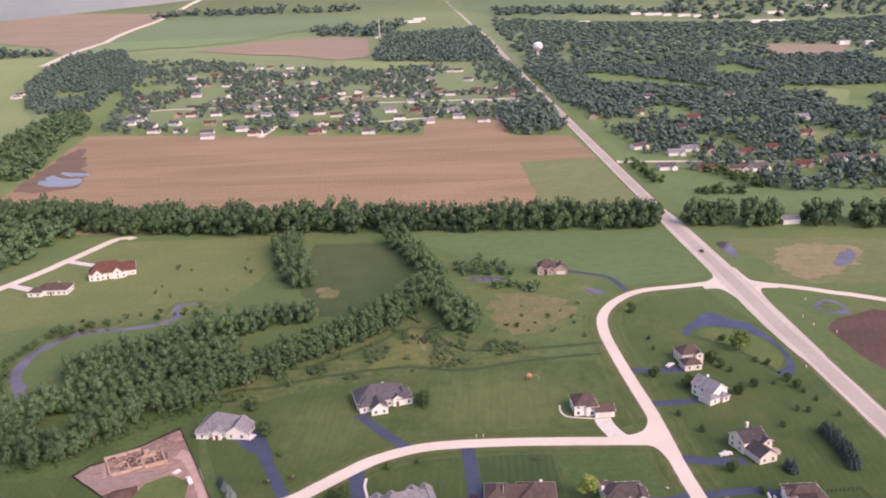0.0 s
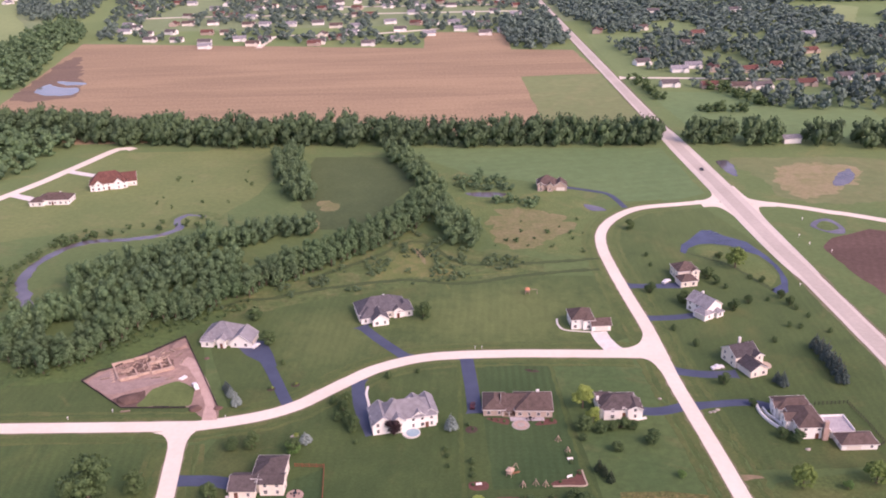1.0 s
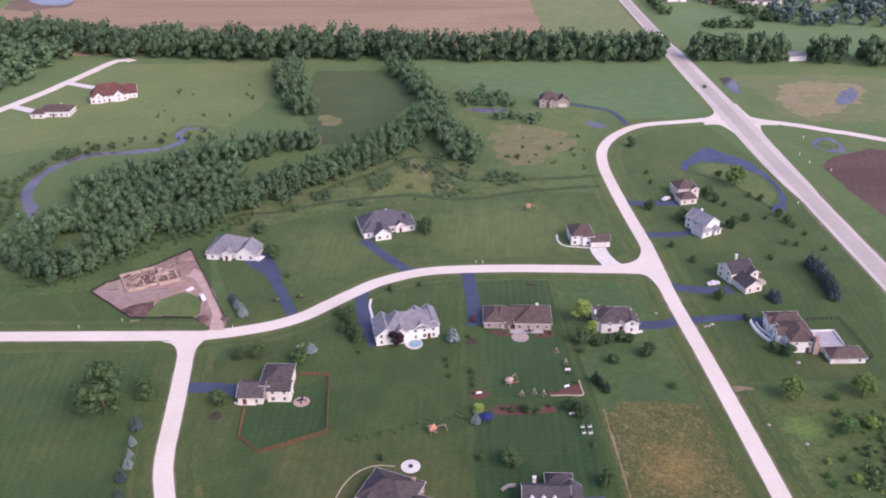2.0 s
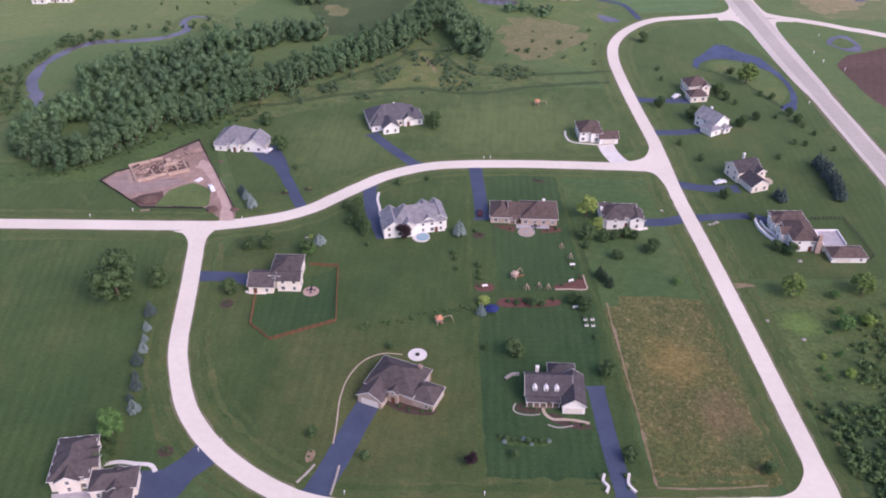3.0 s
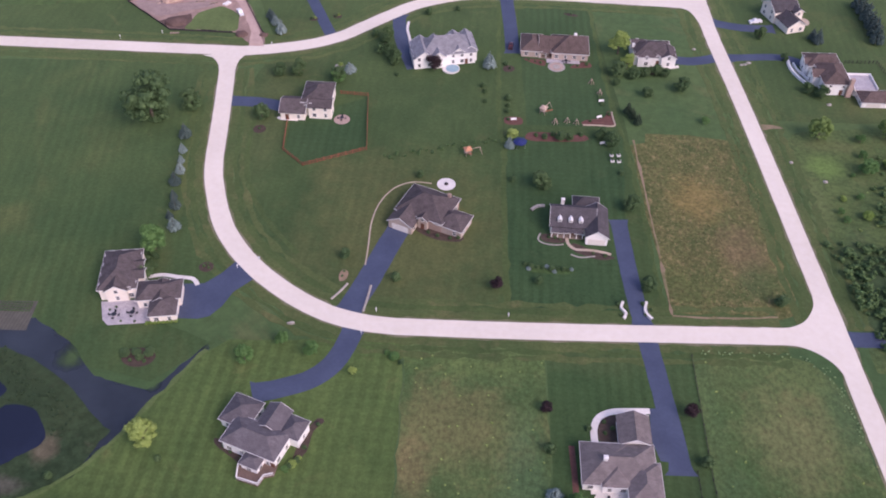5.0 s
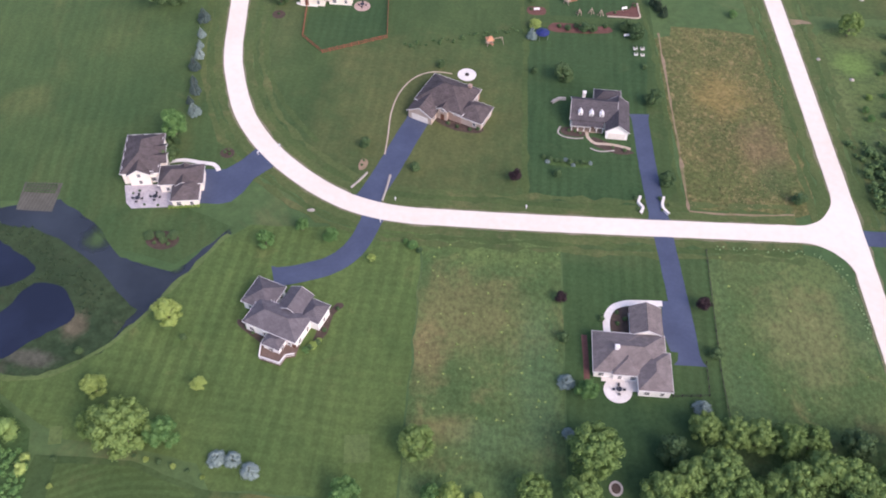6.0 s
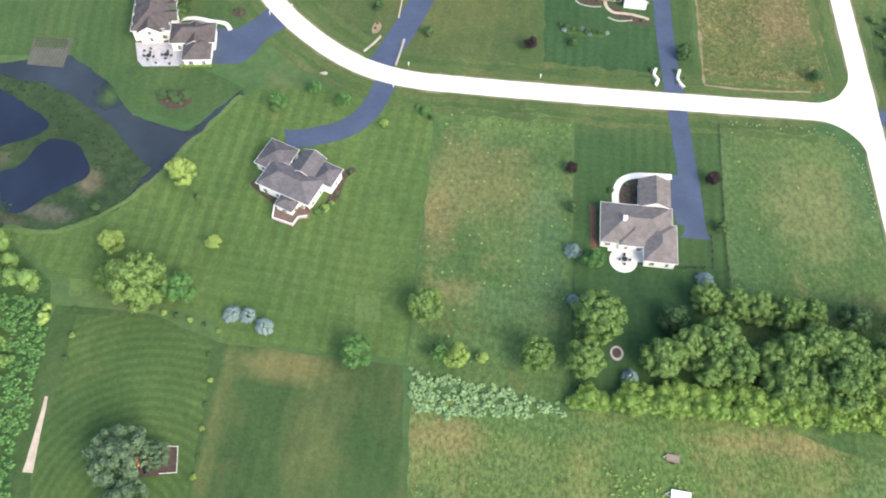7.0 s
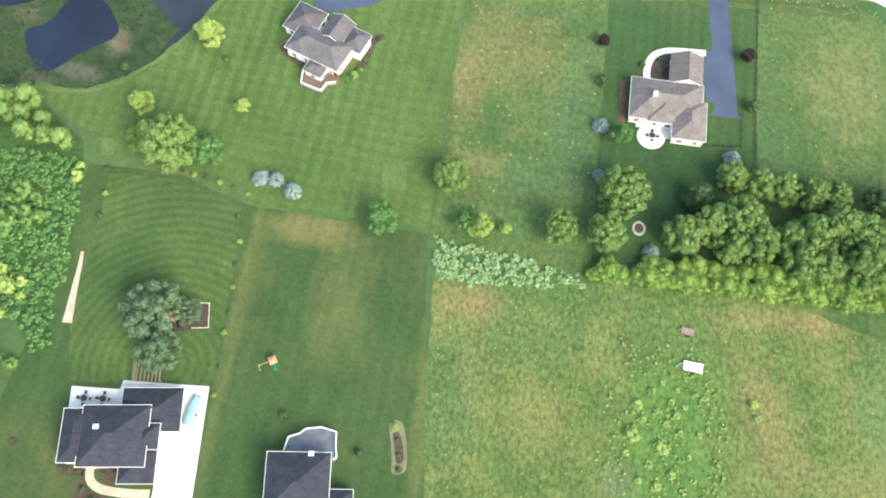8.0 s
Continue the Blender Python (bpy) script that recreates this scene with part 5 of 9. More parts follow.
def wall_mesh(w, d, eave, form, rise):
    bm = bmesh.new()
    x, y = w / 2, d / 2
    if form in ("hip", "flat"):
        box(bm, -x, -y, -0.3, x, y, eave - 0.05)
        return bm
    half, run = (y, x) if form == "gx" else (x, y)
    top = eave + rise * half - 0.2
    prof = [(-half, -0.3), (half, -0.3), (half, eave - 0.2), (0, top), (-half, eave - 0.2)]
    ends = []
    for s in (-1, 1):
        ends.append([bm.verts.new((s * run, p, z) if form == "gx" else (p, s * run, z)) for p, z in prof])
    bm.faces.new(ends[0]), bm.faces.new(ends[1][::-1])
    for k in range(5):
        bm.faces.new((ends[0][k], ends[0][(k + 1) % 5], ends[1][(k + 1) % 5], ends[1][k]))
    return bm


def house(label, x, y, rz, blocks, wall, roof, garages=(), doors=(), chimneys=(), dormers=(), rise=0.62, name="house", glazed=True, front=None):
    """A house of blocks (x, y, width, depth, eave, roof form). garages, doors: (block, side, offset, width); chimneys: (x, y, top)."""
    h = thing(name, x, y, 0, rz, label, "house")
    taken = []
    blocks = [(bx, by, w - 0.9, d - 0.9, eave, form) for bx, by, w, d, eave, form in blocks]
    for i, (bx, by, w, d, eave, form) in enumerate(blocks):
        slope = rise * (1.0 if i == 0 else 0.96 + 0.013 * i)
        material = front if (front and i) else wall
        wb = part("wall", wall_mesh(w, d, eave, form, slope), material, h)
        wb.location = (bx, by, 0.004 * i)
        bm, top = roof_mesh(w, d, eave, form, slope)
        r = part("roof", bm, (CONCRETE if name == "warehouse" else PAVERS) if form == "flat" else roof, h)
        r.location = (bx, by, 0.007 * i)
        if form in ("hip", "flat"):
            bm = bmesh.new()
            z = eave - 0.45 * slope if form == "hip" else eave + 0.1
            ring(bm, w, d, z - 0.17, z + 0.02, 0.10 if roof is ROOF_DARK else 0.07, 0.45)
            g = part("gutter", bm, TRIM, h, "white eaves gutter")
            g.location = (bx, by, 0.007 * i)
        else:
            o, low, half = 0.45, eave - 0.45 * slope, (d if form == "gx" else w) / 2 + 0.45
            run = (w if form == "gx" else d) / 2 + 0.45
            for s in (-1, 1):
                bm = bmesh.new()
                for q in (-1, 1):
                    pts = [(s * run, q * half, low - 0.2), (s * run, q * half, low + 0.03), (s * run, 0, low + slope * half + 0.03), (s * run, 0, low + slope * half - 0.2)]
                    pts = [Vector(p if form == "gx" else (p[1], p[0], p[2])) for p in pts]
                    off = Vector((0.08 * s, 0, 0) if form == "gx" else (0, 0.08 * s, 0))
                    a, b = [bm.verts.new(p) for p in pts], [bm.verts.new(p + off) for p in pts]
                    bm.faces.new(a), bm.faces.new(b[::-1])
                    for k in range(4):
                        bm.faces.new((a[k], a[(k + 1) % 4], b[(k + 1) % 4], b[k]))
                g = part("bargeboard", bm, TRIM, h)
                g.location = (bx, by, 0.007 * i)
    for i, side, off, w in garages:
        bx, by, bw, bd, *_ = blocks[i]
        gx, gy, turn = {"s": (bx + off, by - bd / 2, 0), "n": (bx + off, by + bd / 2, 180), "e": (bx + bw / 2, by + off, 90), "w": (bx - bw / 2, by + off, -90)}[side]
        set_garage_door(h, gx, gy, turn, w)
        taken.append((gx, gy, w / 2 + 0.6))
    for i, side, off, w in doors:
        bx, by, bw, bd, *_ = blocks[i]
        gx, gy, turn = {"s": (bx + off, by - bd / 2, 0), "n": (bx + off, by + bd / 2, 180), "e": (bx + bw / 2, by + off, 90), "w": (bx - bw / 2, by + off, -90)}[side]
        set_door(h, gx, gy, turn)
        taken.append((gx, gy, 1.4))
    for cx, cy, top in chimneys:
        bm = bmesh.new()
        top -= 1.7
        box(bm, -0.5, -0.42, 0, 0.5, 0.42, top)
        box(bm, -0.6, -0.52, top, 0.6, 0.52, top + 0.15)
        box(bm, -0.28, -0.2, top + 0.15, 0.28, 0.2, top + 0.4)
        c = part("chimney", bm, BRICK if wall is BRICK and front is TAN else TRIM, h, "square chimney with a capped flue")
        c.location = (cx, cy, 0)
    for dx, dy, dz in dormers:
        bm = bmesh.new()
        box(bm, -0.85, -1.2, -1.0, 0.85, 1.6, 1.3)
        c = part("dormer", bm, TRIM, h, "white dormer with a small window")
        c.location = (dx, dy, dz)
        c.scale = (0.72, 0.72, 0.72)
        bm, _ = roof_mesh(1.2, 2.2, 1.25, "gy", 0.8)
        rr = part("dormer_roof", bm, TRIM, c)
        rr.location = (0, 0.2, 0)
        set_window(c, 0, -1.2, 0.55, 0, 1.0, 1.1)
    if not glazed:
        return h
    for i, (bx, by, w, d, eave, form) in enumerate(blocks):
        for side, length, turn in (("s", w, 0), ("n", w, 180), ("e", d, 90), ("w", d, -90)):
            k = max(1, int(length / 3.3))
            for s in range(k):
                off = (s + 0.5) * length / k - length / 2
                px, py = {"s": (bx + off, by - d / 2), "n": (bx - off, by + d / 2), "e": (bx + w / 2, by + off), "w": (bx - w / 2, by - off)}[side]
                if any(abs(px - ox) < ow / 2 + 0.35 and abs(py - oy) < od / 2 + 0.35 and oe >= eave - 2.6 for j, (ox, oy, ow, od, oe, _) in enumerate(blocks) if j != i):
                    continue
                low_free = not any(abs(px - ox) + abs(py - oy) < r for ox, oy, r in taken)
                wide = 1.5 if (s + i) % 2 == 0 else 1.1
                if low_free:
                    set_window(h, px, py, 1.55, turn, wide, 1.5)
                if eave > 4.3:
                    set_window(h, px, py, 4.2, turn, 1.2, 1.35)
    return h


house("large two-storey house with charcoal roofs and brick front", -85.0, 0.3, 7.5, [(0.0, 0.0, 14.6, 13.2, 5.6, "hip"), (-8.5, 0.2, 6.2, 11.6, 5, "hip"), (6.7, 6.1, 13.3, 9.7, 3.3, "hip"), (5.1, -6.0, 7.9, 7.6, 3.3, "hip"), (7.1, -0.1, 5, 5.6, 5.2, "hip")], BRICK, ROOF_DARK, [(2, "e", 1.5, 4.6), (2, "e", -2.7, 2.4)], [(0, "s", -1, 1)], [(-3.2, 1.5, 9.4)], rise=0.5, front=WHITE)
house("two-storey house with charcoal roofs beside a deck", -44.2, -4.5, 6.5, [(0.0, 0.0, 13.7, 13.1, 5.6, "hip"), (8.7, -4.8, 6, 8, 3.3, "hip")], WHITE, ROOF_DARK, [], [(0, "n", -3, 1)], [(2.6, 6.2, 7.5)], rise=0.5)
house("white two-storey house with grey-brown hipped roofs", -59.5, 105.1, -21, [(0.0, 0.0, 15.8, 8.8, 4.3, "hip"), (-7.8, 5.8, 8.6, 9, 3.6, "hip"), (1.3, 6.9, 7, 7.6, 4.2, "gy"), (7.5, 6.4, 5.6, 6.6, 4.2, "hip"), (2.2, -5.6, 5.4, 4.2, 3.4, "hip")], WHITE, ROOF_LILAC, [(1, "n", 0, 5.0)], [(0, "s", 7, 1)], [], rise=0.55)
house("large house with grey-brown hipped roofs and curved walk", 30.9, 101.7, -1, [(0.0, 0.0, 18.6, 12.2, 3.4, "hip"), (4.8, 10.3, 8.6, 9, 3.3, "gy"), (6.0, -5.0, 8.6, 11.4, 3.7, "hip"), (-0.8, -0.4, 7.6, 12.6, 3.6, "hip")], WHITE, ROOF_TAUPE, [(1, "e", -1.5, 4.8)], [(0, "n", -3, 1)], [(-3.6, -0.6, 8.8)], rise=0.55)
house("cream house with grey-brown roofs beside a paved patio", -109.8, 160.7, 8, [(0.0, 0.0, 11.4, 16.4, 4.8, "hip"), (4.6, 1.4, 4.6, 4.2, 5, "gx"), (5.2, -2.3, 4.6, 4.2, 5, "gx"), (12.1, -8.6, 13, 7.8, 4, "hip"), (13.7, -14.5, 8.2, 8, 3.5, "hip"), (-0.2, -5.2, 7, 8, 4.9, "gy"), (13.0, -9.3, 5, 8, 4.1, "gy")], CREAM, ROOF_UMBER, [(3, "e", -0.5, 4.8), (4, "e", 0.5, 3.0)], [(3, "n", -3, 1)], [], rise=0.6)
house("brown brick house with grey hipped roofs and front gables", -20.6, 194.5, -24, [(0.0, 0.0, 17, 14, 4.2, "hip"), (-4.1, -7.7, 9, 8.5, 3.4, "gy"), (10.2, -2.3, 10, 9, 3.4, "hip"), (1.9, -5.0, 4, 6, 4.4, "gy")], BRICK, ROOF_UMBER, [(1, "s", 0, 5.5)], [(3, "s", 0, 1)], [(5.5, 4.5, 8.2)], rise=0.6, front=TAN)
cottage = house("white cottage-style house with three dormers", 25.6, 191.2, -3, [(0.0, 0.0, 14.5, 10.8, 3.8, "gx"), (7.5, -2.3, 7.6, 14, 3.7, "gy"), (4.4, 7.2, 8.7, 6, 3.6, "hip")], WHITE, ROOF_SLATE, [(1, "s", 0, 5.0)], [(0, "s", 0, 1)], [(-3.2, 5.2, 7.6)], [(-4.2, -3.2, 4.6), (-0.8, -3.2, 4.6), (2.4, -3.2, 4.6)], rise=0.72)
house("cream two-storey house with grey gabled roofs", -71.7, 246.9, -2, [(0.0, 0.0, 9.6, 10.6, 3.4, "gx"), (8.0, 5.4, 11, 13.5, 5.6, "hip"), (9.8, -0.6, 9, 6.6, 5.2, "gx"), (6.4, 1.7, 5, 8, 5, "gy")], CREAM, ROOF_UMBER, [(0, "w", 0, 5.0)], [(0, "s", -2, 1)], [], rise=0.5)
house("white two-storey house with pale grey gabled roofs", -17.8, 286.2, 12, [(0.0, 0.0, 22, 13, 5.4, "hip"), (-9.7, -0.7, 9, 13, 4.6, "gy"), (-4.1, -0.9, 6, 14, 5.4, "gy"), (4.0, 0.9, 6, 14, 5.4, "gy"), (8.9, 1.6, 6, 13, 5.2, "gy")], WHITE, ROOF_PALE, [(1, "w", -1.5, 5.0)], [(0, "s", 7, 1)], [(2, 3, 9.6)], rise=0.75)
ranch = house("long brown ranch house with hipped roofs", 16.3, 293.9, -3, [(0.0, 0.0, 9, 13, 3.2, "hip"), (7.7, 0.4, 10, 11, 3.2, "gx"), (15.2, -0.4, 15, 14, 3.4, "hip")], TAN, ROOF_BROWN, [(0, "w", -2, 5.0)], [(1, "s", 0, 1)], [(17, 1.5, 8.6)], rise=0.6)
house("white house with dark hipped roofs beside a lime tree", 63.3, 289.4, -1, [(0.0, 0.0, 15, 11.6, 4.8, "hip"), (6.0, -2.6, 6.4, 8.4, 4.6, "gy"), (-2.6, -3.6, 7.4, 6.6, 4.7, "hip"), (-5.2, 3.4, 6, 7, 4.6, "gx")], WHITE, ROOF_UMBER, [(1, "e", 0, 4.8)], [(0, "s", 2, 1)], [(-7.4, 0.6, 7.6)], rise=0.5)
east = house("white two-storey house with a flat-roofed garage link", 130.0, 275.0, 0, [(0.0, -0.4, 10.6, 15.2, 5.2, "hip"), (-1.4, 9.6, 13.4, 9.6, 4.8, "hip"), (-4.8, 0.6, 6.4, 6.4, 4.8, "gx"), (-5.6, 8.8, 6.4, 5.6, 4.6, "gx"), (10.8, -3.2, 8.6, 9.8, 2.9, "flat"), (14.2, -11.3, 13.8, 8.4, 2.6, "hip")], WHITE, ROOF_BROWN, [(5, "s", -2, 4.8)], [(0, "s", 2, 1)], [], rise=0.5)
brick = bmesh.new()
box(brick, -1.0, -0.8, 0, 1.0, 0.8, 5.0)
box(brick, -0.7, -0.6, 5.0, 0.7, 0.6, 7.6)
box(brick, -0.8, -0.7, 7.6, 0.8, 0.7, 7.8)
part("chimney", brick, PINKPAVE, east, "broad pink brick chimney at the wall's end").location = (4.6, -8.2, 0)
for x0, y0, x1, y1 in ((6.3, 1.6, 15.3, 1.9), (15.0, -8.0, 15.3, 1.6), (6.3, -8.3, 6.6, 1.6)):
    brick = bmesh.new()
    box(brick, x0, y0, 3.0, x1, y1, 3.9)
    part("parapet", brick, TRIM, east, "white solid railing round the flat roof")
house("cream two-storey house with brown gabled roofs", 122.0, 325.0, 19, [(0.0, 0.0, 12, 10.5, 5.4, "gx"), (-0.6, -9.4, 9, 10, 3.4, "gy"), (4.4, -3.6, 5, 8, 5.2, "gy")], CREAM, ROOF_SLATE, [(1, "w", 0, 4.8)], [(0, "s", -4, 1)], [(3, 4.6, 9.8)], rise=0.6)
house("white two-storey house with a pale grey gable", 120.2, 371.8, 31, [(0.0, 0.0, 10.4, 13.5, 5.4, "gy"), (-4.6, -4.2, 7, 8, 3.3, "hip"), (1.6, -6.6, 5, 5, 3.0, "hip")], WHITE, ROOF_PALE, [(1, "w", 0, 4.8)], [(0, "e", 2, 1)], [(3, 4, 9.6)], rise=0.7)
house("tan two-storey house with brown roofs beside the pond", 121.3, 412.1, 9, [(0.0, 0.0, 11.5, 11, 5.4, "hip"), (-2.6, -9.0, 9.5, 8.5, 3.3, "hip"), (3.4, -3.2, 5, 7, 5.2, "gy")], CREAM, ROOF_BROWN, [(1, "w", 0, 4.8)], [(0, "s", 3, 1)], [], rise=0.6)
house("white two-storey house with brown roofs and a side garage", 60.5, 362.7, 3, [(0.0, 0.0, 11, 12, 5.2, "hip"), (8.0, -5.2, 9.5, 7.5, 3.2, "gx"), (2.6, -3.0, 6, 8, 5.0, "hip")], WHITE, ROOF_BROWN, [(1, "s", 0, 5.5)], [(0, "w", -3, 1)], [], rise=0.6)
house("large house with grey hipped roofs and front gables", -32.7, 379.8, 14, [(0.0, 0.0, 24, 15, 3.9, "hip"), (-6.8, -5.0, 9.5, 11, 3.3, "hip"), (-2.4, -9.6, 8.4, 9.5, 3.4, "gy"), (7.0, -5.6, 5.2, 6, 4.0, "gy"), (10.6, -2.4, 8, 12, 3.5, "hip")], CREAM, ROOF_STEEL, [(2, "w", -1, 5.0)], [(3, "s", 0, 1)], [(2, 1, 10.2)], rise=0.72, front=WHITE)
house("white house with grey hipped roof and gabled garage", -103.0, 357.8, -8, [(0.0, 0.0, 16.5, 15, 3.5, "hip"), (10.8, -3.4, 10.5, 11, 3.2, "gy"), (2.2, -5.5, 4.6, 9, 4.0, "gy"), (-4.6, -4.6, 6.4, 10, 3.2, "hip")], WHITE, ROOF_PALE, [(1, "e", 0, 5.0)], [(2, "s", 0, 1)], [], rise=0.74)
house("far brown-roofed house with pale walls beside a field", 68.4, 559.3, -6, [(0.0, 0.0, 14, 12, 4.4, "hip"), (8.8, -1.9, 9, 10, 3.6, "gy"), (-4.2, -4.0, 5, 8, 4.6, "gy"), (2.0, -4.6, 5, 8, 4.2, "gy")], TAN, ROOF_BROWN, [(1, "s", 0, 5.0)], [(0, "s", 0, 1)], [], rise=0.8)
house("far white house with a dark red roof", -232.6, 586.2, 18, [(0.0, 0.0, 25, 14, 5.0, "hip"), (12.8, 2.1, 12, 11, 4, "gx"), (-6.5, -3.5, 6, 9, 5.0, "gy"), (6.5, -3.5, 7, 9, 4.8, "gy")], WHITE, ROOF_RED, [(1, "s", 0, 5.0)], [(0, "s", 0, 1)], [], rise=1.0)
house("far pale low house with a grey roof", -257.9, 556.8, 0, [(0.0, 0.0, 22, 13, 3.8, "hip"), (-9.7, -3.8, 10, 10, 3.2, "hip")], WHITE, ROOF_BROWN, [(1, "w", 0, 5.0)], [(0, "s", 0, 1)], [(3, 2, 8.0)], rise=0.5)


def porch(h, x0, x1, y, deep, roof):
    """A lean-to porch roof on white posts along a wall that faces -y."""
    bm = bmesh.new()
    vs = [bm.verts.new(p) for p in ((x0, y, 3.25), (x1, y, 3.25), (x1, y - deep, 2.6), (x0, y - deep, 2.6), (x0, y, 3.1), (x1, y, 3.1), (x1, y - deep, 2.45), (x0, y - deep, 2.45))]
    for f in ((0, 1, 2, 3), (7, 6, 5, 4), (3, 2, 6, 7), (0, 3, 7, 4), (2, 1, 5, 6)):
        bm.faces.new([vs[i] for i in f])
    part("porch_roof", bm, roof, h)
    k = int((x1 - x0) / 2)
    for i in range(k + 1):
        px = x0 + 0.15 + (x1 - x0 - 0.3) * i / k
        bm = bmesh.new()
        box(bm, px - 0.12, y - deep + 0.1, 0, px + 0.12, y - deep + 0.34, 2.5)
        part("porch_post", bm, TRIM, h)
    bm = bmesh.new()
    box(bm, x0, y - deep, 0, x1, y, 0.25)
    part("porch_floor", bm, TIMBER, h)


porch(cottage, -6.6, 3.4, -4.98, 1.9, ROOF_SLATE)
porch(ranch, 3.2, 8.4, -4.7, 2.0, ROOF_BROWN)


# ---- trees on the lots ----
plants(["ash:1", "ash:2"], [(-90, 70.3, 7.2), (-98.6, 72.4, 3.4), (-21, 72.7, 4.3), (6.1, 62.1, 4.2), (17.5, 62, 4.7), (20.4, 72.3, 6.4), (116.4, 239.9, 4.1), (141.7, 241.2, 4.1)], 1.0)
plants(["open:1", "open:2"], [(-83.5, 28.5, 6.3), (-80, 20, 4.9), (-76.5, 30.5, 3.2)], 0.95)
plants(["lime:1", "lime:2"], [(-101, 83, 3.2), (-88.4, 105, 3.9), (-76, 86, 2.1), (-12.4, 60.2, 3.3), (-6.3, 61.4, 1.6), (-38, 129, 1.3), (50.7, 291.9, 4.4), (53.2, 282.2, 3.0)], 1.0)
plants(["blue:1", "blue:2"], [(-67.6, 67.3, 2.2), (-63.8, 67.4, 2.0), (-59.2, 64.8, 2.2), (15, 93.5, 2.1), (48.2, 88.6, 2.2), (15.2, 79.7, 1.5), (29, 60, 2.2), (-54.7, 274, 2.5)], 0.72)
plants(["teal:1", "blue:2"], [(-108, 230, 2.2), (-107, 221.5, 1.4), (-105.3, 204.5, 2.0), (-105, 210.5, 1.6), (-102.4, 193, 1.9), (-100.3, 183, 2.0), (-104, 197.5, 1.3), (-106.2, 216, 1.2), (-103, 188, 1.2)], 1.25)
plants(["teal:1", "teal:2"], [(158, 328, 2.8), (158.1, 322, 2.9), (158, 316.4, 2.8), (157.6, 310.9, 2.8), (157, 305, 2.8), (157.5, 333, 2.5), (132.8, 303.5, 2.2), (131.5, 306.6, 1.8)], 1.35, group="row of spruces by the highway")
plants(["ash:1", "ash:2", "ash:3"], [(47.7, 81.5, 4.0), (53.8, 80.2, 4.1), (60, 79.7, 4.3), (66.1, 79.1, 4.3), (72.5, 79.8, 3.9), (35.7, 64.1, 4.9), (42.3, 67, 5.0), (49.4, 68.9, 5.8), (52.8, 63.9, 5.2), (47.2, 62.9, 4.7), (60.8, 65.7, 4.7), (65.8, 67.6, 5.2), (72.3, 69.5, 5.8), (78.6, 68, 6.0), (63.3, 60.7, 4.7), (69.8, 60, 4.9), (77.1, 60.1, 5.7), (82.5, 65.3, 5.5), (90, 68, 6), (94, 78, 5)], 1.0, "dense green tree in the grove behind the house", "grove behind the house")
plants(["oak:1", "oak:2"], [(39.3, 75.2, 3.8), (82.9, 79.4, 4.1)], 1.0, "darker green tree beside the grove")
plants(["maple:1", "maple:2"], [(-81, 71.3, 4.3), (-104, 174, 4.2), (-68, 132.3, 2.6), (-58.6, 138.5, 2.0), (-50, 135, 2.3), (-36.1, 59.2, 4.0), (-16.7, 61.3, 2.5), (20, 90.3, 3.0)])
plants(["plum:1"], [(14.2, 119, 1.7), (52, 119, 2.0), (1.3, 162, 2.1), (-22, 277, 3.2)])
plants(["shrub:1", "shrub:2"], [(14.6, 106.7, 1.9), (53.5, 104.2, 2.1), (-50.8, 10.1, 1.1), (-32.7, 4.1, 1.1), (-83.5, 100, 1.1), (-109, 94.2, 1.3), (-45, 173, 2.0), (-28.7, 164.3, 1.8), (-24, 212, 1.6), (7, 211.3, 1.4), (84.6, 159.2, 2.5), (-103.5, 162, 3.0)])
plants(["oak:1", "oak:2"], [(16.6, 208.8, 3.6), (45.3, 198.8, 2.8), (46.5, 163.8, 2.4), (-122, 239, 9.0), (-109.5, 247, 4.0), (72.1, 267.1, 3.0), (-74, 271, 3.2), (-81, 270, 2.7), (-83, 242, 3.1), (-58, 267.5, 3.1), (-81.5, 351, 3.5), (-12, 371.5, 4.1)], 0.95)
plants(["shrub:1", "shrub:2"], [(-92, 375.5, 4.0)])


def scattered(pts, gap, seed, inside):
    """Places about gap apart within a box (x0, y0, x1, y1) for which inside(x, y) holds."""
    q = random.Random(seed)
    x0, y0, x1, y1 = pts
    out = []
    for i in range(int((x1 - x0) / gap) + 1):
        for j in range(int((y1 - y0) / gap) + 1):
            x = x0 + (i + 0.5 * (j % 2) + q.uniform(-0.35, 0.35)) * gap
            y = y0 + (j + q.uniform(-0.35, 0.35)) * gap
            if inside(x, y):
                out.append((x, y))
    return out


def near_line(pts, width):
    line = curve(pts, 5.0)

    def test(x, y):
        return min((x - p.x) ** 2 + (y - p.y) ** 2 for p in line) < (width / 2 * (1 + 0.35 * noise.noise(Vector((x, y, 0)) * 0.06))) ** 2
    return test


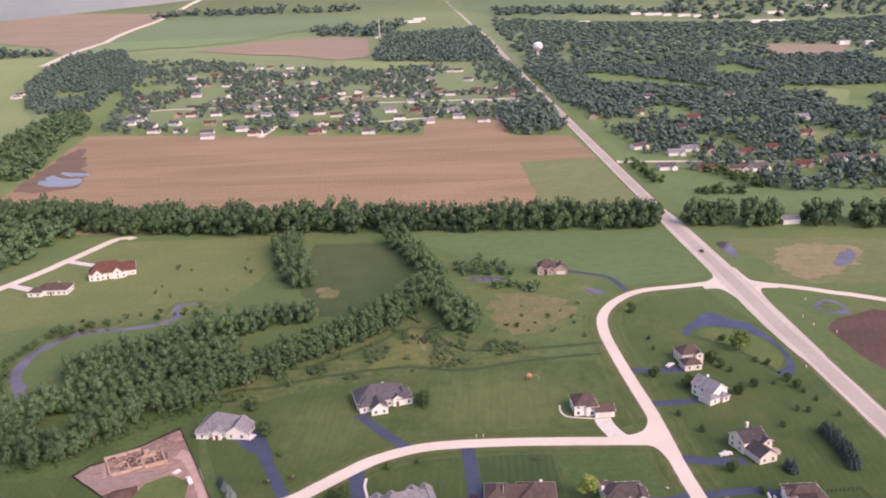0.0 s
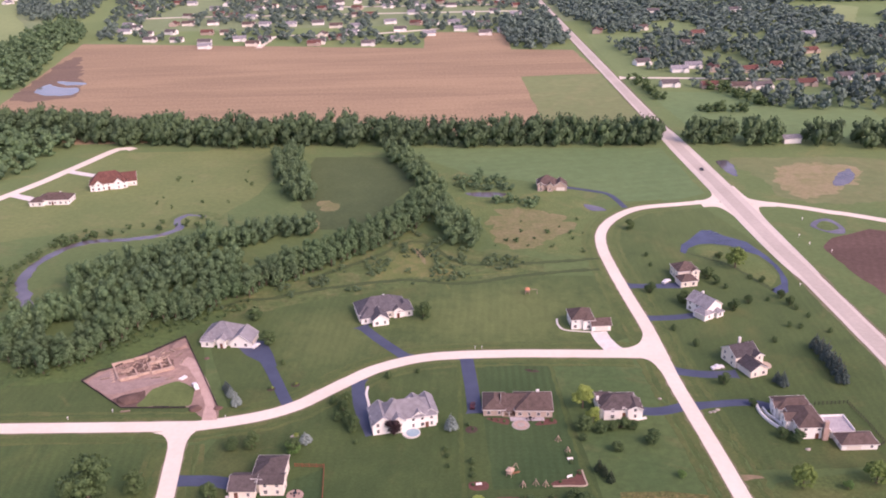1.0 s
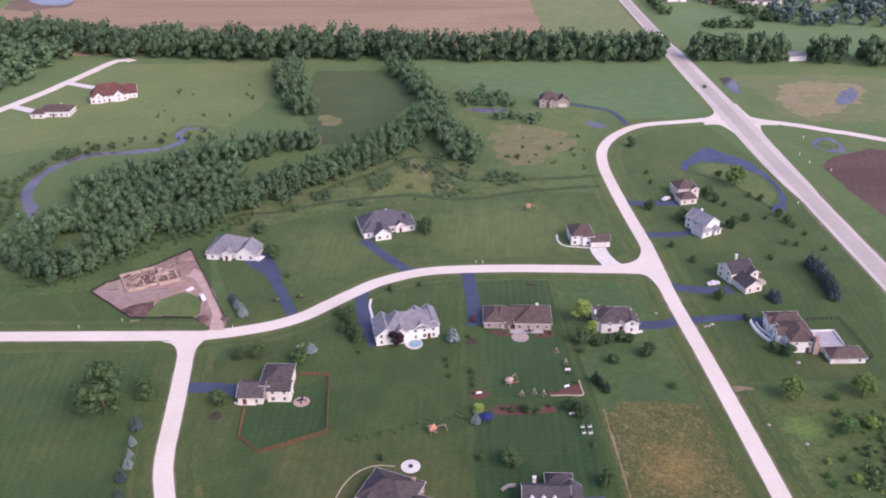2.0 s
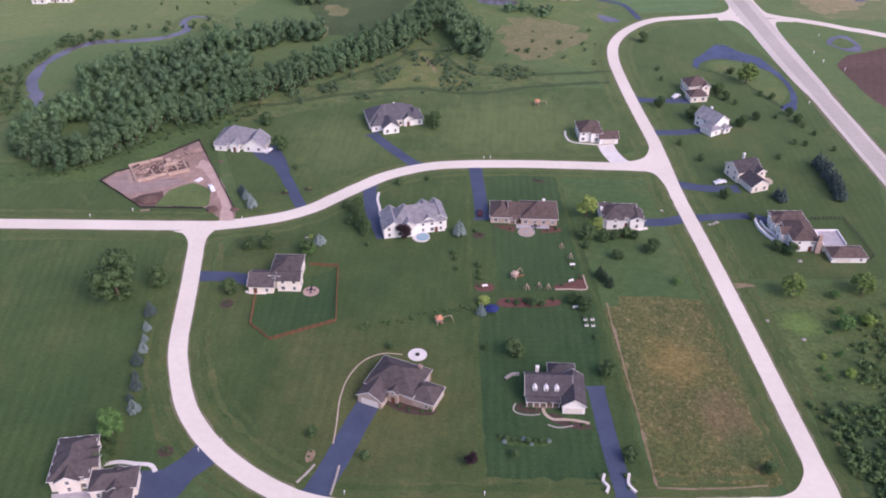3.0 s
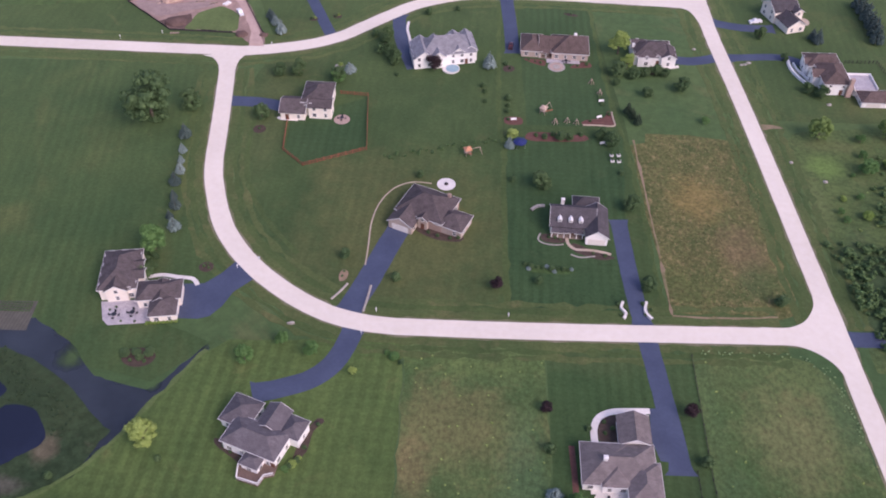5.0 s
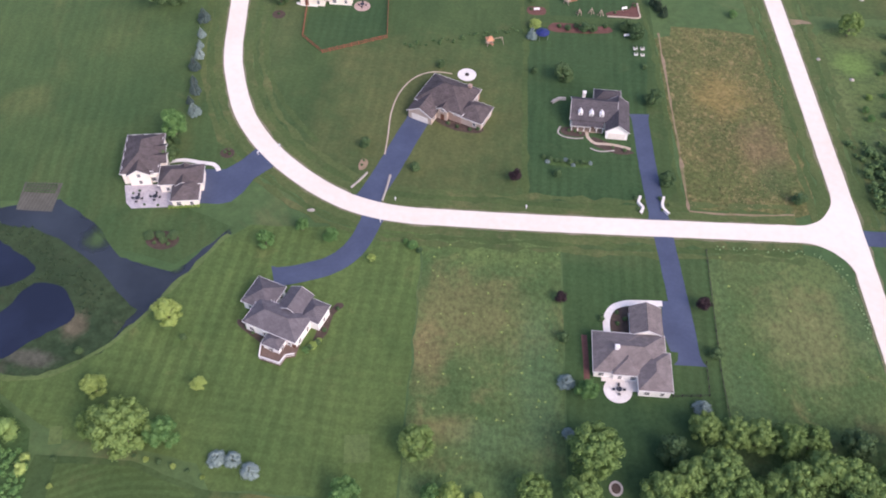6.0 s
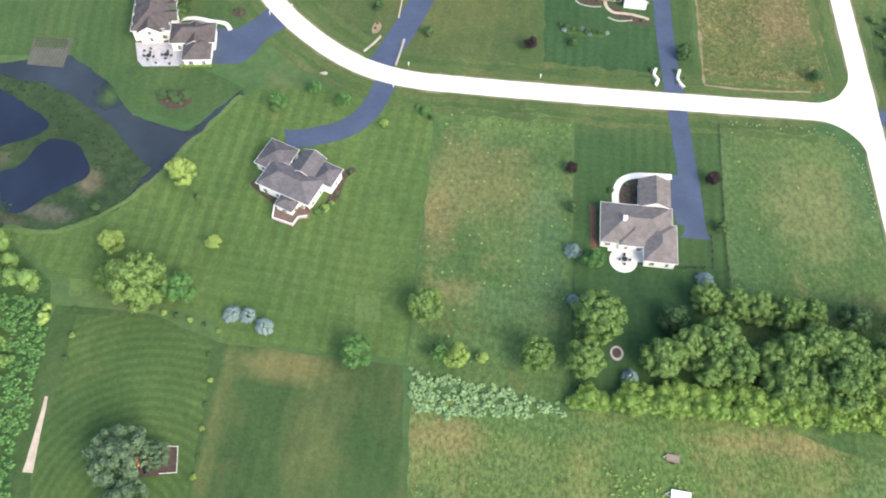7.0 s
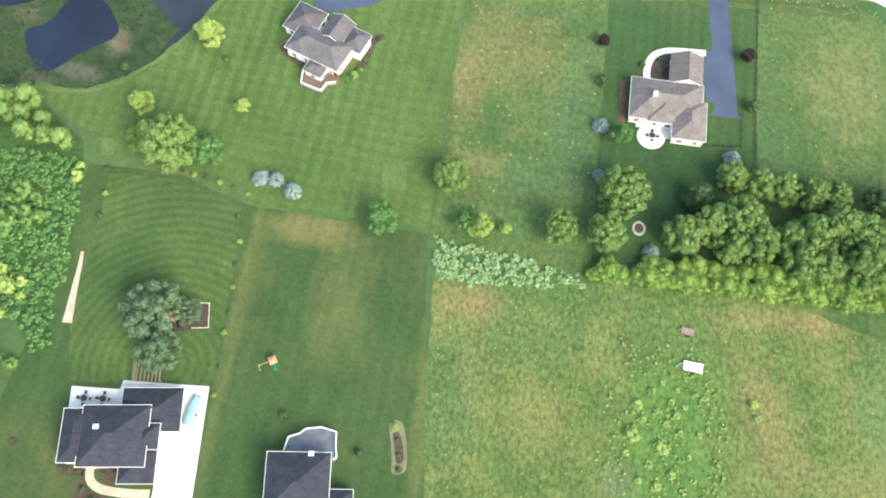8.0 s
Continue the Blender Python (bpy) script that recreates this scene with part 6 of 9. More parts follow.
STRIPS = (
    ([(-196, 357), (-183, 341), (-170, 340), (-163, 347), (-158, 360), (-150, 375), (-138, 385), (-124, 387), (-115, 403), (-99.5, 413), (-71, 441), (-45, 466), (-23, 500), (-9, 532)], 20, "stand of trees along the stream"),
    ([(-198.5, 362), (-194.5, 381), (-181, 387), (-168, 394), (-158, 405), (-147, 417), (-134, 427), (-120, 440)], 20, "stand of trees along the stream"),
    ([(-190, 418), (-179, 428.5), (-166, 441), (-151, 449), (-137, 467), (-117, 474.5), (-83, 489)], 16, "stand of trees beside the marsh"),
)
for line, width, group in STRIPS[:1]:
    xs, ys = [p[0] for p in line], [p[1] for p in line]
    for i, (x, y) in enumerate(scattered((min(xs) - 20, min(ys) - 20, max(xs) + 20, max(ys) + 20), 4.7, len(xs), near_line(line, width))):
        plant(("wood:1", "wood:2", "wood:3")[i % 3], x, y, 2.3 + 1.7 * ((i * 0.618) % 1), 1.25 + 0.35 * ((i * 0.37) % 1), group=group)


def copse(name, spots, leaf_mat, label, lobes=4, leaves=26, leaf=0.26, tall=1.0, seed=1, trunks=True):
    """Many trees or bushes (x, y, crown radius) as one uncounted mass."""
    q = np.random.default_rng(seed)
    shapes = []
    for k in range(5):
        ls = lobes_round(lobes, seed * 10 + k, 0.4, 1.7, 0.48, (0.42, 0.60))[1 if lobes > 3 else 0:]
        v, f = crown_shape(ls, leaves, leaf, seed * 10 + k, BALL1)
        f4 = [tuple(p) for p in f]
        if trunks:
            n = len(v)
            v = np.concatenate([v, np.array([(0.08, 0, -0.1), (-0.04, 0.07, -0.1), (-0.04, -0.07, -0.1), (0, 0, 1.3)])])
            f4 += [(n, n + 1, n + 3), (n + 1, n + 2, n + 3), (n + 2, n, n + 3)]
        shapes.append((v, f4))
    vs, fs, n = [], [], 0
    for i, (x, y, r) in enumerate(spots):
        v, f = shapes[i % 5]
        a = q.uniform(0, 6.28)
        c, s = math.cos(a), math.sin(a)
        w = v @ np.array([[c, s, 0], [-s, c, 0], [0, 0, 1]]) * np.array([r, r, r * tall * q.uniform(0.85, 1.2)]) + (x, y, rise_at(y))
        vs.append(w)
        fs += [tuple(k + n for k in p) for p in f]
        n += len(v)
    ob = solid(name, np.concatenate(vs).tolist(), fs, leaf_mat, smooth=True)
    return tagged(ob, label, "trees" if tall > 0.7 else "weeds", "", "stuff")


def sized(spots, lo, hi):
    return [(x, y, lo + (hi - lo) * ((i * 0.618) % 1)) for i, (x, y) in enumerate(spots)]


def within(pts):
    """A test for lying inside a polygon."""
    def test(x, y):
        odd = False
        for (xa, ya), (xb, yb) in zip(pts, pts[1:] + pts[:1]):
            if (ya > y) != (yb > y) and x < (xb - xa) * (y - ya) / (yb - ya) + xa:
                odd = not odd
        return odd
    return test


def area(pts, gap, seed, keep=1.0):
    q = random.Random(seed + 1)
    xs, ys = [p[0] for p in pts], [p[1] for p in pts]
    return [p for p in scattered((min(xs), min(ys), max(xs), max(ys)), gap, seed, within(pts)) if q.random() < keep]


spur = [near_line([(-9, 532), (4, 491), (12, 463)], 18), near_line([(-119, 640), (-106, 588), (-93, 550)], 20), near_line([(-35, 640), (-20, 594), (-7, 552)], 15)]
strips = [near_line(line, width) for line, width, _ in STRIPS[1:]]
copse("stream_trees", sized(scattered((-220, 340, -60, 510), 4.9, 73, lambda x, y: any(w(x, y) for w in strips)), 2.4, 4.0), LEAF_WOOD, "dense stands of tall green trees by the stream", 11, 320, 0.11, 1.6, 73)
copse("marsh_trees", sized(scattered((-140, 440, 40, 665), 5.2, 71, lambda x, y: any(w(x, y) for w in spur)), 2.6, 4.0), LEAF_WOOD, "stands of green trees round the marsh", 8, 240, 0.14, 1.8, 71)
belt = near_line([(-430, 760), (-330, 735), (-260, 708), (-150, 692), (-60, 684), (-50, 682)], 32)
belt_2 = near_line([(-36, 676), (30, 668), (100, 664), (160, 660)], 20)
copse("shelter_belt", sized(scattered((-440, 640, 175, 790), 7.0, 3, lambda x, y: belt(x, y) or belt_2(x, y)), 4.6, 6.8), LEAF_BELT, "dense belt of tall green trees along the field", 9, 180, 0.15, 1.55, 2)


# ---- hedges, woods and weeds ----
def clearings(spots, scale, level, seed):
    """Leaves glades in a wood."""
    return [p for p in spots if noise.noise(Vector((p[0] * scale, p[1] * scale * 0.6, seed))) > level]


plants(["hedge:1", "hedge:2"], [(x, 53.2 + 0.9 * math.sin(x) + 0.012 * (x - 15), 2.7 + 0.7 * math.sin(x * 2.7)) for x in np.arange(16, 100, 3.1)], 0.8, group="hedge along the rough pasture")
plants(["hedge:1", "hedge:2"], [(x + 1.2, 57.0 + 0.9 * math.cos(x * 1.3), 2.6 + 0.6 * math.sin(x * 1.7)) for x in np.arange(28, 100, 3.6)], 0.95, group="hedge along the rough pasture")
plants(["shrub:1", "lime:2"], [(-87.2, 67, 0.7), (-84, 66, 0.8), (-81, 65.8, 0.8), (-77.4, 64.8, 0.75), (-73.7, 64, 0.7), (-70, 62.6, 0.6), (-71, 56.4, 0.7), (-69.2, 50, 0.7), (-69, 44, 0.7), (-68.5, 38.3, 0.7), (-68, 32, 0.6), (-67.9, 27.2, 0.8), (-67.4, 19.2, 0.6), (-67, 12.7, 0.6), (-105.6, 64.8, 0.9), (-104.3, 58, 0.8), (-104, 52, 1.0)], 0.8, "small clipped shrub in a row at the lawn's edge", "row of small shrubs")
THICKET = [(-152, 20), (-121, 25), (-116, 24), (-111, 17), (-106, 18), (-108.6, 28.5), (-108, 35), (-109.5, 46), (-110, 58), (-113, 67), (-152, 68)]
patch("thicket_ground", [(-170, 18)] + THICKET[1:-1] + [(-114, 72), (-128, 82), (-170, 84)], BRUSH, 0.06, "lush green undergrowth of the thicket", "ground", wob=0.8, step=2)
copse("west_thicket", sized(area(THICKET, 1.5, 4, 0.85), 0.7, 1.4), LEAF_BRIGHT, "dense bright green thicket beside the lawn", 5, 60, 0.13, 0.5, 4)
copse("thicket_lime_bushes", sized(area([(-128, 24), (-119, 24), (-115.5, 28), (-118, 36), (-128, 37)], 3.0, 54, 0.75) + area([(-113, 58), (-109, 60), (-113, 66)], 3, 55), 1.2, 2.2), LEAF_LIME, "yellow-green bushes in the thicket", 10, 260, 0.10, 0.8, 54)
copse("thicket_trees", sized(area([(-152, 67), (-125, 67.5), (-117, 68.5), (-114, 71), (-119, 76), (-129, 80.5), (-152, 82)], 4.4, 56, 0.9), 2.2, 3.4), LEAF, "yellow-green trees at the thicket's edge", 18, 700, 0.075, 1.0, 56)
copse("thicket_dark", sized(area([(-152, 0), (-114, 1), (-112, 14), (-152, 18)], 3.4, 57, 0.6) + area([(-152, 46), (-124, 44.5), (-116.5, 46.5), (-120, 58), (-129, 57), (-152, 58)], 3.0, 58, 0.8), 1.4, 2.4), LEAF, "olive-green bushes in the thicket", 10, 260, 0.10, 0.9, 57)
copse("east_brush", sized(clearings(area([(109, 100), (109, 182), (124, 196), (128, 225), (134, 232), (172, 240), (172, 100)], 2.8, 6, 0.8), 0.07, -0.02, 11) + area([(175, 100), (175, 255), (215, 260), (230, 100)], 4.2, 61, 0.7), 0.6, 1.9), LEAF_BRUSH, "scattered green bushes and tall weeds", 5, 40, 0.24, 0.8, 6)
plants(["maple:1", "maple:2", "hedge:1"], [(128.4, 221.4, 3.2), (131, 238.4, 1.9), (137.2, 224.1, 2.8), (129.2, 229.5, 1.6), (123, 219.1, 0.9), (116.3, 206.8, 1.2), (113.7, 200.3, 1.2), (122.1, 207.7, 1.3), (121.7, 198.1, 2.0), (114.4, 196.2, 1.3)], 0.85, "green bush standing in the rough grass")
copse("brush_dark", sized(area([(104.5, 186), (108, 150), (113, 136), (150, 130), (165, 172), (124, 186)], 2.5, 62, 0.75) + area([(140, 180), (170, 180), (175, 225), (150, 230)], 5.0, 63, 0.5), 0.7, 1.9), LEAF_BRUSH, "dark blue-green bushes in the brush", 7, 90, 0.16, 0.8, 62)

copse("brush_weeds", sized(area([(112, 150), (112, 225), (150, 230), (160, 150)], 5.5, 60, 0.2), 0.4, 0.9), WEED, "pale lime weed clumps in the brush", 4, 24, 0.3, 0.4, 60, False)
copse("east_saplings", sized(area([(150, 120), (150, 240), (240, 260), (250, 110)], 12.0, 9, 0.6), 2.0, 4.0), LEAF, "young green trees in the brush", 6, 110, 0.17, 1.0, 9)
copse("pale_weed_strip", sized(area([(-23.5, 58), (14, 52.5), (14, 49.5), (-13, 46.5), (-22, 46.5)], 1.25, 7, 0.72), 0.7, 1.4), PALE_WEED, "pale silvery-green tall weeds", 5, 40, 0.2, 0.3, 7, False)
copse("meadow_weeds", sized(area([(-23, 138), (14, 138), (14, 60), (-23, 60)], 2.4, 8, 0.1), 0.2, 0.45), WEED, "scattered weeds in the meadow", 3, 10, 0.35, 0.5, 8, False)
copse("meadow_weeds_east", sized(area([(57, 139), (90, 138), (97, 128), (98, 60), (55, 60)], 2.4, 11, 0.08), 0.2, 0.45), WEED, "scattered weeds in the meadow", 3, 10, 0.35, 0.5, 11, False)
copse("weed_clumps", [(26.9, 16.2, 2.2), (33.2, 13.9, 2.1), (36.4, 21.5, 1.2), (27.5, 22.8, 1.7), (30.6, 26.5, 1.2), (32.1, 22.3, 1.0), (42.7, 26.3, 1.0), (44.1, 22.6, 0.8), (35.2, 24.6, 1.0), (38.3, 23.8, 1.0), (41.6, 17.8, 0.9), (37.3, 17.8, 0.9), (34.1, 19.3, 1.0), (29, 19.9, 1.1), (25.5, 11.9, 1.1), (30.5, 10.1, 1.2), (35.5, 8.3, 1.3), (39.3, 12.6, 0.9), (32.6, 5.5, 1.3), (40.5, 7.8, 1.0), (28.3, 6.2, 1.1), (43.5, 19.3, 0.8), (53.8, 26.2, 1.4), (54.6, 23.2, 1.1), (36.4, 27.4, 0.9), (33.1, 28.8, 0.9)], WEED, "rounded lime-green weed clumps in the pasture", 8, 170, 0.12, 0.3, 52, False)
copse("pasture_weeds", sized(clearings(area([(22, 40), (44, 38), (48, 20), (46, -8), (26, -10), (18, 12)], 1.2, 12, 0.7), 0.16, -0.05, 9), 0.2, 0.6), WEED, "bright yellow-green weed clumps in the pasture", 3, 12, 0.34, 0.45, 12, False)
copse("pasture_tufts", sized(area([(-21, 48), (105, 48), (105, -40), (-16, -40)], 2.0, 13, 0.3), 0.1, 0.26), WEED, "scattered tufts in the rough pasture", 3, 8, 0.38, 0.5, 13, False)
in_pond = [within([(-139, 100), (-127, 89.5), (-118, 95.5), (-111.5, 103), (-116, 112.5), (-125, 116.5), (-138, 106)]), within([(-152, 132), (-134, 125), (-127, 119), (-136, 111), (-154, 107)])]
copse("reeds", sized([p for p in area([(-150, 136), (-135, 134), (-124, 125.5), (-108, 113), (-109, 106), (-131, 86), (-160, 80), (-165, 136)], 1.45, 14, 0.75) if not any(w(*p) for w in in_pond)], 0.3, 0.6), LEAF_REED, "dark reeds and sedge round the ponds", 3, 9, 0.36, 0.6, 14, False)
copse("road_weeds", sized(area([(57, 141.6), (83, 141.6), (89, 140), (93, 136), (95.2, 130), (96, 110), (94, 110), (93, 129), (90.6, 134.5), (87, 138), (82, 139.6), (57, 139.8)], 1.1, 15, 0.45), 0.2, 0.45), PALE_WEED, "pale roadside weeds", 3, 8, 0.35, 0.5, 15, False)
copse("dry_lot_weeds", sized(clearings(area([(51, 236), (89.5, 235), (89, 157), (53, 155)], 1.5, 16, 0.6), 0.06, -0.05, 21), 0.16, 0.42), STRAW_GREEN, "weed clumps in the dry lot", 3, 8, 0.35, 0.5, 16, False)
copse("straw_clumps", sized(clearings(area([(50.5, 233), (56, 238.6), (72, 238.6), (89.5, 231), (89, 157), (53, 155)], 1.2, 68, 0.75), 0.05, -0.02, 24), 0.1, 0.3), STRAW, "dry straw-coloured grass clumps in the lot", 3, 8, 0.36, 0.45, 68, False)
copse("bank_bushes", sized(clearings(area([(-62, 428), (-45, 452), (-20, 484), (18, 448), (50, 437), (46, 422), (-5, 412), (-90, 394), (-122, 382), (-100, 404)], 2.9, 17, 0.8), 0.09, 0.06, 4), 0.6, 2.0), LEAF_BELT, "low bushes on the brushy bank", 5, 40, 0.24, 0.75, 17)
copse("scrub_bushes", sized(area([(5, 585), (35, 590), (50, 560), (42, 552), (8, 556)], 6.0, 18, 0.8) + area([(28, 540), (58, 536), (62, 520), (34, 522)], 5.0, 19, 0.9), 1.8, 3.6), LEAF_WOOD, "low green bushes in the scrub", 5, 60, 0.22, 0.85, 18)
copse("scrub_scatter", sized(area([(20, 520), (82, 505), (82, 445), (25, 455)], 11.0, 20, 0.45), 0.8, 2.2), LEAF_DARK, "scattered bushes in the tawny grass", 4, 30, 0.26, 0.75, 20)
copse("young_orchard", sized(area([(-195, 620), (-130, 610), (-125, 530), (-190, 525)], 11.0, 21, 0.25), 0.9, 1.8), LEAF_DARK, "young dark trees on the mown ground", 4, 30, 0.26, 1.1, 21)
copse("stream_brush", sized(area([(-262, 436), (-235, 446), (-230, 434), (-229, 418), (-221, 402), (-222, 384), (-262, 382)], 4.2, 64, 0.8) + area([(-238, 450), (-236, 462), (-227, 483), (-214, 494), (-202, 496), (-203, 488), (-216, 483), (-226, 468), (-231, 452)], 4.0, 65, 0.8), 1.2, 2.6), LEAF_DARK, "dense bushes along the stream", 6, 60, 0.2, 0.75, 64)
copse("stream_bushes", sized(area([(-245, 455), (-225, 475), (-195, 492), (-150, 500), (-140, 520), (-180, 515), (-235, 490)], 7.0, 22, 0.6) + area([(-262, 380), (-232, 380), (-236, 440), (-262, 440)], 7.0, 23, 0.8), 1.2, 3.0), LEAF_DARK, "bushes along the stream", 4, 40, 0.25, 0.75, 22)
copse("south_bank_thicket", sized(area([(-200, 324), (-166, 327), (-152, 344), (-134, 362), (-114, 374), (-95, 388), (-100, 398), (-130, 380), (-157, 356), (-190, 336)], 3.4, 24, 0.7), 0.7, 1.7), LEAF_DARK, "low green thicket at the wood's edge", 5, 50, 0.24, 0.8, 24)
copse("highway_trees", sized(area([(187, 650), (220, 645), (224, 668), (190, 672)], 7, 25) + area([(228, 640), (254, 636), (258, 660), (232, 664)], 7, 26) + area([(274, 634), (296, 631), (300, 655), (278, 660)], 7, 27) + area([(308, 628), (350, 622), (350, 650), (312, 655)], 8, 28), 4.5, 6.5), LEAF_BELT, "dark trees beside the highway", 9, 150, 0.16, 1.5, 25)
copse("paddock_hedge", sized(area([(224, 760), (262, 752), (262, 744), (224, 750)], 6, 29) + area([(262, 860), (292, 770), (282, 764), (250, 850)], 8, 30) + area([(187, 905), (196, 900), (206, 800), (196, 800)], 8, 31), 3.0, 5.0), LEAF_DARK, "hedge trees along the paddock", 6, 70, 0.2, 1.0, 29)


patch("woods_floor", [(215, 1900), (225, 1350), (260, 1230), (340, 1120), (470, 1075), (720, 1000), (920, 1890)], BRUSH, 0.03, "dark weedy floor of the woods", "ground", wob=14, smooth=True, step=20)
EAST_HOUSES = ((223, 857, 5), (259, 845, 0), (307, 838, 10), (351, 934, 0), (270, 1206, 0), (208, 1189, 80), (220, 968, 20), (269, 943, 0), (420, 1010, 15), (500, 960, 0), (300, 1080, -10), (250, 925, 0), (285, 925, 90), (320, 915, 10), (352, 845, 0), (382, 846, -8), (480, 880, 12), (240, 1035, 5), (322, 1361, 0), (441, 1352, 10), (330, 1150, 10), (460, 1120, 0), (540, 1080, 0), (425, 860, 5), (470, 820, 0), (286, 838, 0), (400, 870, 0))
GLADES = [within(p) for p in ([(583, 1427), (640, 1400), (590, 1163), (538, 1150), (562, 1287)], [(365, 1156), (420, 1142), (398, 1080), (351, 1091)], [(388, 955), (425, 1040), (470, 1030), (448, 976), (414, 938)], [(212, 1172), (277, 1180), (274, 1100), (215, 1094)], [(195, 857), (285, 820), (280, 745), (182, 768)], [(400, 2120), (560, 2050), (540, 2010), (400, 2060)])]


def outside_glades(spots):
    """Keeps the trees off the glades and out of the house fronts."""
    return [p for p in spots if not any(w(*p) for w in GLADES) and not any((p[0] - x) ** 2 + ((p[1] - y + 8) * 0.8) ** 2 < 190 for x, y, _ in EAST_HOUSES)]


copse("east_woods", sized(outside_glades(clearings(area([(184, 1900), (186, 1330), (240, 1200), (330, 1090), (470, 1060), (700, 980), (900, 1900)], 14.3, 32, 0.95), 0.008, -0.28, 3)), 5.0, 9.6), LEAF_HAZED, "wide dark woods beyond the highway", 5, 12, 0.36, 0.58, 32)
copse("east_suburb_trees", sized(outside_glades(clearings(area([(205, 770), (360, 740), (640, 740), (720, 1100), (330, 1100), (205, 1330), (215, 900)], 12.0, 59, 0.8), 0.016, -0.16, 7)), 3.5, 7.0), LEAF_HAZED, "green trees among the houses beyond the highway", 6, 24, 0.3, 1.1, 59)
copse("far_woods", sized(area([(200, 1900), (740, 1900), (740, 1960), (800, 2260), (980, 2130), (860, 1890), (1500, 1900), (2300, 3300), (1100, 3000), (230, 3700)], 36.0, 33, 0.9), 11.0, 17.0), LEAF_HAZED, "far dark woods", 3, 8, 0.35, 0.4, 33)
copse("middle_woods", sized(area([(-150, 2160), (60, 2080), (150, 2000), (150, 3300), (-170, 3150)], 21.0, 34, 0.9), 8.0, 12.0), LEAF_HAZED, "far dark wood behind the houses", 4, 14, 0.33, 0.85, 34)
copse("highway_clump", sized(area([(86, 1090), (88, 1300), (140, 1340), (163, 1310), (164, 1120), (120, 1075)], 11.0, 66, 0.85) + area([(150, 1340), (162, 1330), (160, 2000), (146, 2000)], 12.0, 67, 0.8), 5.0, 8.0), LEAF_HAZED, "dark trees crowding the highway", 6, 30, 0.28, 0.9, 66)
copse("suburb_trees", sized(clearings(area([(-470, 1225), (-20, 1120), (-22, 1245), (95, 1222), (150, 1085), (160, 2000), (-250, 2000), (-700, 2450), (-800, 2400), (-700, 1950), (-560, 1600)], 16.5, 35, 0.72), 0.011, -0.13, 5), 3.8, 6.8), LEAF_HAZED, "many green trees among the far houses", 5, 10, 0.4, 0.85, 35)
copse("west_woods", sized([p for p in area([(-672, 1462), (-884, 1947), (-970, 2288), (-1080, 2690), (-982, 2869), (-631, 1976), (-640, 1833), (-555, 1440)], 17.0, 36, 0.85) if not within([(-751, 1764), (-678, 1740), (-628, 1607), (-691, 1626)])(*p)], 6.0, 10.0), LEAF_HAZED, "dark wood beside the far pasture", 4, 18, 0.3, 0.95, 36)
copse("west_belt", sized(area([(-470, 905), (-560, 900), (-590, 1020), (-564, 1136), (-586, 1285), (-590, 1425), (-525, 1345), (-490, 1244), (-490, 1180), (-455, 1012), (-440, 930)], 12.0, 37, 0.85) + area([(-470, 860), (-300, 700), (-310, 600), (-470, 640)], 11.0, 38, 0.8), 5.0, 8.0), LEAF_WOOD, "dense green trees west of the field", 6, 60, 0.22, 1.0, 37)
copse("horizon_trees", sized(area([(-1350, 2700), (-1150, 2780), (-1400, 3000), (-1800, 3200), (-2000, 2800)], 45, 39, 0.8) + area([(-1280, 4180), (-300, 4150), (-300, 4280), (-1280, 4350)], 40, 40, 0.7) + area([(-390, 3250), (-180, 3100), (-100, 3700), (-500, 3500)], 38, 41, 0.6) + area([(260, 3800), (1000, 3600), (1000, 3800), (260, 4050)], 40, 42, 0.8) + area([(1000, 3300), (2600, 3300), (2800, 4300), (1000, 4300)], 60, 43, 0.6), 14.0, 24.0), LEAF_HAZED, "lines of trees near the horizon", 4, 8, 0.4, 0.6, 39)


# ---- far houses ----
def far_house(x, y, rz, size, wall, roof, label):
    w, d = size
    return house(label, x, y, rz, [(0, 0, w, d, 4.0, "gx"), (w * 0.32, -d * 0.35, w * 0.36, d * 0.8, 3.6, "gy")], wall, roof, rise=0.6, glazed=False)


FAR = [far_house(-300, 1150, 5, (18, 11), WHITE, ROOF_PALE, "far white house among trees"), far_house(-240, 1160, -8, (19, 11), CREAM, ROOF_BROWN, "far cream house among trees"), far_house(-90, 1140, 0, (18, 11), WHITE, ROOF_GREY, "far white house with a grey roof"), far_house(-160, 1150, 0, (18, 11), TAN, ROOF_RED, "far tan house with a reddish roof")]
pick = random.Random(8)
for row, (y0, x0, x1) in enumerate(((1160, -380, -40), (1225, -440, 130), (1300, -470, 130), (1400, -500, 130), (1490, -520, 140), (1560, -540, 140), (1700, -480, 120), (1880, -520, 60), (2050, -600, -300))):
    for x in np.arange(x0, x1, 36):
        if pick.random() < 0.75:
            far = copy_thing(FAR[pick.choice((0, 0, 1, 2, 2, 3))], pose(x + pick.uniform(-12, 12), y0 + pick.uniform(-22, 22) - 0.12 * x, 0, 0, 0, pick.choice((0, 0, 90, 180, 12, -20))))
            tagged(far, group="far suburb")
for x, y, rz in EAST_HOUSES:
    tagged(copy_thing(FAR[pick.choice((0, 1, 2, 3))], pose(x, y, 0, 0, 0, rz)), group="houses beyond the highway")
tagged(copy_thing(FAR[0], pose(-792, 1690, 0, 0, 0, 70)), group="far suburb")
tagged(copy_thing(FAR[2], pose(-806, 1735, 0, 0, 0, 60)), group="far suburb")
house("far white barn with a grey metal roof", 265, 652, 4, [(0, 0, 14, 10, 4.2, "gx")], WHITE, ROOF_PALE, rise=0.4, name="barn", glazed=False)
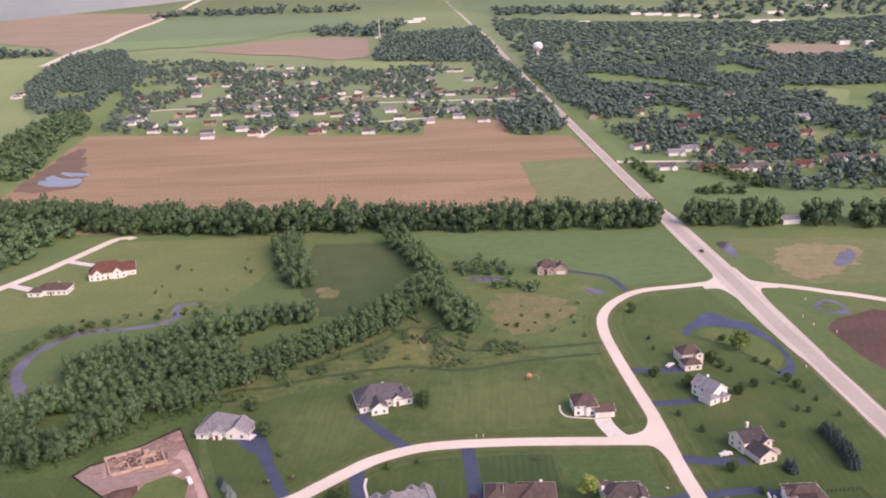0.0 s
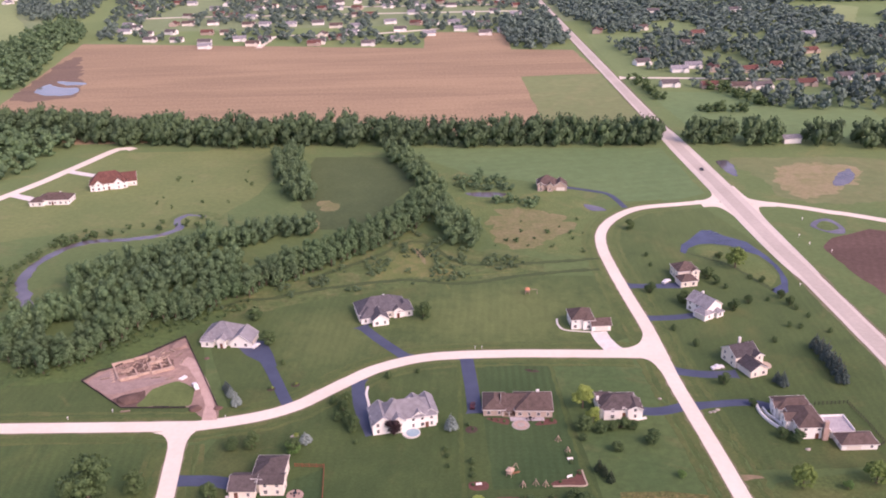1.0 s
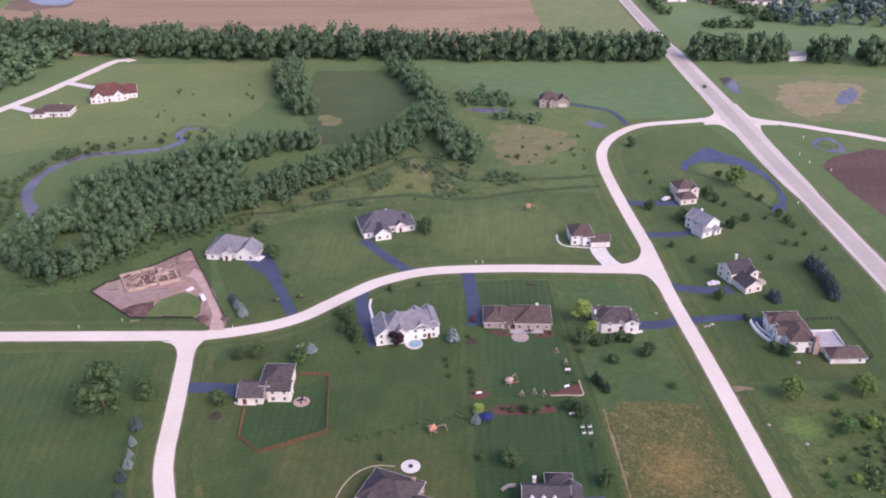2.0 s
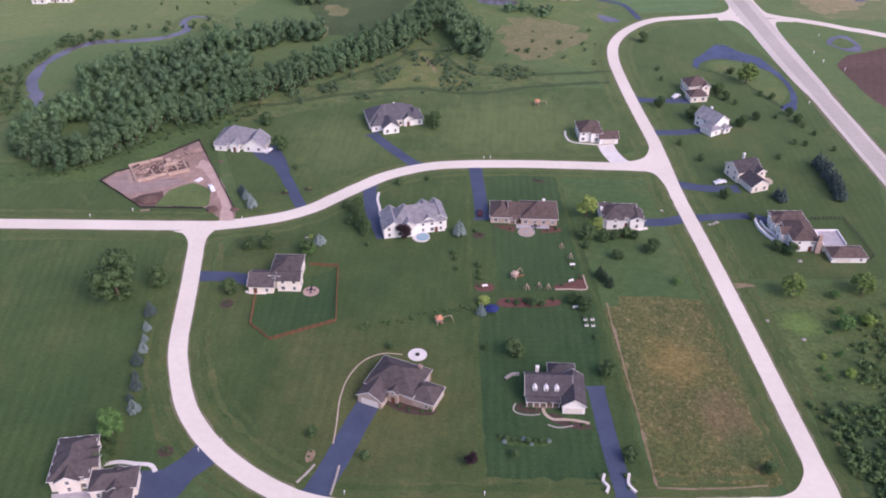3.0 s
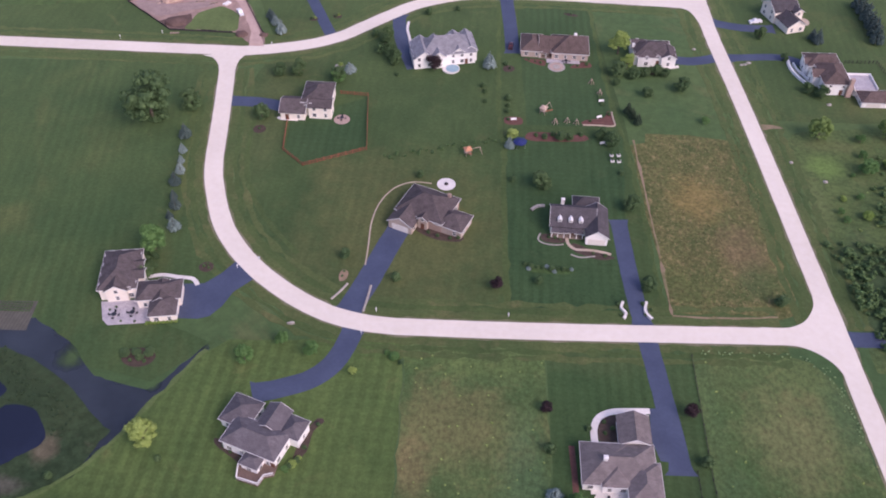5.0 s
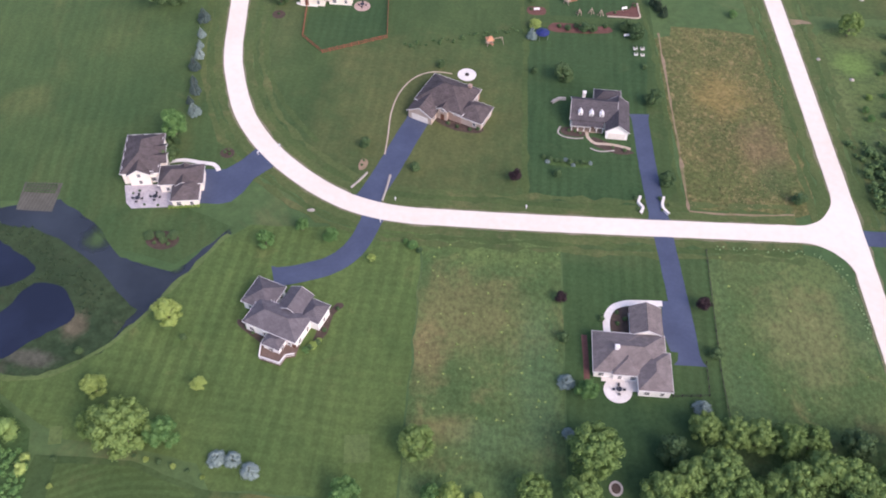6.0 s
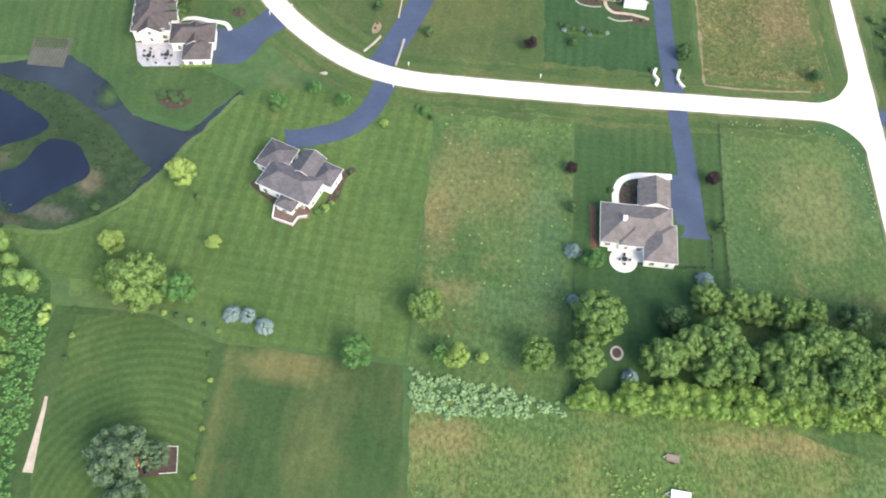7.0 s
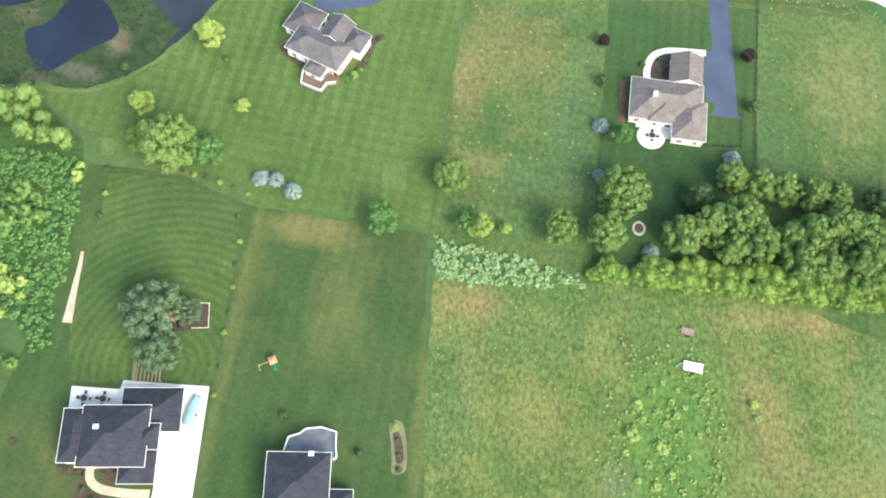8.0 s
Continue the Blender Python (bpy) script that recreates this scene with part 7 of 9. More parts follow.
for x, y, w, d in ((860, 3600, 70, 26), (960, 3520, 50, 20), (800, 3640, 40, 18), (905, 3560, 34, 16), (1000, 3480, 30, 16), (1060, 3450, 36, 16), (1094, 3091, 60, 24), (1150, 3080, 60, 24), (1520, 3660, 90, 40), (-88, 3680, 70, 26), (-60, 3760, 50, 24), (960, 2130, 26, 14), (1010, 2110, 22, 12), (560, 3420, 40, 20), (1300, 3500, 70, 30)):
    house("far white commercial building with a flat roof", x, y, 8, [(0, 0, w, d, 9, "flat"), (w * 0.3, -d * 0.2, w * 0.3, d * 0.9, 7, "flat")], WHITE, ROOF_PALE, name="warehouse", glazed=False)
# suburban streets
ribbon("street_1", [(-230, 1140), (-226, 1190), (-214, 1235), (-120, 1225), (0, 1260)], 7, ROADTOP, 0.3, label="pale suburban street", category="road", step=10)
ribbon("street_2", [(-470, 1260), (-500, 1330), (-470, 1440), (-250, 1440), (160, 1420)], 7, ROADTOP, 0.3, label="pale suburban street", category="road", step=10)
ribbon("street_3", [(-330, 1560), (-300, 1700), (-330, 1830), (-360, 1900)], 10, ROADTOP, 0.3, label="pale suburban street", category="road", step=10)
ribbon("street_4", [(-300, 1540), (-100, 1520), (172, 1500)], 8, ROADTOP, 0.32, label="pale suburban street", category="road", step=10)


def water_tower():
    t = thing("water_tower", 248, 2192, 0, 0, "white round water tank on a short stem", "water tower")
    bm = bmesh.new()
    bmesh.ops.create_uvsphere(bm, u_segments=24, v_segments=14, radius=12.5)
    bmesh.ops.scale(bm, vec=(1, 1, 0.85), verts=bm.verts)
    bmesh.ops.translate(bm, vec=(0, 0, 20), verts=bm.verts)
    part("tank", bm, TANKPAINT, t, smooth=True)
    bm = bmesh.new()
    tube(bm, (0, 0, 0), (0, 0, 12), 5.5, 3.2, 16)
    part("stem", bm, TANKPAINT, t)
    bm = bmesh.new()
    box(bm, 12, -6, 0, 30, 6, 5)
    box(bm, 11.5, -6.5, 5, 30.5, 6.5, 5.6)
    part("pump_house", bm, TRIM, t)


def radio_mast():
    t = thing("radio_mast", -184, 3052, 0, 0, "tall thin pale radio mast", "mast")
    bm = bmesh.new()
    for k in range(3):
        a = 2.09 * k
        tube(bm, (2.2 * math.cos(a), 2.2 * math.sin(a), 0), (0.7 * math.cos(a), 0.7 * math.sin(a), 62), 0.7, 0.45, 6)
    for z in range(4, 62, 6):
        r = 2.2 - 1.5 * z / 62
        for k in range(3):
            a, b = 2.09 * k, 2.09 * (k + 1)
            tube(bm, (r * math.cos(a), r * math.sin(a), z), (r * math.cos(b), r * math.sin(b), z + 3), 0.3, 0.3, 5)
    part("lattice", bm, TRIM, t)
    bm = bmesh.new()
    box(bm, -14, -5, 0, -4, 5, 4)
    box(bm, -14.6, -5.6, 4, -3.4, 5.6, 4.7)
    part("hut", bm, TRIM, t)


water_tower()
radio_mast()


# ---- building site ----
def cloth_fence(pts, h=0.9, label="black silt fence staked round the dirt lot"):
    f = thing("silt_fence", *pts[0], 0, 0, label, "fence")
    ox, oy = pts[0]
    for (xa, ya), (xb, yb) in zip(pts, pts[1:]):
        a, b = Vector((xa - ox, ya - oy, 0)), Vector((xb - ox, yb - oy, 0))
        k = max(1, int((b - a).length / 6))
        for s in range(k):
            p, q = a.lerp(b, s / k), a.lerp(b, (s + 1) / k)
            side = Vector((-(q - p).y, (q - p).x, 0)).normalized() * 0.12
            bm = bmesh.new()
            lo = [bm.verts.new(v) for v in (p - side, q - side, q + side, p + side)]
            hi = [bm.verts.new(v + Vector((0, 0, h * (0.85 + 0.2 * math.sin(s * 2.3 + v.x))))) for v in (p - side, q - side, q + side, p + side)]
            bm.faces.new(hi), bm.faces.new(lo[::-1])
            for j in range(4):
                bm.faces.new((lo[j], lo[(j + 1) % 4], hi[(j + 1) % 4], hi[j]))
            part("cloth", bm, BLACK, f)
            bm = bmesh.new()
            box(bm, p.x - 0.05, p.y - 0.05, 0, p.x + 0.05, p.y + 0.05, h + 0.3)
            part("stake", bm, TIMBER, f)


patch("site_weeds", [(-215, 318), (-158, 322.5), (-146, 334.4), (-136.6, 343.4), (-121.2, 361.4), (-108, 378), (-118, 392), (-150, 372), (-172, 345), (-215, 336)], BRUSH, 0.06, "rank green weeds between the dirt lot and the wood", "ground", wob=1.2, smooth=True, step=2)
patch("dirt_lot", [(-155, 322), (-151, 329.9), (-145, 333), (-136.8, 341.6), (-130, 350), (-121.2, 359.2), (-114.6, 345), (-108.8, 332.3), (-99.5, 315), (-92.4, 298), (-91, 292), (-96.5, 291.5), (-104.6, 299.6), (-120, 300.8), (-131.7, 301), (-141.6, 310.4)], DIRT, 0.07, "bare reddish dirt of a building site", "ground", wob=0.7, step=2)
patch("site_grass", [(-126, 301.4), (-124.6, 307.3), (-123, 314), (-119, 318.3), (-113.6, 319.8), (-107.6, 315.6), (-104.8, 308), (-104.6, 300.6), (-115, 301.6)], LAWN_PALE, 0.082, "rounded patch of green grass left on the dirt", "ground", wob=0.9, smooth=True, step=1.5)
patch("dirt_dark", [(-138, 307.4), (-133.2, 311.4), (-126.2, 313.6), (-123.6, 308), (-126, 301.6), (-132.3, 301.6)], MUD, 0.075, "dark turned soil on the building site", "ground", wob=1.0, step=1.5)
patch("dirt_grey", [(-152, 322), (-146, 331), (-138, 321), (-124, 325), (-118, 322), (-124, 318), (-136, 313), (-142, 312)], DIRT_GREY, 0.074, "greyer trodden clay beside the foundation", "ground", wob=1.6, smooth=True, step=1.5)
patch("site_track", [(-117.4, 334), (-115.6, 341), (-112, 338.5), (-108, 331.6), (-102.6, 321.6), (-99, 313), (-95.6, 303.6), (-91, 290), (-97, 290), (-98.4, 301.3), (-102.2, 310.4), (-106.4, 319.8), (-111.2, 329), (-113.4, 332)], CLAYTRACK, 0.088, "pale pinkish track into the building site", "path", wob=0.5, step=1.5)
cloth_fence([(-105.6, 299.4), (-131.7, 300.4), (-155.4, 322.2), (-151.1, 330.2), (-145.2, 333), (-136.8, 342), (-121.2, 359.6), (-108.2, 332.1), (-92.3, 298)])


def foundation():
    """Footings of a house to come: two long rows of pale walls, cross walls, loose forms and boards between."""
    f = thing("house_foundation", -133, 331, 0, 27, "raw concrete and lumber foundation walls of an unfinished house", "foundation")
    for x0, y0, x1, y1, top in ((-10.6, 8.6, -1.4, 9.5, 1.3), (-1.0, 9.4, 4.4, 10.2, 1.1), (-9.6, -6.4, -2.2, -5.4, 1.2), (-2.0, -5.6, 2.6, -4.9, 1.0), (3.4, -7.0, 12.6, -5.9, 1.3), (-10.4, -5.0, -9.7, 8.4, 0.9), (3.8, 1.6, 9.6, 2.6, 1.3), (11.7, -5.8, 12.4, 2.0, 1.0), (-2.6, -4.8, -2.0, 1.0, 0.8), (3.0, -4.6, 3.6, 3.0, 0.9), (5.2, 5.2, 7.2, 6.6, 1.6), (-6.0, 2.2, -2.6, 2.8, 0.7), (7.8, -3.6, 8.4, 1.4, 0.8)):
        bm = bmesh.new()
        box(bm, x0, y0, -0.2, x1, y1, top)
        part("wall", bm, RAWWOOD, f)
    pick = random.Random(4)
    for k in range(110):
        bm = bmesh.new()
        long = pick.uniform(0.5, 1.7)
        turn = pose(pick.uniform(-9.5, 12), pick.uniform(-5, 9) * (1 if k % 3 else 0.6), 0.05 + pick.uniform(0, 0.8), pick.uniform(-12, 12), pick.uniform(-10, 10), pick.choice((0, 90, 20, -35, 60)))
        box(bm, -long, -0.14, 0, long, 0.14, pick.uniform(0.12, 0.45), turn)
        part("plank", bm, (RAWWOOD, TIMBER, RAWWOOD)[k % 3], f)
    for k in range(6):
        bm = bmesh.new()
        turn = pose(-10.6 - 0.2 * k, 6.6 - 2.3 * k, 0.15, 0, 12, -168)
        box(bm, 0, -0.14, 0, 3.6, 0.14, 0.3, turn)
        part("form", bm, RAWWOOD, f)


foundation()
patch("trench", [(-142, 333), (-131, 340.6), (-121, 339), (-119, 333.4), (-136.4, 325)], MUD, 0.079, "dark trench soil inside the foundation", "ground", wob=0.8, step=1.5)


def lumber_stack(x, y, rz):
    f = thing("lumber_stack", x, y, 0.05, rz, "low stack of raw boards on the dirt", "lumber")
    for k in range(5):
        bm = bmesh.new()
        box(bm, -1.9 + 0.1 * (k % 3), -0.5 + 0.25 * (k % 4), 0.22 * (k // 4), 1.9 - 0.15 * (k % 2), -0.28 + 0.25 * (k % 4), 0.22 * (k // 4) + 0.2)
        part("board", bm, RAWWOOD if k % 2 else TIMBER, f)


for x, y, rz in ((-126, 345, 20), (-124, 347, -40), (-128, 346, 70), (-124.6, 323.8, 10), (-118.6, 322.6, 30), (-120, 343, 60), (-117, 337, 85), (-146, 324, 15), (-129.2, 298, 8)):
    lumber_stack(x, y, rz)


def heap(x, y, r, h, material, label, seed, name="soil_mound"):
    bm = bmesh.new()
    bmesh.ops.create_icosphere(bm, subdivisions=3, radius=1.0)
    for v in bm.verts:
        v.co = Vector((v.co.x * r, v.co.y * r * 0.8, max(-0.2, v.co.z) * h)) * (1 + 0.3 * noise.noise(v.co * 1.7 + Vector((seed, 0, 0))))
    ob = part(name, bm, material, None, smooth=True)
    ob.location = (x, y, 0.02)
    return tagged(ob, label, "heap" if name == "soil_mound" else "rock")


heap(-131, 306.6, 4.6, 1.3, MUD, "heap of dark excavated soil", 1)
heap(-122, 351, 4.4, 0.9, DIRT, "heap of reddish excavated soil", 2)
heap(-101.8, 298.4, 2.9, 1.1, MUD, "heap of dark excavated soil", 3)
heap(-92.6, 298.4, 1.8, 0.9, MUD, "heap of dark excavated soil", 5)
heap(-106.6, 339, 1.2, 0.5, MUD, "heap of dark excavated soil", 6)


# ---- small things ----
def slab(name, pts, material, label, category="patio", top=0.14, smooth=True, wob=0.0, kind=""):
    """A paved slab with thickness."""
    line = curve(pts, 0.8, True) if smooth else [Vector((*p, 0)) for p in pts]
    n = len(line)
    verts = [(p.x, p.y, top) for p in line] + [(p.x, p.y, -0.1) for p in line]
    faces = [tuple(range(n))] + [(i, i + n, (i + 1) % n + n, (i + 1) % n) for i in range(n)]
    bm = bmesh.new()
    vs = [bm.verts.new(v) for v in verts]
    for f in faces:
        bm.faces.new([vs[i] for i in f])
    ob = part(name, bm, material, None)
    return tagged(ob, label, category, "", kind)


def disc(x, y, r, sx=1.0, k=20):
    return [(x + r * sx * math.cos(2 * math.pi * i / k), y + r * math.sin(2 * math.pi * i / k)) for i in range(k)]


def walkway(pts, width=1.4, material=CONCRETE, label="pale curved garden walk", top=0.11):
    return ribbon("walkway", pts, width, material, top, (0, 0), label, "path", "structure", 1.0, 0.03)


def timber_fence(pts, h, gap, material, label, name="fence"):
    f = thing(name, *pts[0], 0, 0, label, "fence")
    ox, oy = pts[0]
    for (xa, ya), (xb, yb) in zip(pts, pts[1:]):
        a, b = Vector((xa - ox, ya - oy, 0)), Vector((xb - ox, yb - oy, 0))
        k = max(1, round((b - a).length / gap))
        turn = math.degrees(math.atan2((b - a).y, (b - a).x))
        run = (b - a).length / k
        for s in range(k):
            p = a.lerp(b, s / k)
            bm = bmesh.new()
            box(bm, -0.08, -0.08, -0.2, 0.08, 0.08, h + 0.12)
            part("post", bm, material, f).matrix_basis = pose(p.x, p.y, 0, 0, 0, turn)
            for z in (0.25, 0.6, 0.95):
                bm = bmesh.new()
                box(bm, 0.06, -0.04 if material is not BLACK else -0.02, h * z - (0.14 if material is not BLACK else 0.05), run - 0.06, 0.04 if material is not BLACK else 0.02, h * z)
                part("rail", bm, material, f).matrix_basis = pose(p.x, p.y, 0, 0, 0, turn)
    bm = bmesh.new()
    box(bm, -0.08, -0.08, -0.2, 0.08, 0.08, h + 0.12)
    part("post", bm, material, f).location = (pts[-1][0] - ox, pts[-1][1] - oy, 0)
    return f


def play_set(x, y, rz, label, cover=ORANGE, slide=ORANGE):
    s = thing("play_set", x, y, 0, rz, label, "playground")
    for px, py in ((-1, -1), (1, -1), (1, 1), (-1, 1)):
        bm = bmesh.new()
        box(bm, px * 0.9 - 0.07, py * 0.9 - 0.07, -0.1, px * 0.9 + 0.07, py * 0.9 + 0.07, 2.9)
        part("post", bm, RAWWOOD, s)
    bm = bmesh.new()
    box(bm, -1, -1, 1.3, 1, 1, 1.42)
    part("platform", bm, RAWWOOD, s)
    bm, _ = roof_mesh(1.6, 1.6, 3.0, "hip", 0.8)
    part("canopy", bm, cover, s)
    bm = bmesh.new()
    turn = pose(0, -1, 1.35, -30)
    box(bm, -0.35, -2.9, -0.05, 0.35, 0, 0.0, turn), box(bm, -0.4, -2.9, 0, -0.33, 0, 0.2, turn), box(bm, 0.33, -2.9, 0, 0.4, 0, 0.2, turn)
    part("slide", bm, slide, s)
    bm = bmesh.new()
    tube(bm, (1, 0, 2.3), (4.6, 0, 2.3), 0.08, 0.08)
    part("beam", bm, RAWWOOD, s)
    for k in (-1, 1):
        bm = bmesh.new()
        tube(bm, (4.6, 0, 2.3), (4.9, 1.1 * k, 0), 0.07, 0.07)
        part("leg", bm, RAWWOOD, s)
    for px in (2.1, 3.5):
        bm = bmesh.new()
        box(bm, px - 0.25, -0.1, 0.5, px + 0.25, 0.1, 0.55)
        tube(bm, (px - 0.22, 0, 0.55), (px - 0.22, 0, 2.3), 0.02, 0.02, 5), tube(bm, (px + 0.22, 0, 0.55), (px + 0.22, 0, 2.3), 0.02, 0.02, 5)
        part("swing", bm, RUBBER, s)
    return s


def car(x, y, rz, paint, label, truck=False, z=0.1):
    """A car: bonnet, cabin and tail in one rounded body, glass, four wheels."""
    c = thing("pickup_truck" if truck else "car", x, y, z, rz, label, "car")
    cut = ((-2.3, 0.75), (-2.25, 0.95), (-1.2, 1.02), (-0.5, 1.5), (0.9, 1.52), (1.7, 1.05), (2.25, 0.98), (2.3, 0.6)) if not truck else ((-2.7, 0.8), (-2.65, 1.1), (-1.3, 1.15), (-0.7, 1.8), (0.5, 1.82), (0.75, 1.15), (2.7, 1.12), (2.75, 0.7))
    bm = bmesh.new()
    rows = []
    for s, inset in ((-0.9, 0.0), (0.9, 0.0)):
        rows.append([bm.verts.new((px, s * (0.82 if pz > 1.3 else 1.0), pz)) for px, pz in cut] + [bm.verts.new((cut[-1][0], s, 0.3)), bm.verts.new((cut[0][0], s, 0.3))])
    n = len(rows[0])
    bm.faces.new(rows[0]), bm.faces.new(rows[1][::-1])
    for k in range(n):
        bm.faces.new((rows[0][k], rows[0][(k + 1) % n], rows[1][(k + 1) % n], rows[1][k]))
    part("body", bm, paint, c)
    top = 1.82 if truck else 1.52
    bm = bmesh.new()
    box(bm, -0.55, -0.76, top - 0.42, 0.75 if not truck else 0.45, 0.76, top - 0.1)
    part("side_glass", bm, GLASS, c)
    for px in (-1.45, 1.45):
        for py in (-0.85, 0.85):
            bm = bmesh.new()
            tube(bm, (px, py - 0.11, 0.33), (px, py + 0.11, 0.33), 0.33, 0.33, 14)
            part("wheel", bm, RUBBER, c)
    return c


def garden_bench(x, y, rz, label):
    b = thing("garden_bench", x, y, 0.02, rz, label, "bench")
    bm = bmesh.new()
    box(bm, -1.0, -0.25, 0.42, 1.0, 0.22, 0.5)
    part("seat", bm, TRIM, b)
    bm = bmesh.new()
    box(bm, -1.0, 0.22, 0.5, 1.0, 0.28, 0.95)
    part("backrest", bm, TRIM, b)
    for px in (-0.85, 0.85):
        bm = bmesh.new()
        box(bm, px - 0.05, -0.24, 0, px + 0.06, 0.28, 0.42)
        part("leg", bm, TRIM, b)


def shrub_bed(name, pts, label, shrubs, kinds=("shrub:1", "shrub:2"), material=None):
    patch(name, pts, material or MULCH, 0.09, label, "garden bed", wob=0.3, smooth=True, step=1.0)
    plants(list(kinds), shrubs, 0.85, "small garden shrub in a mulch bed")


def garden_table(x, y, rz=0, label="dark patio table with chairs"):
    t = thing("patio_table", x, y, 0.14, rz, label, "table")
    bm = bmesh.new()
    tube(bm, (0, 0, 0.68), (0, 0, 0.74), 0.75, 0.75, 16)
    part("tabletop", bm, CARDARK, t)
    bm = bmesh.new()
    tube(bm, (0, 0, 0), (0, 0, 0.7), 0.08, 0.06)
    part("leg", bm, CARDARK, t)
    for k in range(4):
        a = math.pi / 2 * k
        c = thing("patio_chair", x + 1.3 * math.cos(a), y + 1.3 * math.sin(a), 0.14, rz + math.degrees(a), "dark metal patio chair", "chair", "patio chairs")
        bm = bmesh.new()
        box(bm, -0.3, -0.3, 0.4, 0.3, 0.3, 0.47)
        part("seat", bm, CARDARK, c)
        bm = bmesh.new()
        box(bm, 0.26, -0.3, 0.47, 0.32, 0.3, 0.95)
        part("backrest", bm, CARDARK, c)
        for px in (-0.26, 0.26):
            for py in (-0.26, 0.26):
                bm = bmesh.new()
                box(bm, px - 0.03, py - 0.03, 0, px + 0.03, py + 0.03, 0.4)
                part("leg", bm, CARDARK, c)


# the brick house with its white apron
slab("apron", [(-99.1, 10.6), (-98.4, 5), (-88, 4), (-76, 0), (-75.4, -11), (-77.5, -40), (-63, -40), (-66.8, -9.9), (-68.6, 14.5), (-88, 13.4), (-88.3, 11.3)], CONCRETE, "wide white concrete apron beside the garage", "driveway", 0.1, False, kind="structure")
walkway([(-90.2, -5.5), (-89.6, -8.6), (-87, -10.4), (-82, -10.7), (-76, -10.2)], 1.8, SAND, "tan curved front walk", 0.13)
shrub_bed("front_bed", [(-88.4, -6.2), (-83.4, -5.6), (-83.2, -9.4), (-86.4, -9.2)], "red-brown mulched bed inside the walk", [(-87, -7.2, 0.5), (-84.4, -6.8, 0.5)])
shrub_bed("front_bed_outer", [(-91.6, -7), (-90.6, -9.6), (-87.6, -11.8), (-84, -12.4), (-86, -15), (-91.5, -14)], "olive planted bed outside the walk", [(-90.4, -11, 0.8), (-88, -13, 0.9), (-86.5, -13.2, 0.6)])
shrub_bed("side_bed", [(-97.4, -6.6), (-91.8, -6.4), (-91.4, -8.2), (-96.4, -8.4)], "mulched bed along the brick wall", [(-96, -7.4, 0.6), (-94.3, -7.4, 0.7), (-92.5, -7.4, 0.5)])


def covered_boat():
    b = thing("covered_boat", -71.0, 8.6, 0.1, 84, "boat under a pale blue cover on a trailer", "boat")
    bm = bmesh.new()
    rows = []
    for i in range(13):
        t = -3.4 + 6.8 * i / 12
        w = 1.15 * math.sqrt(max(0.02, 1 - (max(0, t + 0.3) / 3.8) ** 2)) if t > -0.3 else 1.15 - 0.12 * (t < -3)
        rows.append([bm.verts.new((t, s * w, z)) for s, z in ((-1, 0.55), (-1.0, 1.15), (-0.5, 1.5), (0, 1.62), (0.5, 1.5), (1.0, 1.15), (1, 0.55))])
    for a, c in zip(rows, rows[1:]):
        for k in range(6):
            bm.faces.new((a[k], a[k + 1], c[k + 1], c[k]))
    bm.faces.new(rows[0]), bm.faces.new(rows[-1][::-1])
    part("cover", bm, TEAL, b, smooth=True)
    bm = bmesh.new()
    box(bm, -3.2, -0.9, 0.35, 3.6, -0.8, 0.5), box(bm, -3.2, 0.8, 0.35, 3.6, 0.9, 0.5), box(bm, 3.2, -0.9, 0.35, 3.4, 0.9, 0.5)
    part("trailer_frame", bm, GALV, b)
    for s in (-1, 1):
        bm = bmesh.new()
        tube(bm, (-0.8, s * 1.2 - 0.1, 0.33), (-0.8, s * 1.2 + 0.1, 0.33), 0.33, 0.33, 12)
        part("wheel", bm, RUBBER, b)


covered_boat()


def pergola():
    p = thing("pergola", -82.3, 15.6, 0, 6, "weathered timber pergola behind the house", "pergola")
    for px in (-2.8, 2.8):
        for py in (-1.8, 1.8):
            bm = bmesh.new()
            box(bm, px - 0.1, py - 0.1, 0, px + 0.1, py + 0.1, 2.5)
            part("post", bm, TIMBER, p)
        bm = bmesh.new()
        box(bm, px - 0.08, -2.3, 2.5, px + 0.08, 2.3, 2.75)
        part("beam", bm, TIMBER, p)
    for k in range(8):
        bm = bmesh.new()
        box(bm, -3.1 + 0.87 * k - 0.07, -2.5, 2.75, -3.1 + 0.87 * k + 0.07, 2.5, 2.92)
        part("rafter", bm, TIMBER, p)


pergola()
patch("play_bark", [(-81.5, 33.5), (-73, 33.8), (-72, 28), (-75, 27.2), (-81, 26)], MULCH, 0.09, "reddish bark play area", "ground", wob=0.3, step=1)
timber_fence([(-76.5, 33.6), (-73, 33.8), (-71.9, 28), (-75.5, 27.4)], 0.4, 2.0, CONCRETE, "low pale timber edging round the play area", "timber_edging")
play_set(-79.5, 29.5, 30, "red-brown timber play set under trees", ORANGE, BLUE)
play_set(-55.4, 22.0, 30, "small orange play set with a green slide", ORANGE, GREENPLASTIC).scale = (-0.72, 0.72, 0.72)
play_set(-8.2, 225, 20, "timber play set with an orange slide")
play_set(19.2, 250.5, 60, "timber play set with an orange slide", RAWWOOD)
# Stand-in: play set parts in place of a red mower.
play_set(39.4, 396, 0, "orange play set standing in for a red mower")
patch("sandy_strip", [(-106.2, 42.6), (-105.5, 42.6), (-104.4, 34.8), (-103.6, 27.5), (-103.4, 25), (-105.6, 25), (-105.7, 34)], SAND, 0.09, "pale sandy strip along the lawn", "path", wob=0.25, step=1.0)
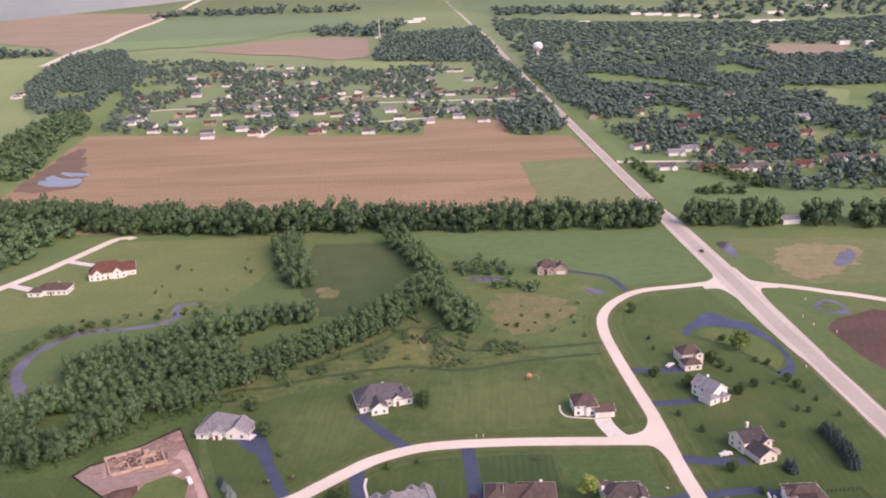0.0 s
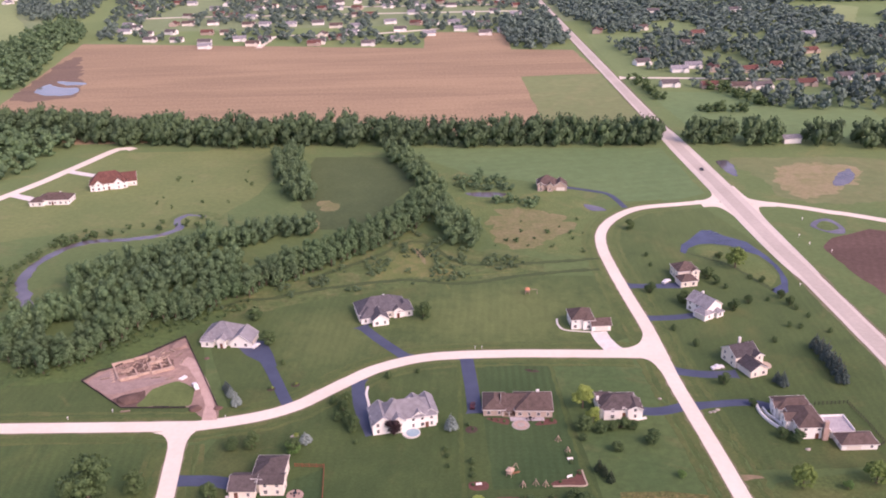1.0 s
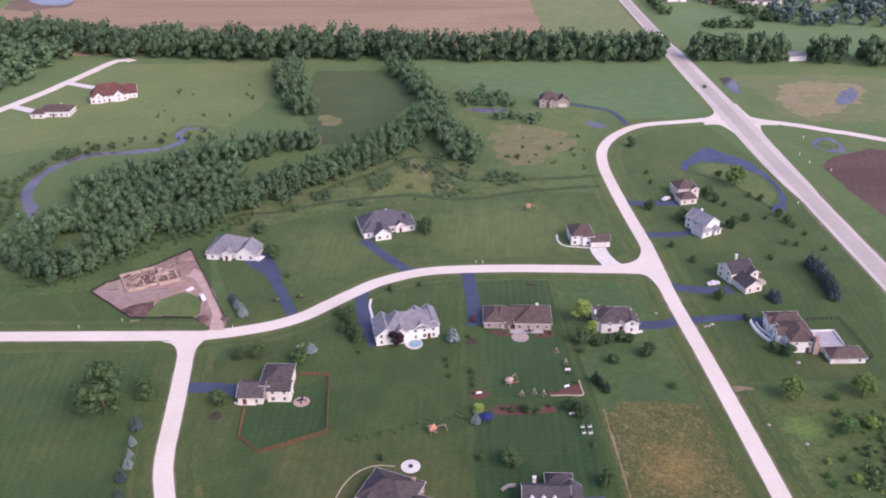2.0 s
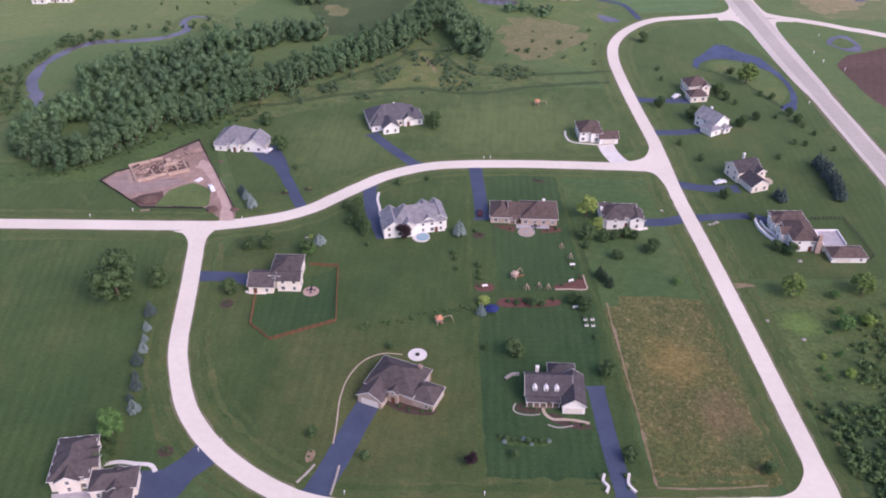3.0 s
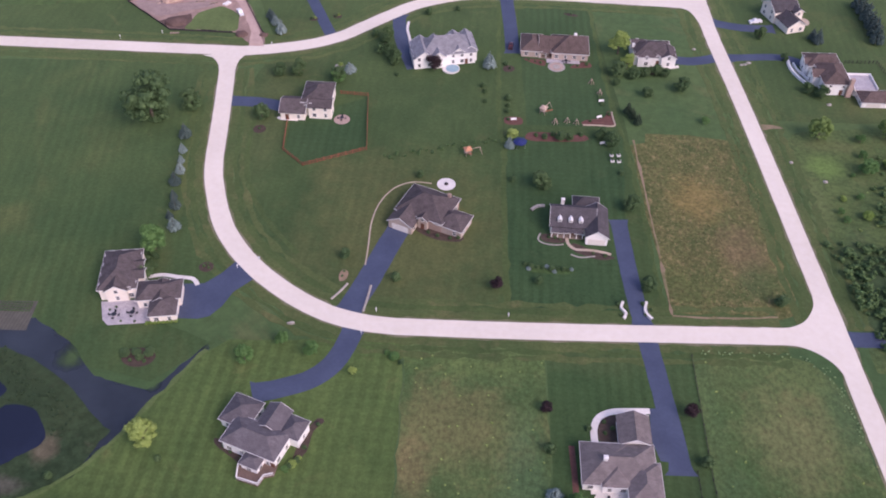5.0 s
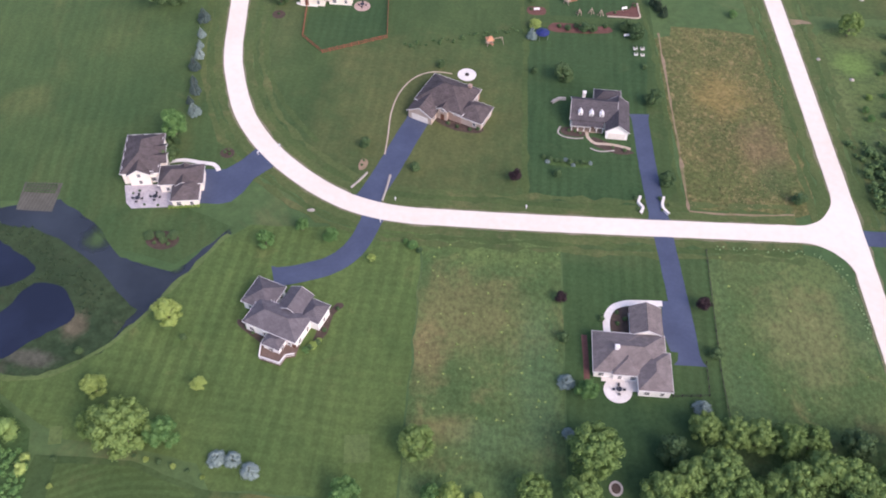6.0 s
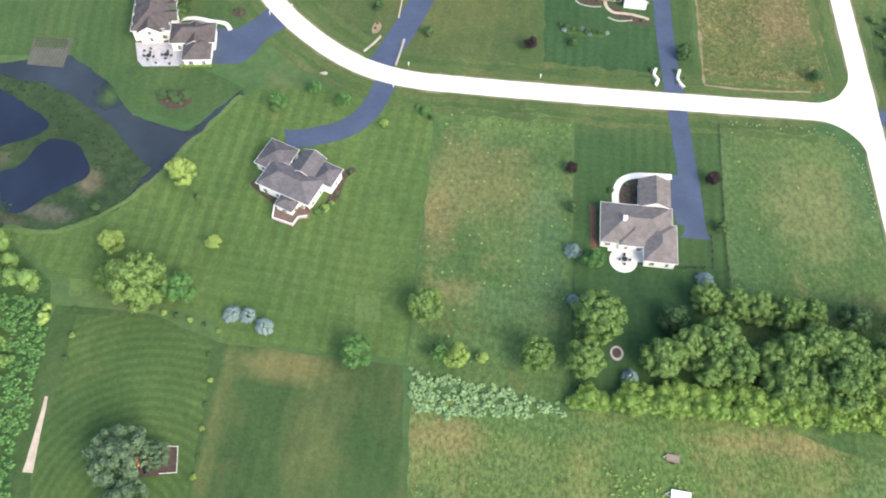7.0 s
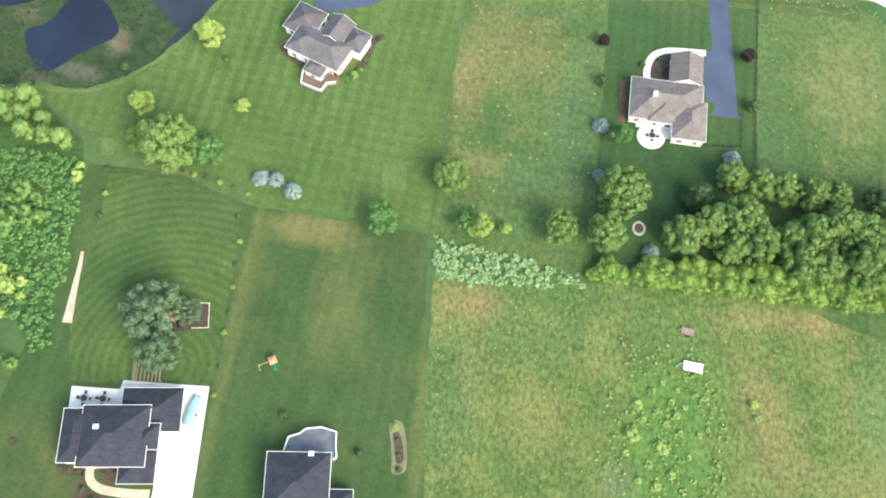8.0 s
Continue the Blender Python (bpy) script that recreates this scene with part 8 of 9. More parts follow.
slab("pad", [(-109.5, 73), (-106.5, 73.5), (-105.5, 69), (-108.5, 68.5)], LAWN_PALE, "pale green ground cover sheet", "sheet", 0.09, False)
patch("lawn_pale", [(-38.6, 75.6), (-32.5, 76.4), (-31.6, 69.2), (-37.8, 68.5)], LAWN_PALE, 0.06, "pale square of lawn", "lawn", wob=0.3, step=1)

# the deck house
slab("deck", [(-49, 1.5), (-48.5, 5.5), (-46.1, 6.6), (-45.1, 7.7), (-41.8, 8.5), (-38.3, 7.9), (-37.9, 4.8), (-37.3, 2.5), (-38, 1.5)], DECKGREY, "grey deck with a white rail", "deck", 1.0, False)


def rail(pts, z, label):
    f = thing("railing", *pts[0], z, 0, label, "railing")
    ox, oy = pts[0]
    for (xa, ya), (xb, yb) in zip(pts, pts[1:]):
        a, b = Vector((xa - ox, ya - oy, 0)), Vector((xb - ox, yb - oy, 0))
        k = max(1, round((b - a).length / 0.5))
        bm = bmesh.new()
        tube(bm, a + Vector((0, 0, 1)), b + Vector((0, 0, 1)), 0.14, 0.14, 6)
        tube(bm, a + Vector((0, 0, 0.12)), b + Vector((0, 0, 0.12)), 0.05, 0.05, 6)
        part("handrail", bm, TRIM, f)
        for s in range(k):
            p = a.lerp(b, s / k)
            bm = bmesh.new()
            box(bm, p.x - 0.035, p.y - 0.035, 0, p.x + 0.035, p.y + 0.035, 1)
            part("baluster", bm, TRIM, f)


rail([(-49, 2.5), (-48.5, 5.5), (-46.1, 6.6), (-45.1, 7.7), (-41.8, 8.5), (-38.3, 7.9), (-37.9, 4.8), (-37.3, 2.5), (-38, 1.9)], 1.0, "white railing round the deck")
shrub_bed("island_bed", [(-27.0, 11.6), (-24.2, 12.2), (-22.4, 6), (-22.2, 1.6), (-25.0, 0.6), (-25.6, 5)], "long stone-edged island bed", [(-24.9, 8, 0.6), (-24.2, 5, 0.5)], material=GRAVEL)
patch("island_soil", [(-26.0, 9.4), (-24.6, 9.8), (-23.2, 6), (-23.0, 3.6), (-24.4, 3.2), (-25.0, 5.6)], MULCH, 0.095, "dark soil in the middle of the island bed", "garden bed", wob=0.2, smooth=True, step=0.8)
plants(["lime:1", "shrub:1"], [(-25.6, 10.8, 1.0), (-23.6, 1.8, 0.9)], 0.6, "low pale shrub at the island bed's end")

for x, y in ((-95.4, 8.2), (-91.2, 8.6)):
    garden_table(x, y)
shrub_bed("yard_bed", disc(-108.4, -3, 1.1, k=8), "small dark bed on the lawn", [(-108.4, -3, 0.5)])

# the house with the round patio
slab("side_court", [(41.4, 120.8), (40.8, 111.1), (42.3, 105), (46.6, 104.6), (48.7, 101.4), (49.8, 101.6), (47.6, 121.4)], ASPHALT, "dark asphalt court beside the garage", "driveway", 0.07, False, kind="structure")
slab("round_patio", disc(28.0, 92.6, 3.6), CONCRETE, "white round concrete patio", top=0.16)
slab("patio", [(24, 96.5), (40, 96.5), (40, 92.5), (31, 92.5), (31, 95), (24, 95)], CONCRETE, "white concrete patio strip", top=0.15, smooth=False)
garden_table(28.2, 92.6)
garden_table(36.2, 94.4)
walkway([(41.5, 120), (36, 119.8), (31.5, 119.4), (28, 117.6), (26.3, 114), (26.2, 109.5)], 1.8, CONCRETE, "white curved front walk")
shrub_bed("walk_bed", [(27.5, 117), (31, 118.5), (33, 117), (33, 110), (27.5, 110)], "mulched bed inside the curved walk", [(29, 116, 0.7), (31, 114, 0.8), (29, 112.5, 0.7), (24.8, 113.5, 1.0)])
patch("red_bed", [(19.4, 108.5), (20.9, 108.5), (21.2, 95), (19.7, 95)], REDBARK, 0.09, "reddish bark strip along the wall", "garden bed", wob=0.1, step=1)
timber_fence([(41.5, 91.6), (50.7, 92.4), (51, 102)], 1.2, 2.4, BLACK, "thin dark metal garden fence")
timber_fence([(55.5, 139), (55, 120), (54.5, 100), (55, 86)], 0.9, 4.0, BLACK, "thin dark wire-and-post boundary fence")
slab("fire_ring", disc(26, 66.5, 1.9, 0.85), STONE, "pale round stone ring on the lawn", "fire ring", 0.3)
slab("fire_ring_bed", disc(26, 66.5, 1.3, 0.85), MULCH, "dark ash inside the stone ring", "ash", 0.32)

# the house with the brown deck
slab("brown_deck", [(-63, 99.2), (-62.8, 95.2), (-57.3, 93.6), (-56.2, 96), (-53.9, 96.6), (-53.4, 99.9), (-58, 102.9)], DECKBROWN, "brown timber deck behind the white house", "deck", 0.8, False)
rail([(-63, 99.2), (-62.8, 95.2), (-57.3, 93.6), (-56.2, 96), (-53.9, 96.6)], 0.8, "white railing round the brown deck")
shrub_bed("back_bed", [(-71, 106), (-69, 104), (-62, 99), (-60, 99.5), (-62, 101.5), (-70, 107)], "dark mulched bed along the wall", [(-68, 104.5, 0.6), (-66, 103, 0.6), (-63, 101, 0.6)])
shrub_bed("east_bed", [(-50, 101), (-47, 104), (-46, 110), (-43.5, 113), (-45.5, 114), (-49, 108)], "dark mulched bed with shrubs", [(-50.5, 99.3, 1.2), (-48.8, 101, 1.1), (-47.6, 105, 0.8), (-45, 112, 0.7)])
slab("sign_stone", [(-58.6, 145.7), (-57.2, 146.3), (-56.4, 146), (-57.2, 145.4)], STONE, "pale low stone beside the road", "rock", 0.6)

# the house with the paved patio
shrub_bed("dark_bed", disc(-97.6, 132, 3.4, 1.4, 10), "round dark bed of low shrubs on the lawn", [(-99.4, 130.6, 0.7), (-95.4, 130.4, 0.7)])
plants(["oak:2", "oak:1"], [(-101.4, 132.8, 1.6), (-98.4, 133.4, 1.5), (-94.6, 133.4, 1.7), (-97, 131.6, 1.2)], 0.45, "low dark shrub in the round bed")
slab("paved_patio", [(-113.9, 151.6), (-103.6, 152.9), (-100.6, 150.4), (-98.6, 148.0), (-97.6, 144.4), (-109.5, 142.9), (-111.5, 144.9)], PAVERS, "wide grey paved patio with furniture", top=0.14, smooth=False)
slab("wide_drive", [(-92.3, 159.8), (-85.6, 160.3), (-81.5, 164.5), (-77.8, 170.2), (-70.6, 163.6), (-76.4, 157.2), (-78.6, 151.5), (-81.4, 147.6), (-84.5, 146.5), (-92, 146.4)], ASPHALT, "wide dark sealed asphalt driveway", "driveway", 0.075, False, kind="structure")
plants(["shrub:1", "shrub:2", "oak:2"], [(-106.4, 172, 1.1), (-104, 171.6, 1.2), (-102.6, 170, 1.1), (-105, 169.4, 1.0), (-103.4, 167.4, 1.2), (-101.6, 166, 0.9), (-104.2, 165.2, 0.9)], 0.9, "dark shrub in the planted court")
plants(["hedge:1", "hedge:2"], [(-98.4 + 1.15 * i, 143.9 + 0.16 * i, 0.65) for i in range(8)], 0.8, "low yellow-green clipped shrub along the wall")
for x, y in ((-108.5, 146.5), (-103.5, 147.5)):
    garden_table(x, y)
plants(["shrub:1"], [(-110.4, 148.5, 0.45), (-108.8, 149.6, 0.45), (-106, 144.4, 0.45), (-102, 144.4, 0.5)], 1.0, "small potted shrub on the patio")
walkway([(-103.5, 162), (-99, 163.2), (-94.5, 162.6), (-89.5, 162), (-87.5, 159.5)], 1.3)
shrub_bed("round_bed", disc(-86.5, 167, 2.2, k=8), "round mulched bed with flowers", [(-87.3, 167.2, 0.7), (-85.7, 166.5, 0.6), (-86.3, 168.2, 0.5)])
patch("kitchen_garden", [(-143.5, 150.8), (-132.3, 151), (-131.8, 140), (-142.5, 140)], GARDEN, 0.07, "tilled kitchen garden plot", "garden", wob=0.2, step=1)
copse("vegetable_rows", [(-142.4 + 0.8 * i, 147.2 + 1.0 * j, 0.42) for i in range(12) for j in range(4)], LEAF_DARK, "rows of green vegetables", 3, 8, 0.35, 0.5, 44, False)

# the brown house with the round firepit
walkway([(-37.4, 151), (-36.6, 156), (-36.0, 161.5)], 0.5, STONE, "low pale stone edging beside the driveway", 0.5)
walkway([(-47.2, 155.5), (-45, 158.6), (-43, 162)], 0.4, STONE, "low pale stone edging beside the driveway", 0.5)
walkway([(-38.6, 170), (-38.4, 178), (-38.4, 189), (-36.6, 198.5), (-32.4, 206), (-26.5, 209.4), (-20, 209)], 0.35, SAND, "thin pale walk curving round the house")
slab("firepit_patio", disc(-15.1, 208.8, 3.1), CONCRETE, "round white firepit patio", top=0.15)
slab("firepit", disc(-15.1, 208.8, 0.7), BLACK, "dark round stone firepit", "firepit", 0.4)
shrub_bed("front_garden", [(-24, 186), (-17, 182), (-10, 181.5), (-9, 184), (-16, 185.5), (-22, 189)], "tawny mulched front bed", [(-20, 185, 0.8), (-17, 183.6, 0.7), (-13, 182.6, 0.8), (-10.5, 183, 0.9)])
shrub_bed("rock_garden", [(-45.6, 163), (-43.8, 164), (-43.4, 167), (-45, 168), (-46.2, 166)], "pinkish rock garden", [(-45, 165, 0.5), (-44.6, 167, 0.5)], material=FLAT)

# the cottage
walkway([(23.8, 186.5), (23.9, 182.5), (26, 179.8), (29.5, 179.6), (33, 179.2), (37, 178)], 1.0, SAND, "pale winding front walk")
walkway([(15.5, 186.5), (14.6, 184), (16, 182.2), (20, 181.4), (22.5, 181.8)], 0.45, STONE, "pale stone bed edging")
walkway([(24.5, 177.5), (27.5, 176.3), (32, 177)], 0.45, STONE, "pale stone bed edging")
walkway([(12.8, 197), (15, 199), (17.4, 199.2)], 0.7, STONE, "pale garden wall stub", 0.8)
shrub_bed("cottage_bed", [(16, 186), (22.6, 185.6), (22.6, 182.6), (16.5, 182.8)], "dark mulched bed before the porch", [(18, 184.6, 0.7), (20, 184.4, 0.7), (21.6, 183.6, 0.6)])
shrub_bed("cottage_bed_east", [(25.5, 182.5), (33.5, 178.6), (38, 176.5), (33, 175.5), (26, 178.6)], "dark mulched bed along the walk", [(35, 177, 0.8), (31.5, 178, 0.6)])
shrub_bed("berm", [(9, 173.5), (16, 172), (24, 171.5), (24, 169), (12, 169.5)], "planted berm of silvery and dark shrubs on the lawn", [(10.2, 172.4, 0.9), (12, 171.4, 1.1), (14, 171, 0.9), (15.6, 170.8, 0.8), (18, 170.5, 1.2), (20, 170.8, 0.8), (21.8, 170.4, 1.0), (23.2, 170.2, 0.7), (14, 165, 1.6)], material=BRUSH)
plants(["blue:1", "blue:2"], [(11.2, 170.6, 0.8), (16.8, 171.6, 0.8), (19, 169.6, 0.7), (24.2, 170.8, 0.7)], 0.7)
for x, y, rz in ((38.4, 154.8, 8), (45.4, 155, -20)):
    walkway([(x, y + 3.4), (x - 0.7, y + 1), (x + 0.2 + 0.04 * rz, y - 1), (x - 0.1 - 0.05 * rz, y - 3.2)], 0.7, CONCRETE, "white stone entrance wall beside the driveway", 0.7)
    plants(["shrub:1", "shrub:2"], [(x - 1.2, y + 2.6, 0.9), (x + 1.0, y + 0.4, 0.6), (x - 1.0, y - 1.6, 0.6)], 0.8, "dark shrub beside the entrance wall")

# the cream house inside the red fence
timber_fence([(-73.8, 242.5), (-72.6, 224.3), (-64.5, 216.2), (-43.5, 226), (-46, 258), (-56.5, 259)], 1.5, 2.6, REDFENCE, "red-stained timber garden fence")
slab("kidney_patio", disc(-54.2, 243, 2.9), PINKPAVE, "rounded tan patio beside the house", top=0.14)
garden_table(-54.2, 243.2)
shrub_bed("bed_by_drive", disc(-83, 236, 2.4, k=8), "pinkish mulched bed on the lawn", [(-83, 236, 0.6)])
walkway([(-77.5, 243.5), (-76, 242.4), (-70, 242)], 1.2)

# the white house with the pool
slab("pool_deck", disc(-15.6, 277.6, 3.4), CONCRETE, "pale round pool deck", top=0.5)
slab("round_pool", disc(-15.0, 277.4, 2.6), TEAL, "round blue garden pool", "pool", 0.56)
walkway([(-34.2, 312), (-34.4, 306), (-33.2, 300), (-32, 292)], 1.0, CONCRETE, "pale walk beside the driveway")

# the ranch house, the white house beside it and the garden
slab("white_patio", [(68.3, 283.2), (68.5, 281.6), (73.8, 283), (73.8, 284.6)], CONCRETE, "white concrete patio beside the house", top=0.14, smooth=False)
slab("garden_patio", disc(25.7, 281.2, 3.4), STONE, "round pale stone patio behind the ranch house", top=0.14)
slab("patio_ring", disc(25.7, 281.2, 2.7), PINKPAVE, "ring of pinkish pavers in the round patio", top=0.16)
slab("patio_centre", disc(25.7, 281.2, 1.5), STONE, "pale stone middle of the round patio", top=0.18)
shrub_bed("ranch_bed", [(31.5, 280.6), (39, 281.6), (39, 284.4), (36.8, 285), (32, 282.6)], "reddish mulched bed at the ranch house's corner", [(34, 282, 0.7), (37.6, 283, 0.9)], material=REDBARK)
shrub_bed("ranch_bed_west", [(13, 286.4), (20.8, 285.6), (21, 281.6), (17, 283)], "reddish mulched bed behind the ranch house", [(15, 285.4, 0.6), (19.6, 283.4, 0.7), (17.4, 284.4, 0.5)], material=REDBARK)
slab("garden_patio_strip", [(22, 287), (35, 286.6), (35, 283.6), (22, 284)], PAVERS, "paved patio strip behind the ranch house", top=0.13, smooth=False)
garden_table(29.6, 284.8)
shrub_bed("garden_bed_1", [(5, 247.2), (11, 247.2), (10.9, 243.3), (5.4, 243.2)], "reddish mulched garden bed", [(6.2, 245.6, 0.8), (6.4, 250.3, 1.4), (6.4, 254, 1.2), (6.4, 258, 1.6)], material=REDBARK)
garden_bench(8.2, 245.6, 8, "white garden bench on the red bark bed")
plants(["lime:1"], [(7.4, 235.4, 2.2)], 0.8)
plants(["blue:2"], [(6.4, 229.8, 1.8)], 1.2)
shrub_bed("garden_bed_2", [(13.5, 238.6), (22.3, 238.6), (28.2, 237.6), (33.4, 238.2), (33.2, 234.4), (14, 234)], "long reddish mulched garden bed", [(16, 236.6, 1.0), (19.0, 235.4, 1.4), (24.6, 235, 2.5), (27.7, 235, 1.7), (22, 237, 1.2), (32.1, 237.6, 1.1)], material=REDBARK)
shrub_bed("garden_bed_3", [(33.5, 244.2), (44.2, 244.2), (44.2, 252), (42.6, 252.4), (41, 248.6), (34, 246.6)], "reddish bed with timber edging", [(36, 246, 0.7), (43.2, 250.5, 0.9), (41.3, 256.5, 0.9), (40.6, 261, 0.8)], material=REDBARK)
walkway([(33.2, 243.9), (38.6, 243.9), (44.5, 243.9), (44.6, 248), (44.4, 252.4)], 0.45, SAND, "pale timber edging of the garden bed", 0.3)


def plant_frame(x, y, rz):
    """A tepee of pale poles with a climbing plant inside."""
    f = thing("plant_tepee", x, y, 0, rz, "pale pole tepee over a climbing garden plant", "trellis", "tepees in the garden")
    for k in range(5):
        a = 2 * math.pi * k / 5
        bm = bmesh.new()
        tube(bm, (1.15 * math.cos(a), 1.15 * math.sin(a), 0), (-0.1 * math.cos(a), -0.1 * math.sin(a), 2.3), 0.1, 0.07, 6)
        part("pole", bm, RAWWOOD, f)
    v, faces = crown_shape(lobes_round(7, int(x), 0.3, 1.3, 0.35, (0.3, 0.45)), 240, 0.11, int(x * 3), BALL1)
    solid("vine", (v * 0.85).tolist(), [tuple(p) for p in faces], LEAF_DARK, f, smooth=True)


for x, y in ((23.2, 244.6), (27.6, 245.4), (30.9, 244.6), (38.4, 270.6), (41.0, 263.6)):
    plant_frame(x, y, 20 * x)


garden_bench(39.6, 248.6, 24, "white garden bench beside the red bark bed")
garden_bench(41.2, 258.6, 5, "white garden bench on the lawn")
garden_bench(39.4, 233.2, 10, "white garden bench beside the dark bushes")
plants(["oak:1", "oak:2"], [(39.0, 236.6, 2.5), (42.4, 232.4, 2.8)], 0.9, "large dark green bush in the garden")
plants(["shrub:1", "shrub:2"], [(44.2, 216.5, 1.1), (-2.5, 262, 1.2), (-3, 266, 1.3), (-2.2, 256, 1.0)])
shrub_bed("driveway_bed", disc(6.9, 279, 2.4, k=8), "tawny mulched bed beside the driveway", [(5.8, 281.6, 1.2), (7.4, 279, 0.6)])
shrub_bed("road_bed", [(31, 322.5), (36, 321.5), (37, 320), (33, 320)], "small mulched roadside bed", [(34, 321.2, 0.6), (32, 322, 0.4)])


def gazebo(x, y):
    g = thing("garden_canopy", x, y, 0, 15, "dark blue eight-sided garden canopy on posts", "canopy")
    for px in (-1.5, 1.5):
        for py in (-1.5, 1.5):
            bm = bmesh.new()
            tube(bm, (px, py, 0), (px, py, 2.3), 0.06, 0.06, 8)
            part("post", bm, GALV, g)
    bm = bmesh.new()
    bmesh.ops.create_cone(bm, cap_ends=True, segments=8, radius1=2.5, radius2=0.1, depth=1.1, matrix=Matrix.Translation((0, 0, 2.95)))
    part("canopy", bm, BLUE, g)


gazebo(10.0, 230.2)
for x, y in ((41.9, 226.6), (44.3, 226.7), (41.9, 223.6), (44.1, 223.4)):
    b = thing("planter_box", x, y, 0, 8, "small white planter box with dark soil", "planter", "white planter boxes")
    for x0, y0, x1, y1 in ((-0.6, -0.5, 0.6, -0.35), (-0.6, 0.35, 0.6, 0.5), (-0.6, -0.35, -0.45, 0.35), (0.45, -0.35, 0.6, 0.35)):
        bm = bmesh.new()
        box(bm, x0, y0, 0, x1, y1, 0.6)
        part("side_board", bm, TRIM, b)
    bm = bmesh.new()
    box(bm, -0.45, -0.35, 0, 0.45, 0.35, 0.5)
    part("soil", bm, MULCH, b)
    v, faces = crown_shape(lobes_round(4, int(x), 0.2, 0.7, 0.3, (0.3, 0.4)), 60, 0.2, 3, BALL1)
    solid("plant", (v * 0.85 + (0, 0.3, 0.35)).tolist(), [tuple(p) for p in faces], LEAF_DARK, b, smooth=True)

# houses east of the road
slab("garage_court", [(108, 399), (122, 399), (122, 404), (108, 404)], ASPHALT, "dark asphalt garage court", "driveway", 0.085, False, kind="structure")
slab("side_patio", disc(132, 320.5, 3.0, 0.7), SAND, "tan patio beside the cream house", top=0.14)
walkway([(50.5, 368), (50.2, 362), (52.5, 356.8), (60, 354.8), (65, 354)], 0.9, CONCRETE, "pale walk round the house")


timber_fence([(140, 289.5), (152.9, 289.9), (154.4, 275.9), (154.9, 263.4), (151.6, 260.8)], 1.5, 1.6, BLACK, "dark close-set garden fence")
walkway([(117.7, 290.3), (117.6, 284.1), (119, 278.6), (121.2, 274), (122.2, 270.5)], 0.9, TRIM, "white curved garden wall beside the house", 0.9)
walkway([(119.4, 288), (119.8, 283.6), (121.4, 280), (122.6, 276)], 0.6, TRIM, "white curved garden wall beside the house", 0.9)
plants(["oak:1", "oak:2"], [(124.2, 265.6, 2.8), (119.9, 268.7, 2.2), (116.4, 290.4, 1.8)], 0.9)
patch("turn_out", [(98.0, 247.6), (101.5, 247.4), (104.6, 246.4), (105.4, 245.4), (102, 245.2), (98.4, 244.2)], FLAT, 0.072, "pale gravelled turn-out beside the road", "path", wob=0.6, step=0.8)
for k, (x, y) in enumerate(((103.9, 225.9), (113.0, 216), (126.4, 260.9), (98.7, 286.1), (100.3, 286.6), (102, 287.8), (81.9, 296.6))):
    heap(x, y, 0.7 + 0.12 * (k % 3), 0.6, STONE, "pale boulder lying in the grass", 20 + k, "boulder")
car(8.0, 294.5, 84, CARPAINT, "very dark red car parked on the driveway")
car(179.6, 588, 92, CARDARK, "dark car on the highway", z=0.12)
car(111, 318.6, 15, CARWHITE, "white pickup truck parked on the driveway", True)
car(110.5, 404.6, 40, CARWHITE, "white pickup truck parked beside the house", True)
car(-86.9, 348.2, 65, CARWHITE, "white car parked beside the garage")
car(-105.4, 314.6, 118, CARWHITE, "small white truck with an orange bed on the building site", True)
slab("white_sheet", [(-114.4, 321.4), (-112.4, 324.2), (-111, 323), (-112.6, 320.8)], TRIM, "folded white sheet over stacked boards", "sheet", 0.7, False)


def flat_trailer(x, y, rz, bed, label):
    t = thing("trailer", x, y, 0.05, rz, label, "trailer")
    bm = bmesh.new()
    box(bm, -2.2, -1.1, 0.6, 2.2, 1.1, 0.72)
    for s in (-1.06, 1.06):
        box(bm, -2.2, s - 0.04, 0.72, 2.2, s + 0.04, 1.0)
    part("bed", bm, bed, t)
    bm = bmesh.new()
    tube(bm, (2.2, -0.6, 0.55), (3.4, 0, 0.5), 0.06, 0.06), tube(bm, (2.2, 0.6, 0.55), (3.4, 0, 0.5), 0.06, 0.06)
    part("drawbar", bm, GALV, t)
    for px in (-0.45, 0.45):
        for s in (-1, 1):
            bm = bmesh.new()
            tube(bm, (px, s * 1.22 - 0.1, 0.35), (px, s * 1.22 + 0.1, 0.35), 0.35, 0.35, 12)
            part("wheel", bm, RUBBER, t)
    return t


flat_trailer(39.8, 33.2, 175, TRIM, "white flat trailer standing in the pasture")
flat_trailer(38.4, 41.6, 175, TIMBER, "small grey weathered trailer standing in the pasture").scale = (0.66, 0.8, 0.8)


def mailbox(x, y):
    m = thing("mailbox", x, y, 0, 0, "white mailbox on a post beside the road", "mailbox")
    bm = bmesh.new()
    box(bm, -0.07, -0.07, 0, 0.07, 0.07, 1.1)
    part("post", bm, TRIM, m)
    bm = bmesh.new()
    box(bm, -0.15, -0.3, 1.1, 0.15, 0.3, 1.32)
    tube(bm, (0, -0.3, 1.32), (0, 0.3, 1.32), 0.15, 0.15, 10)
    part("box", bm, TRIM, m)


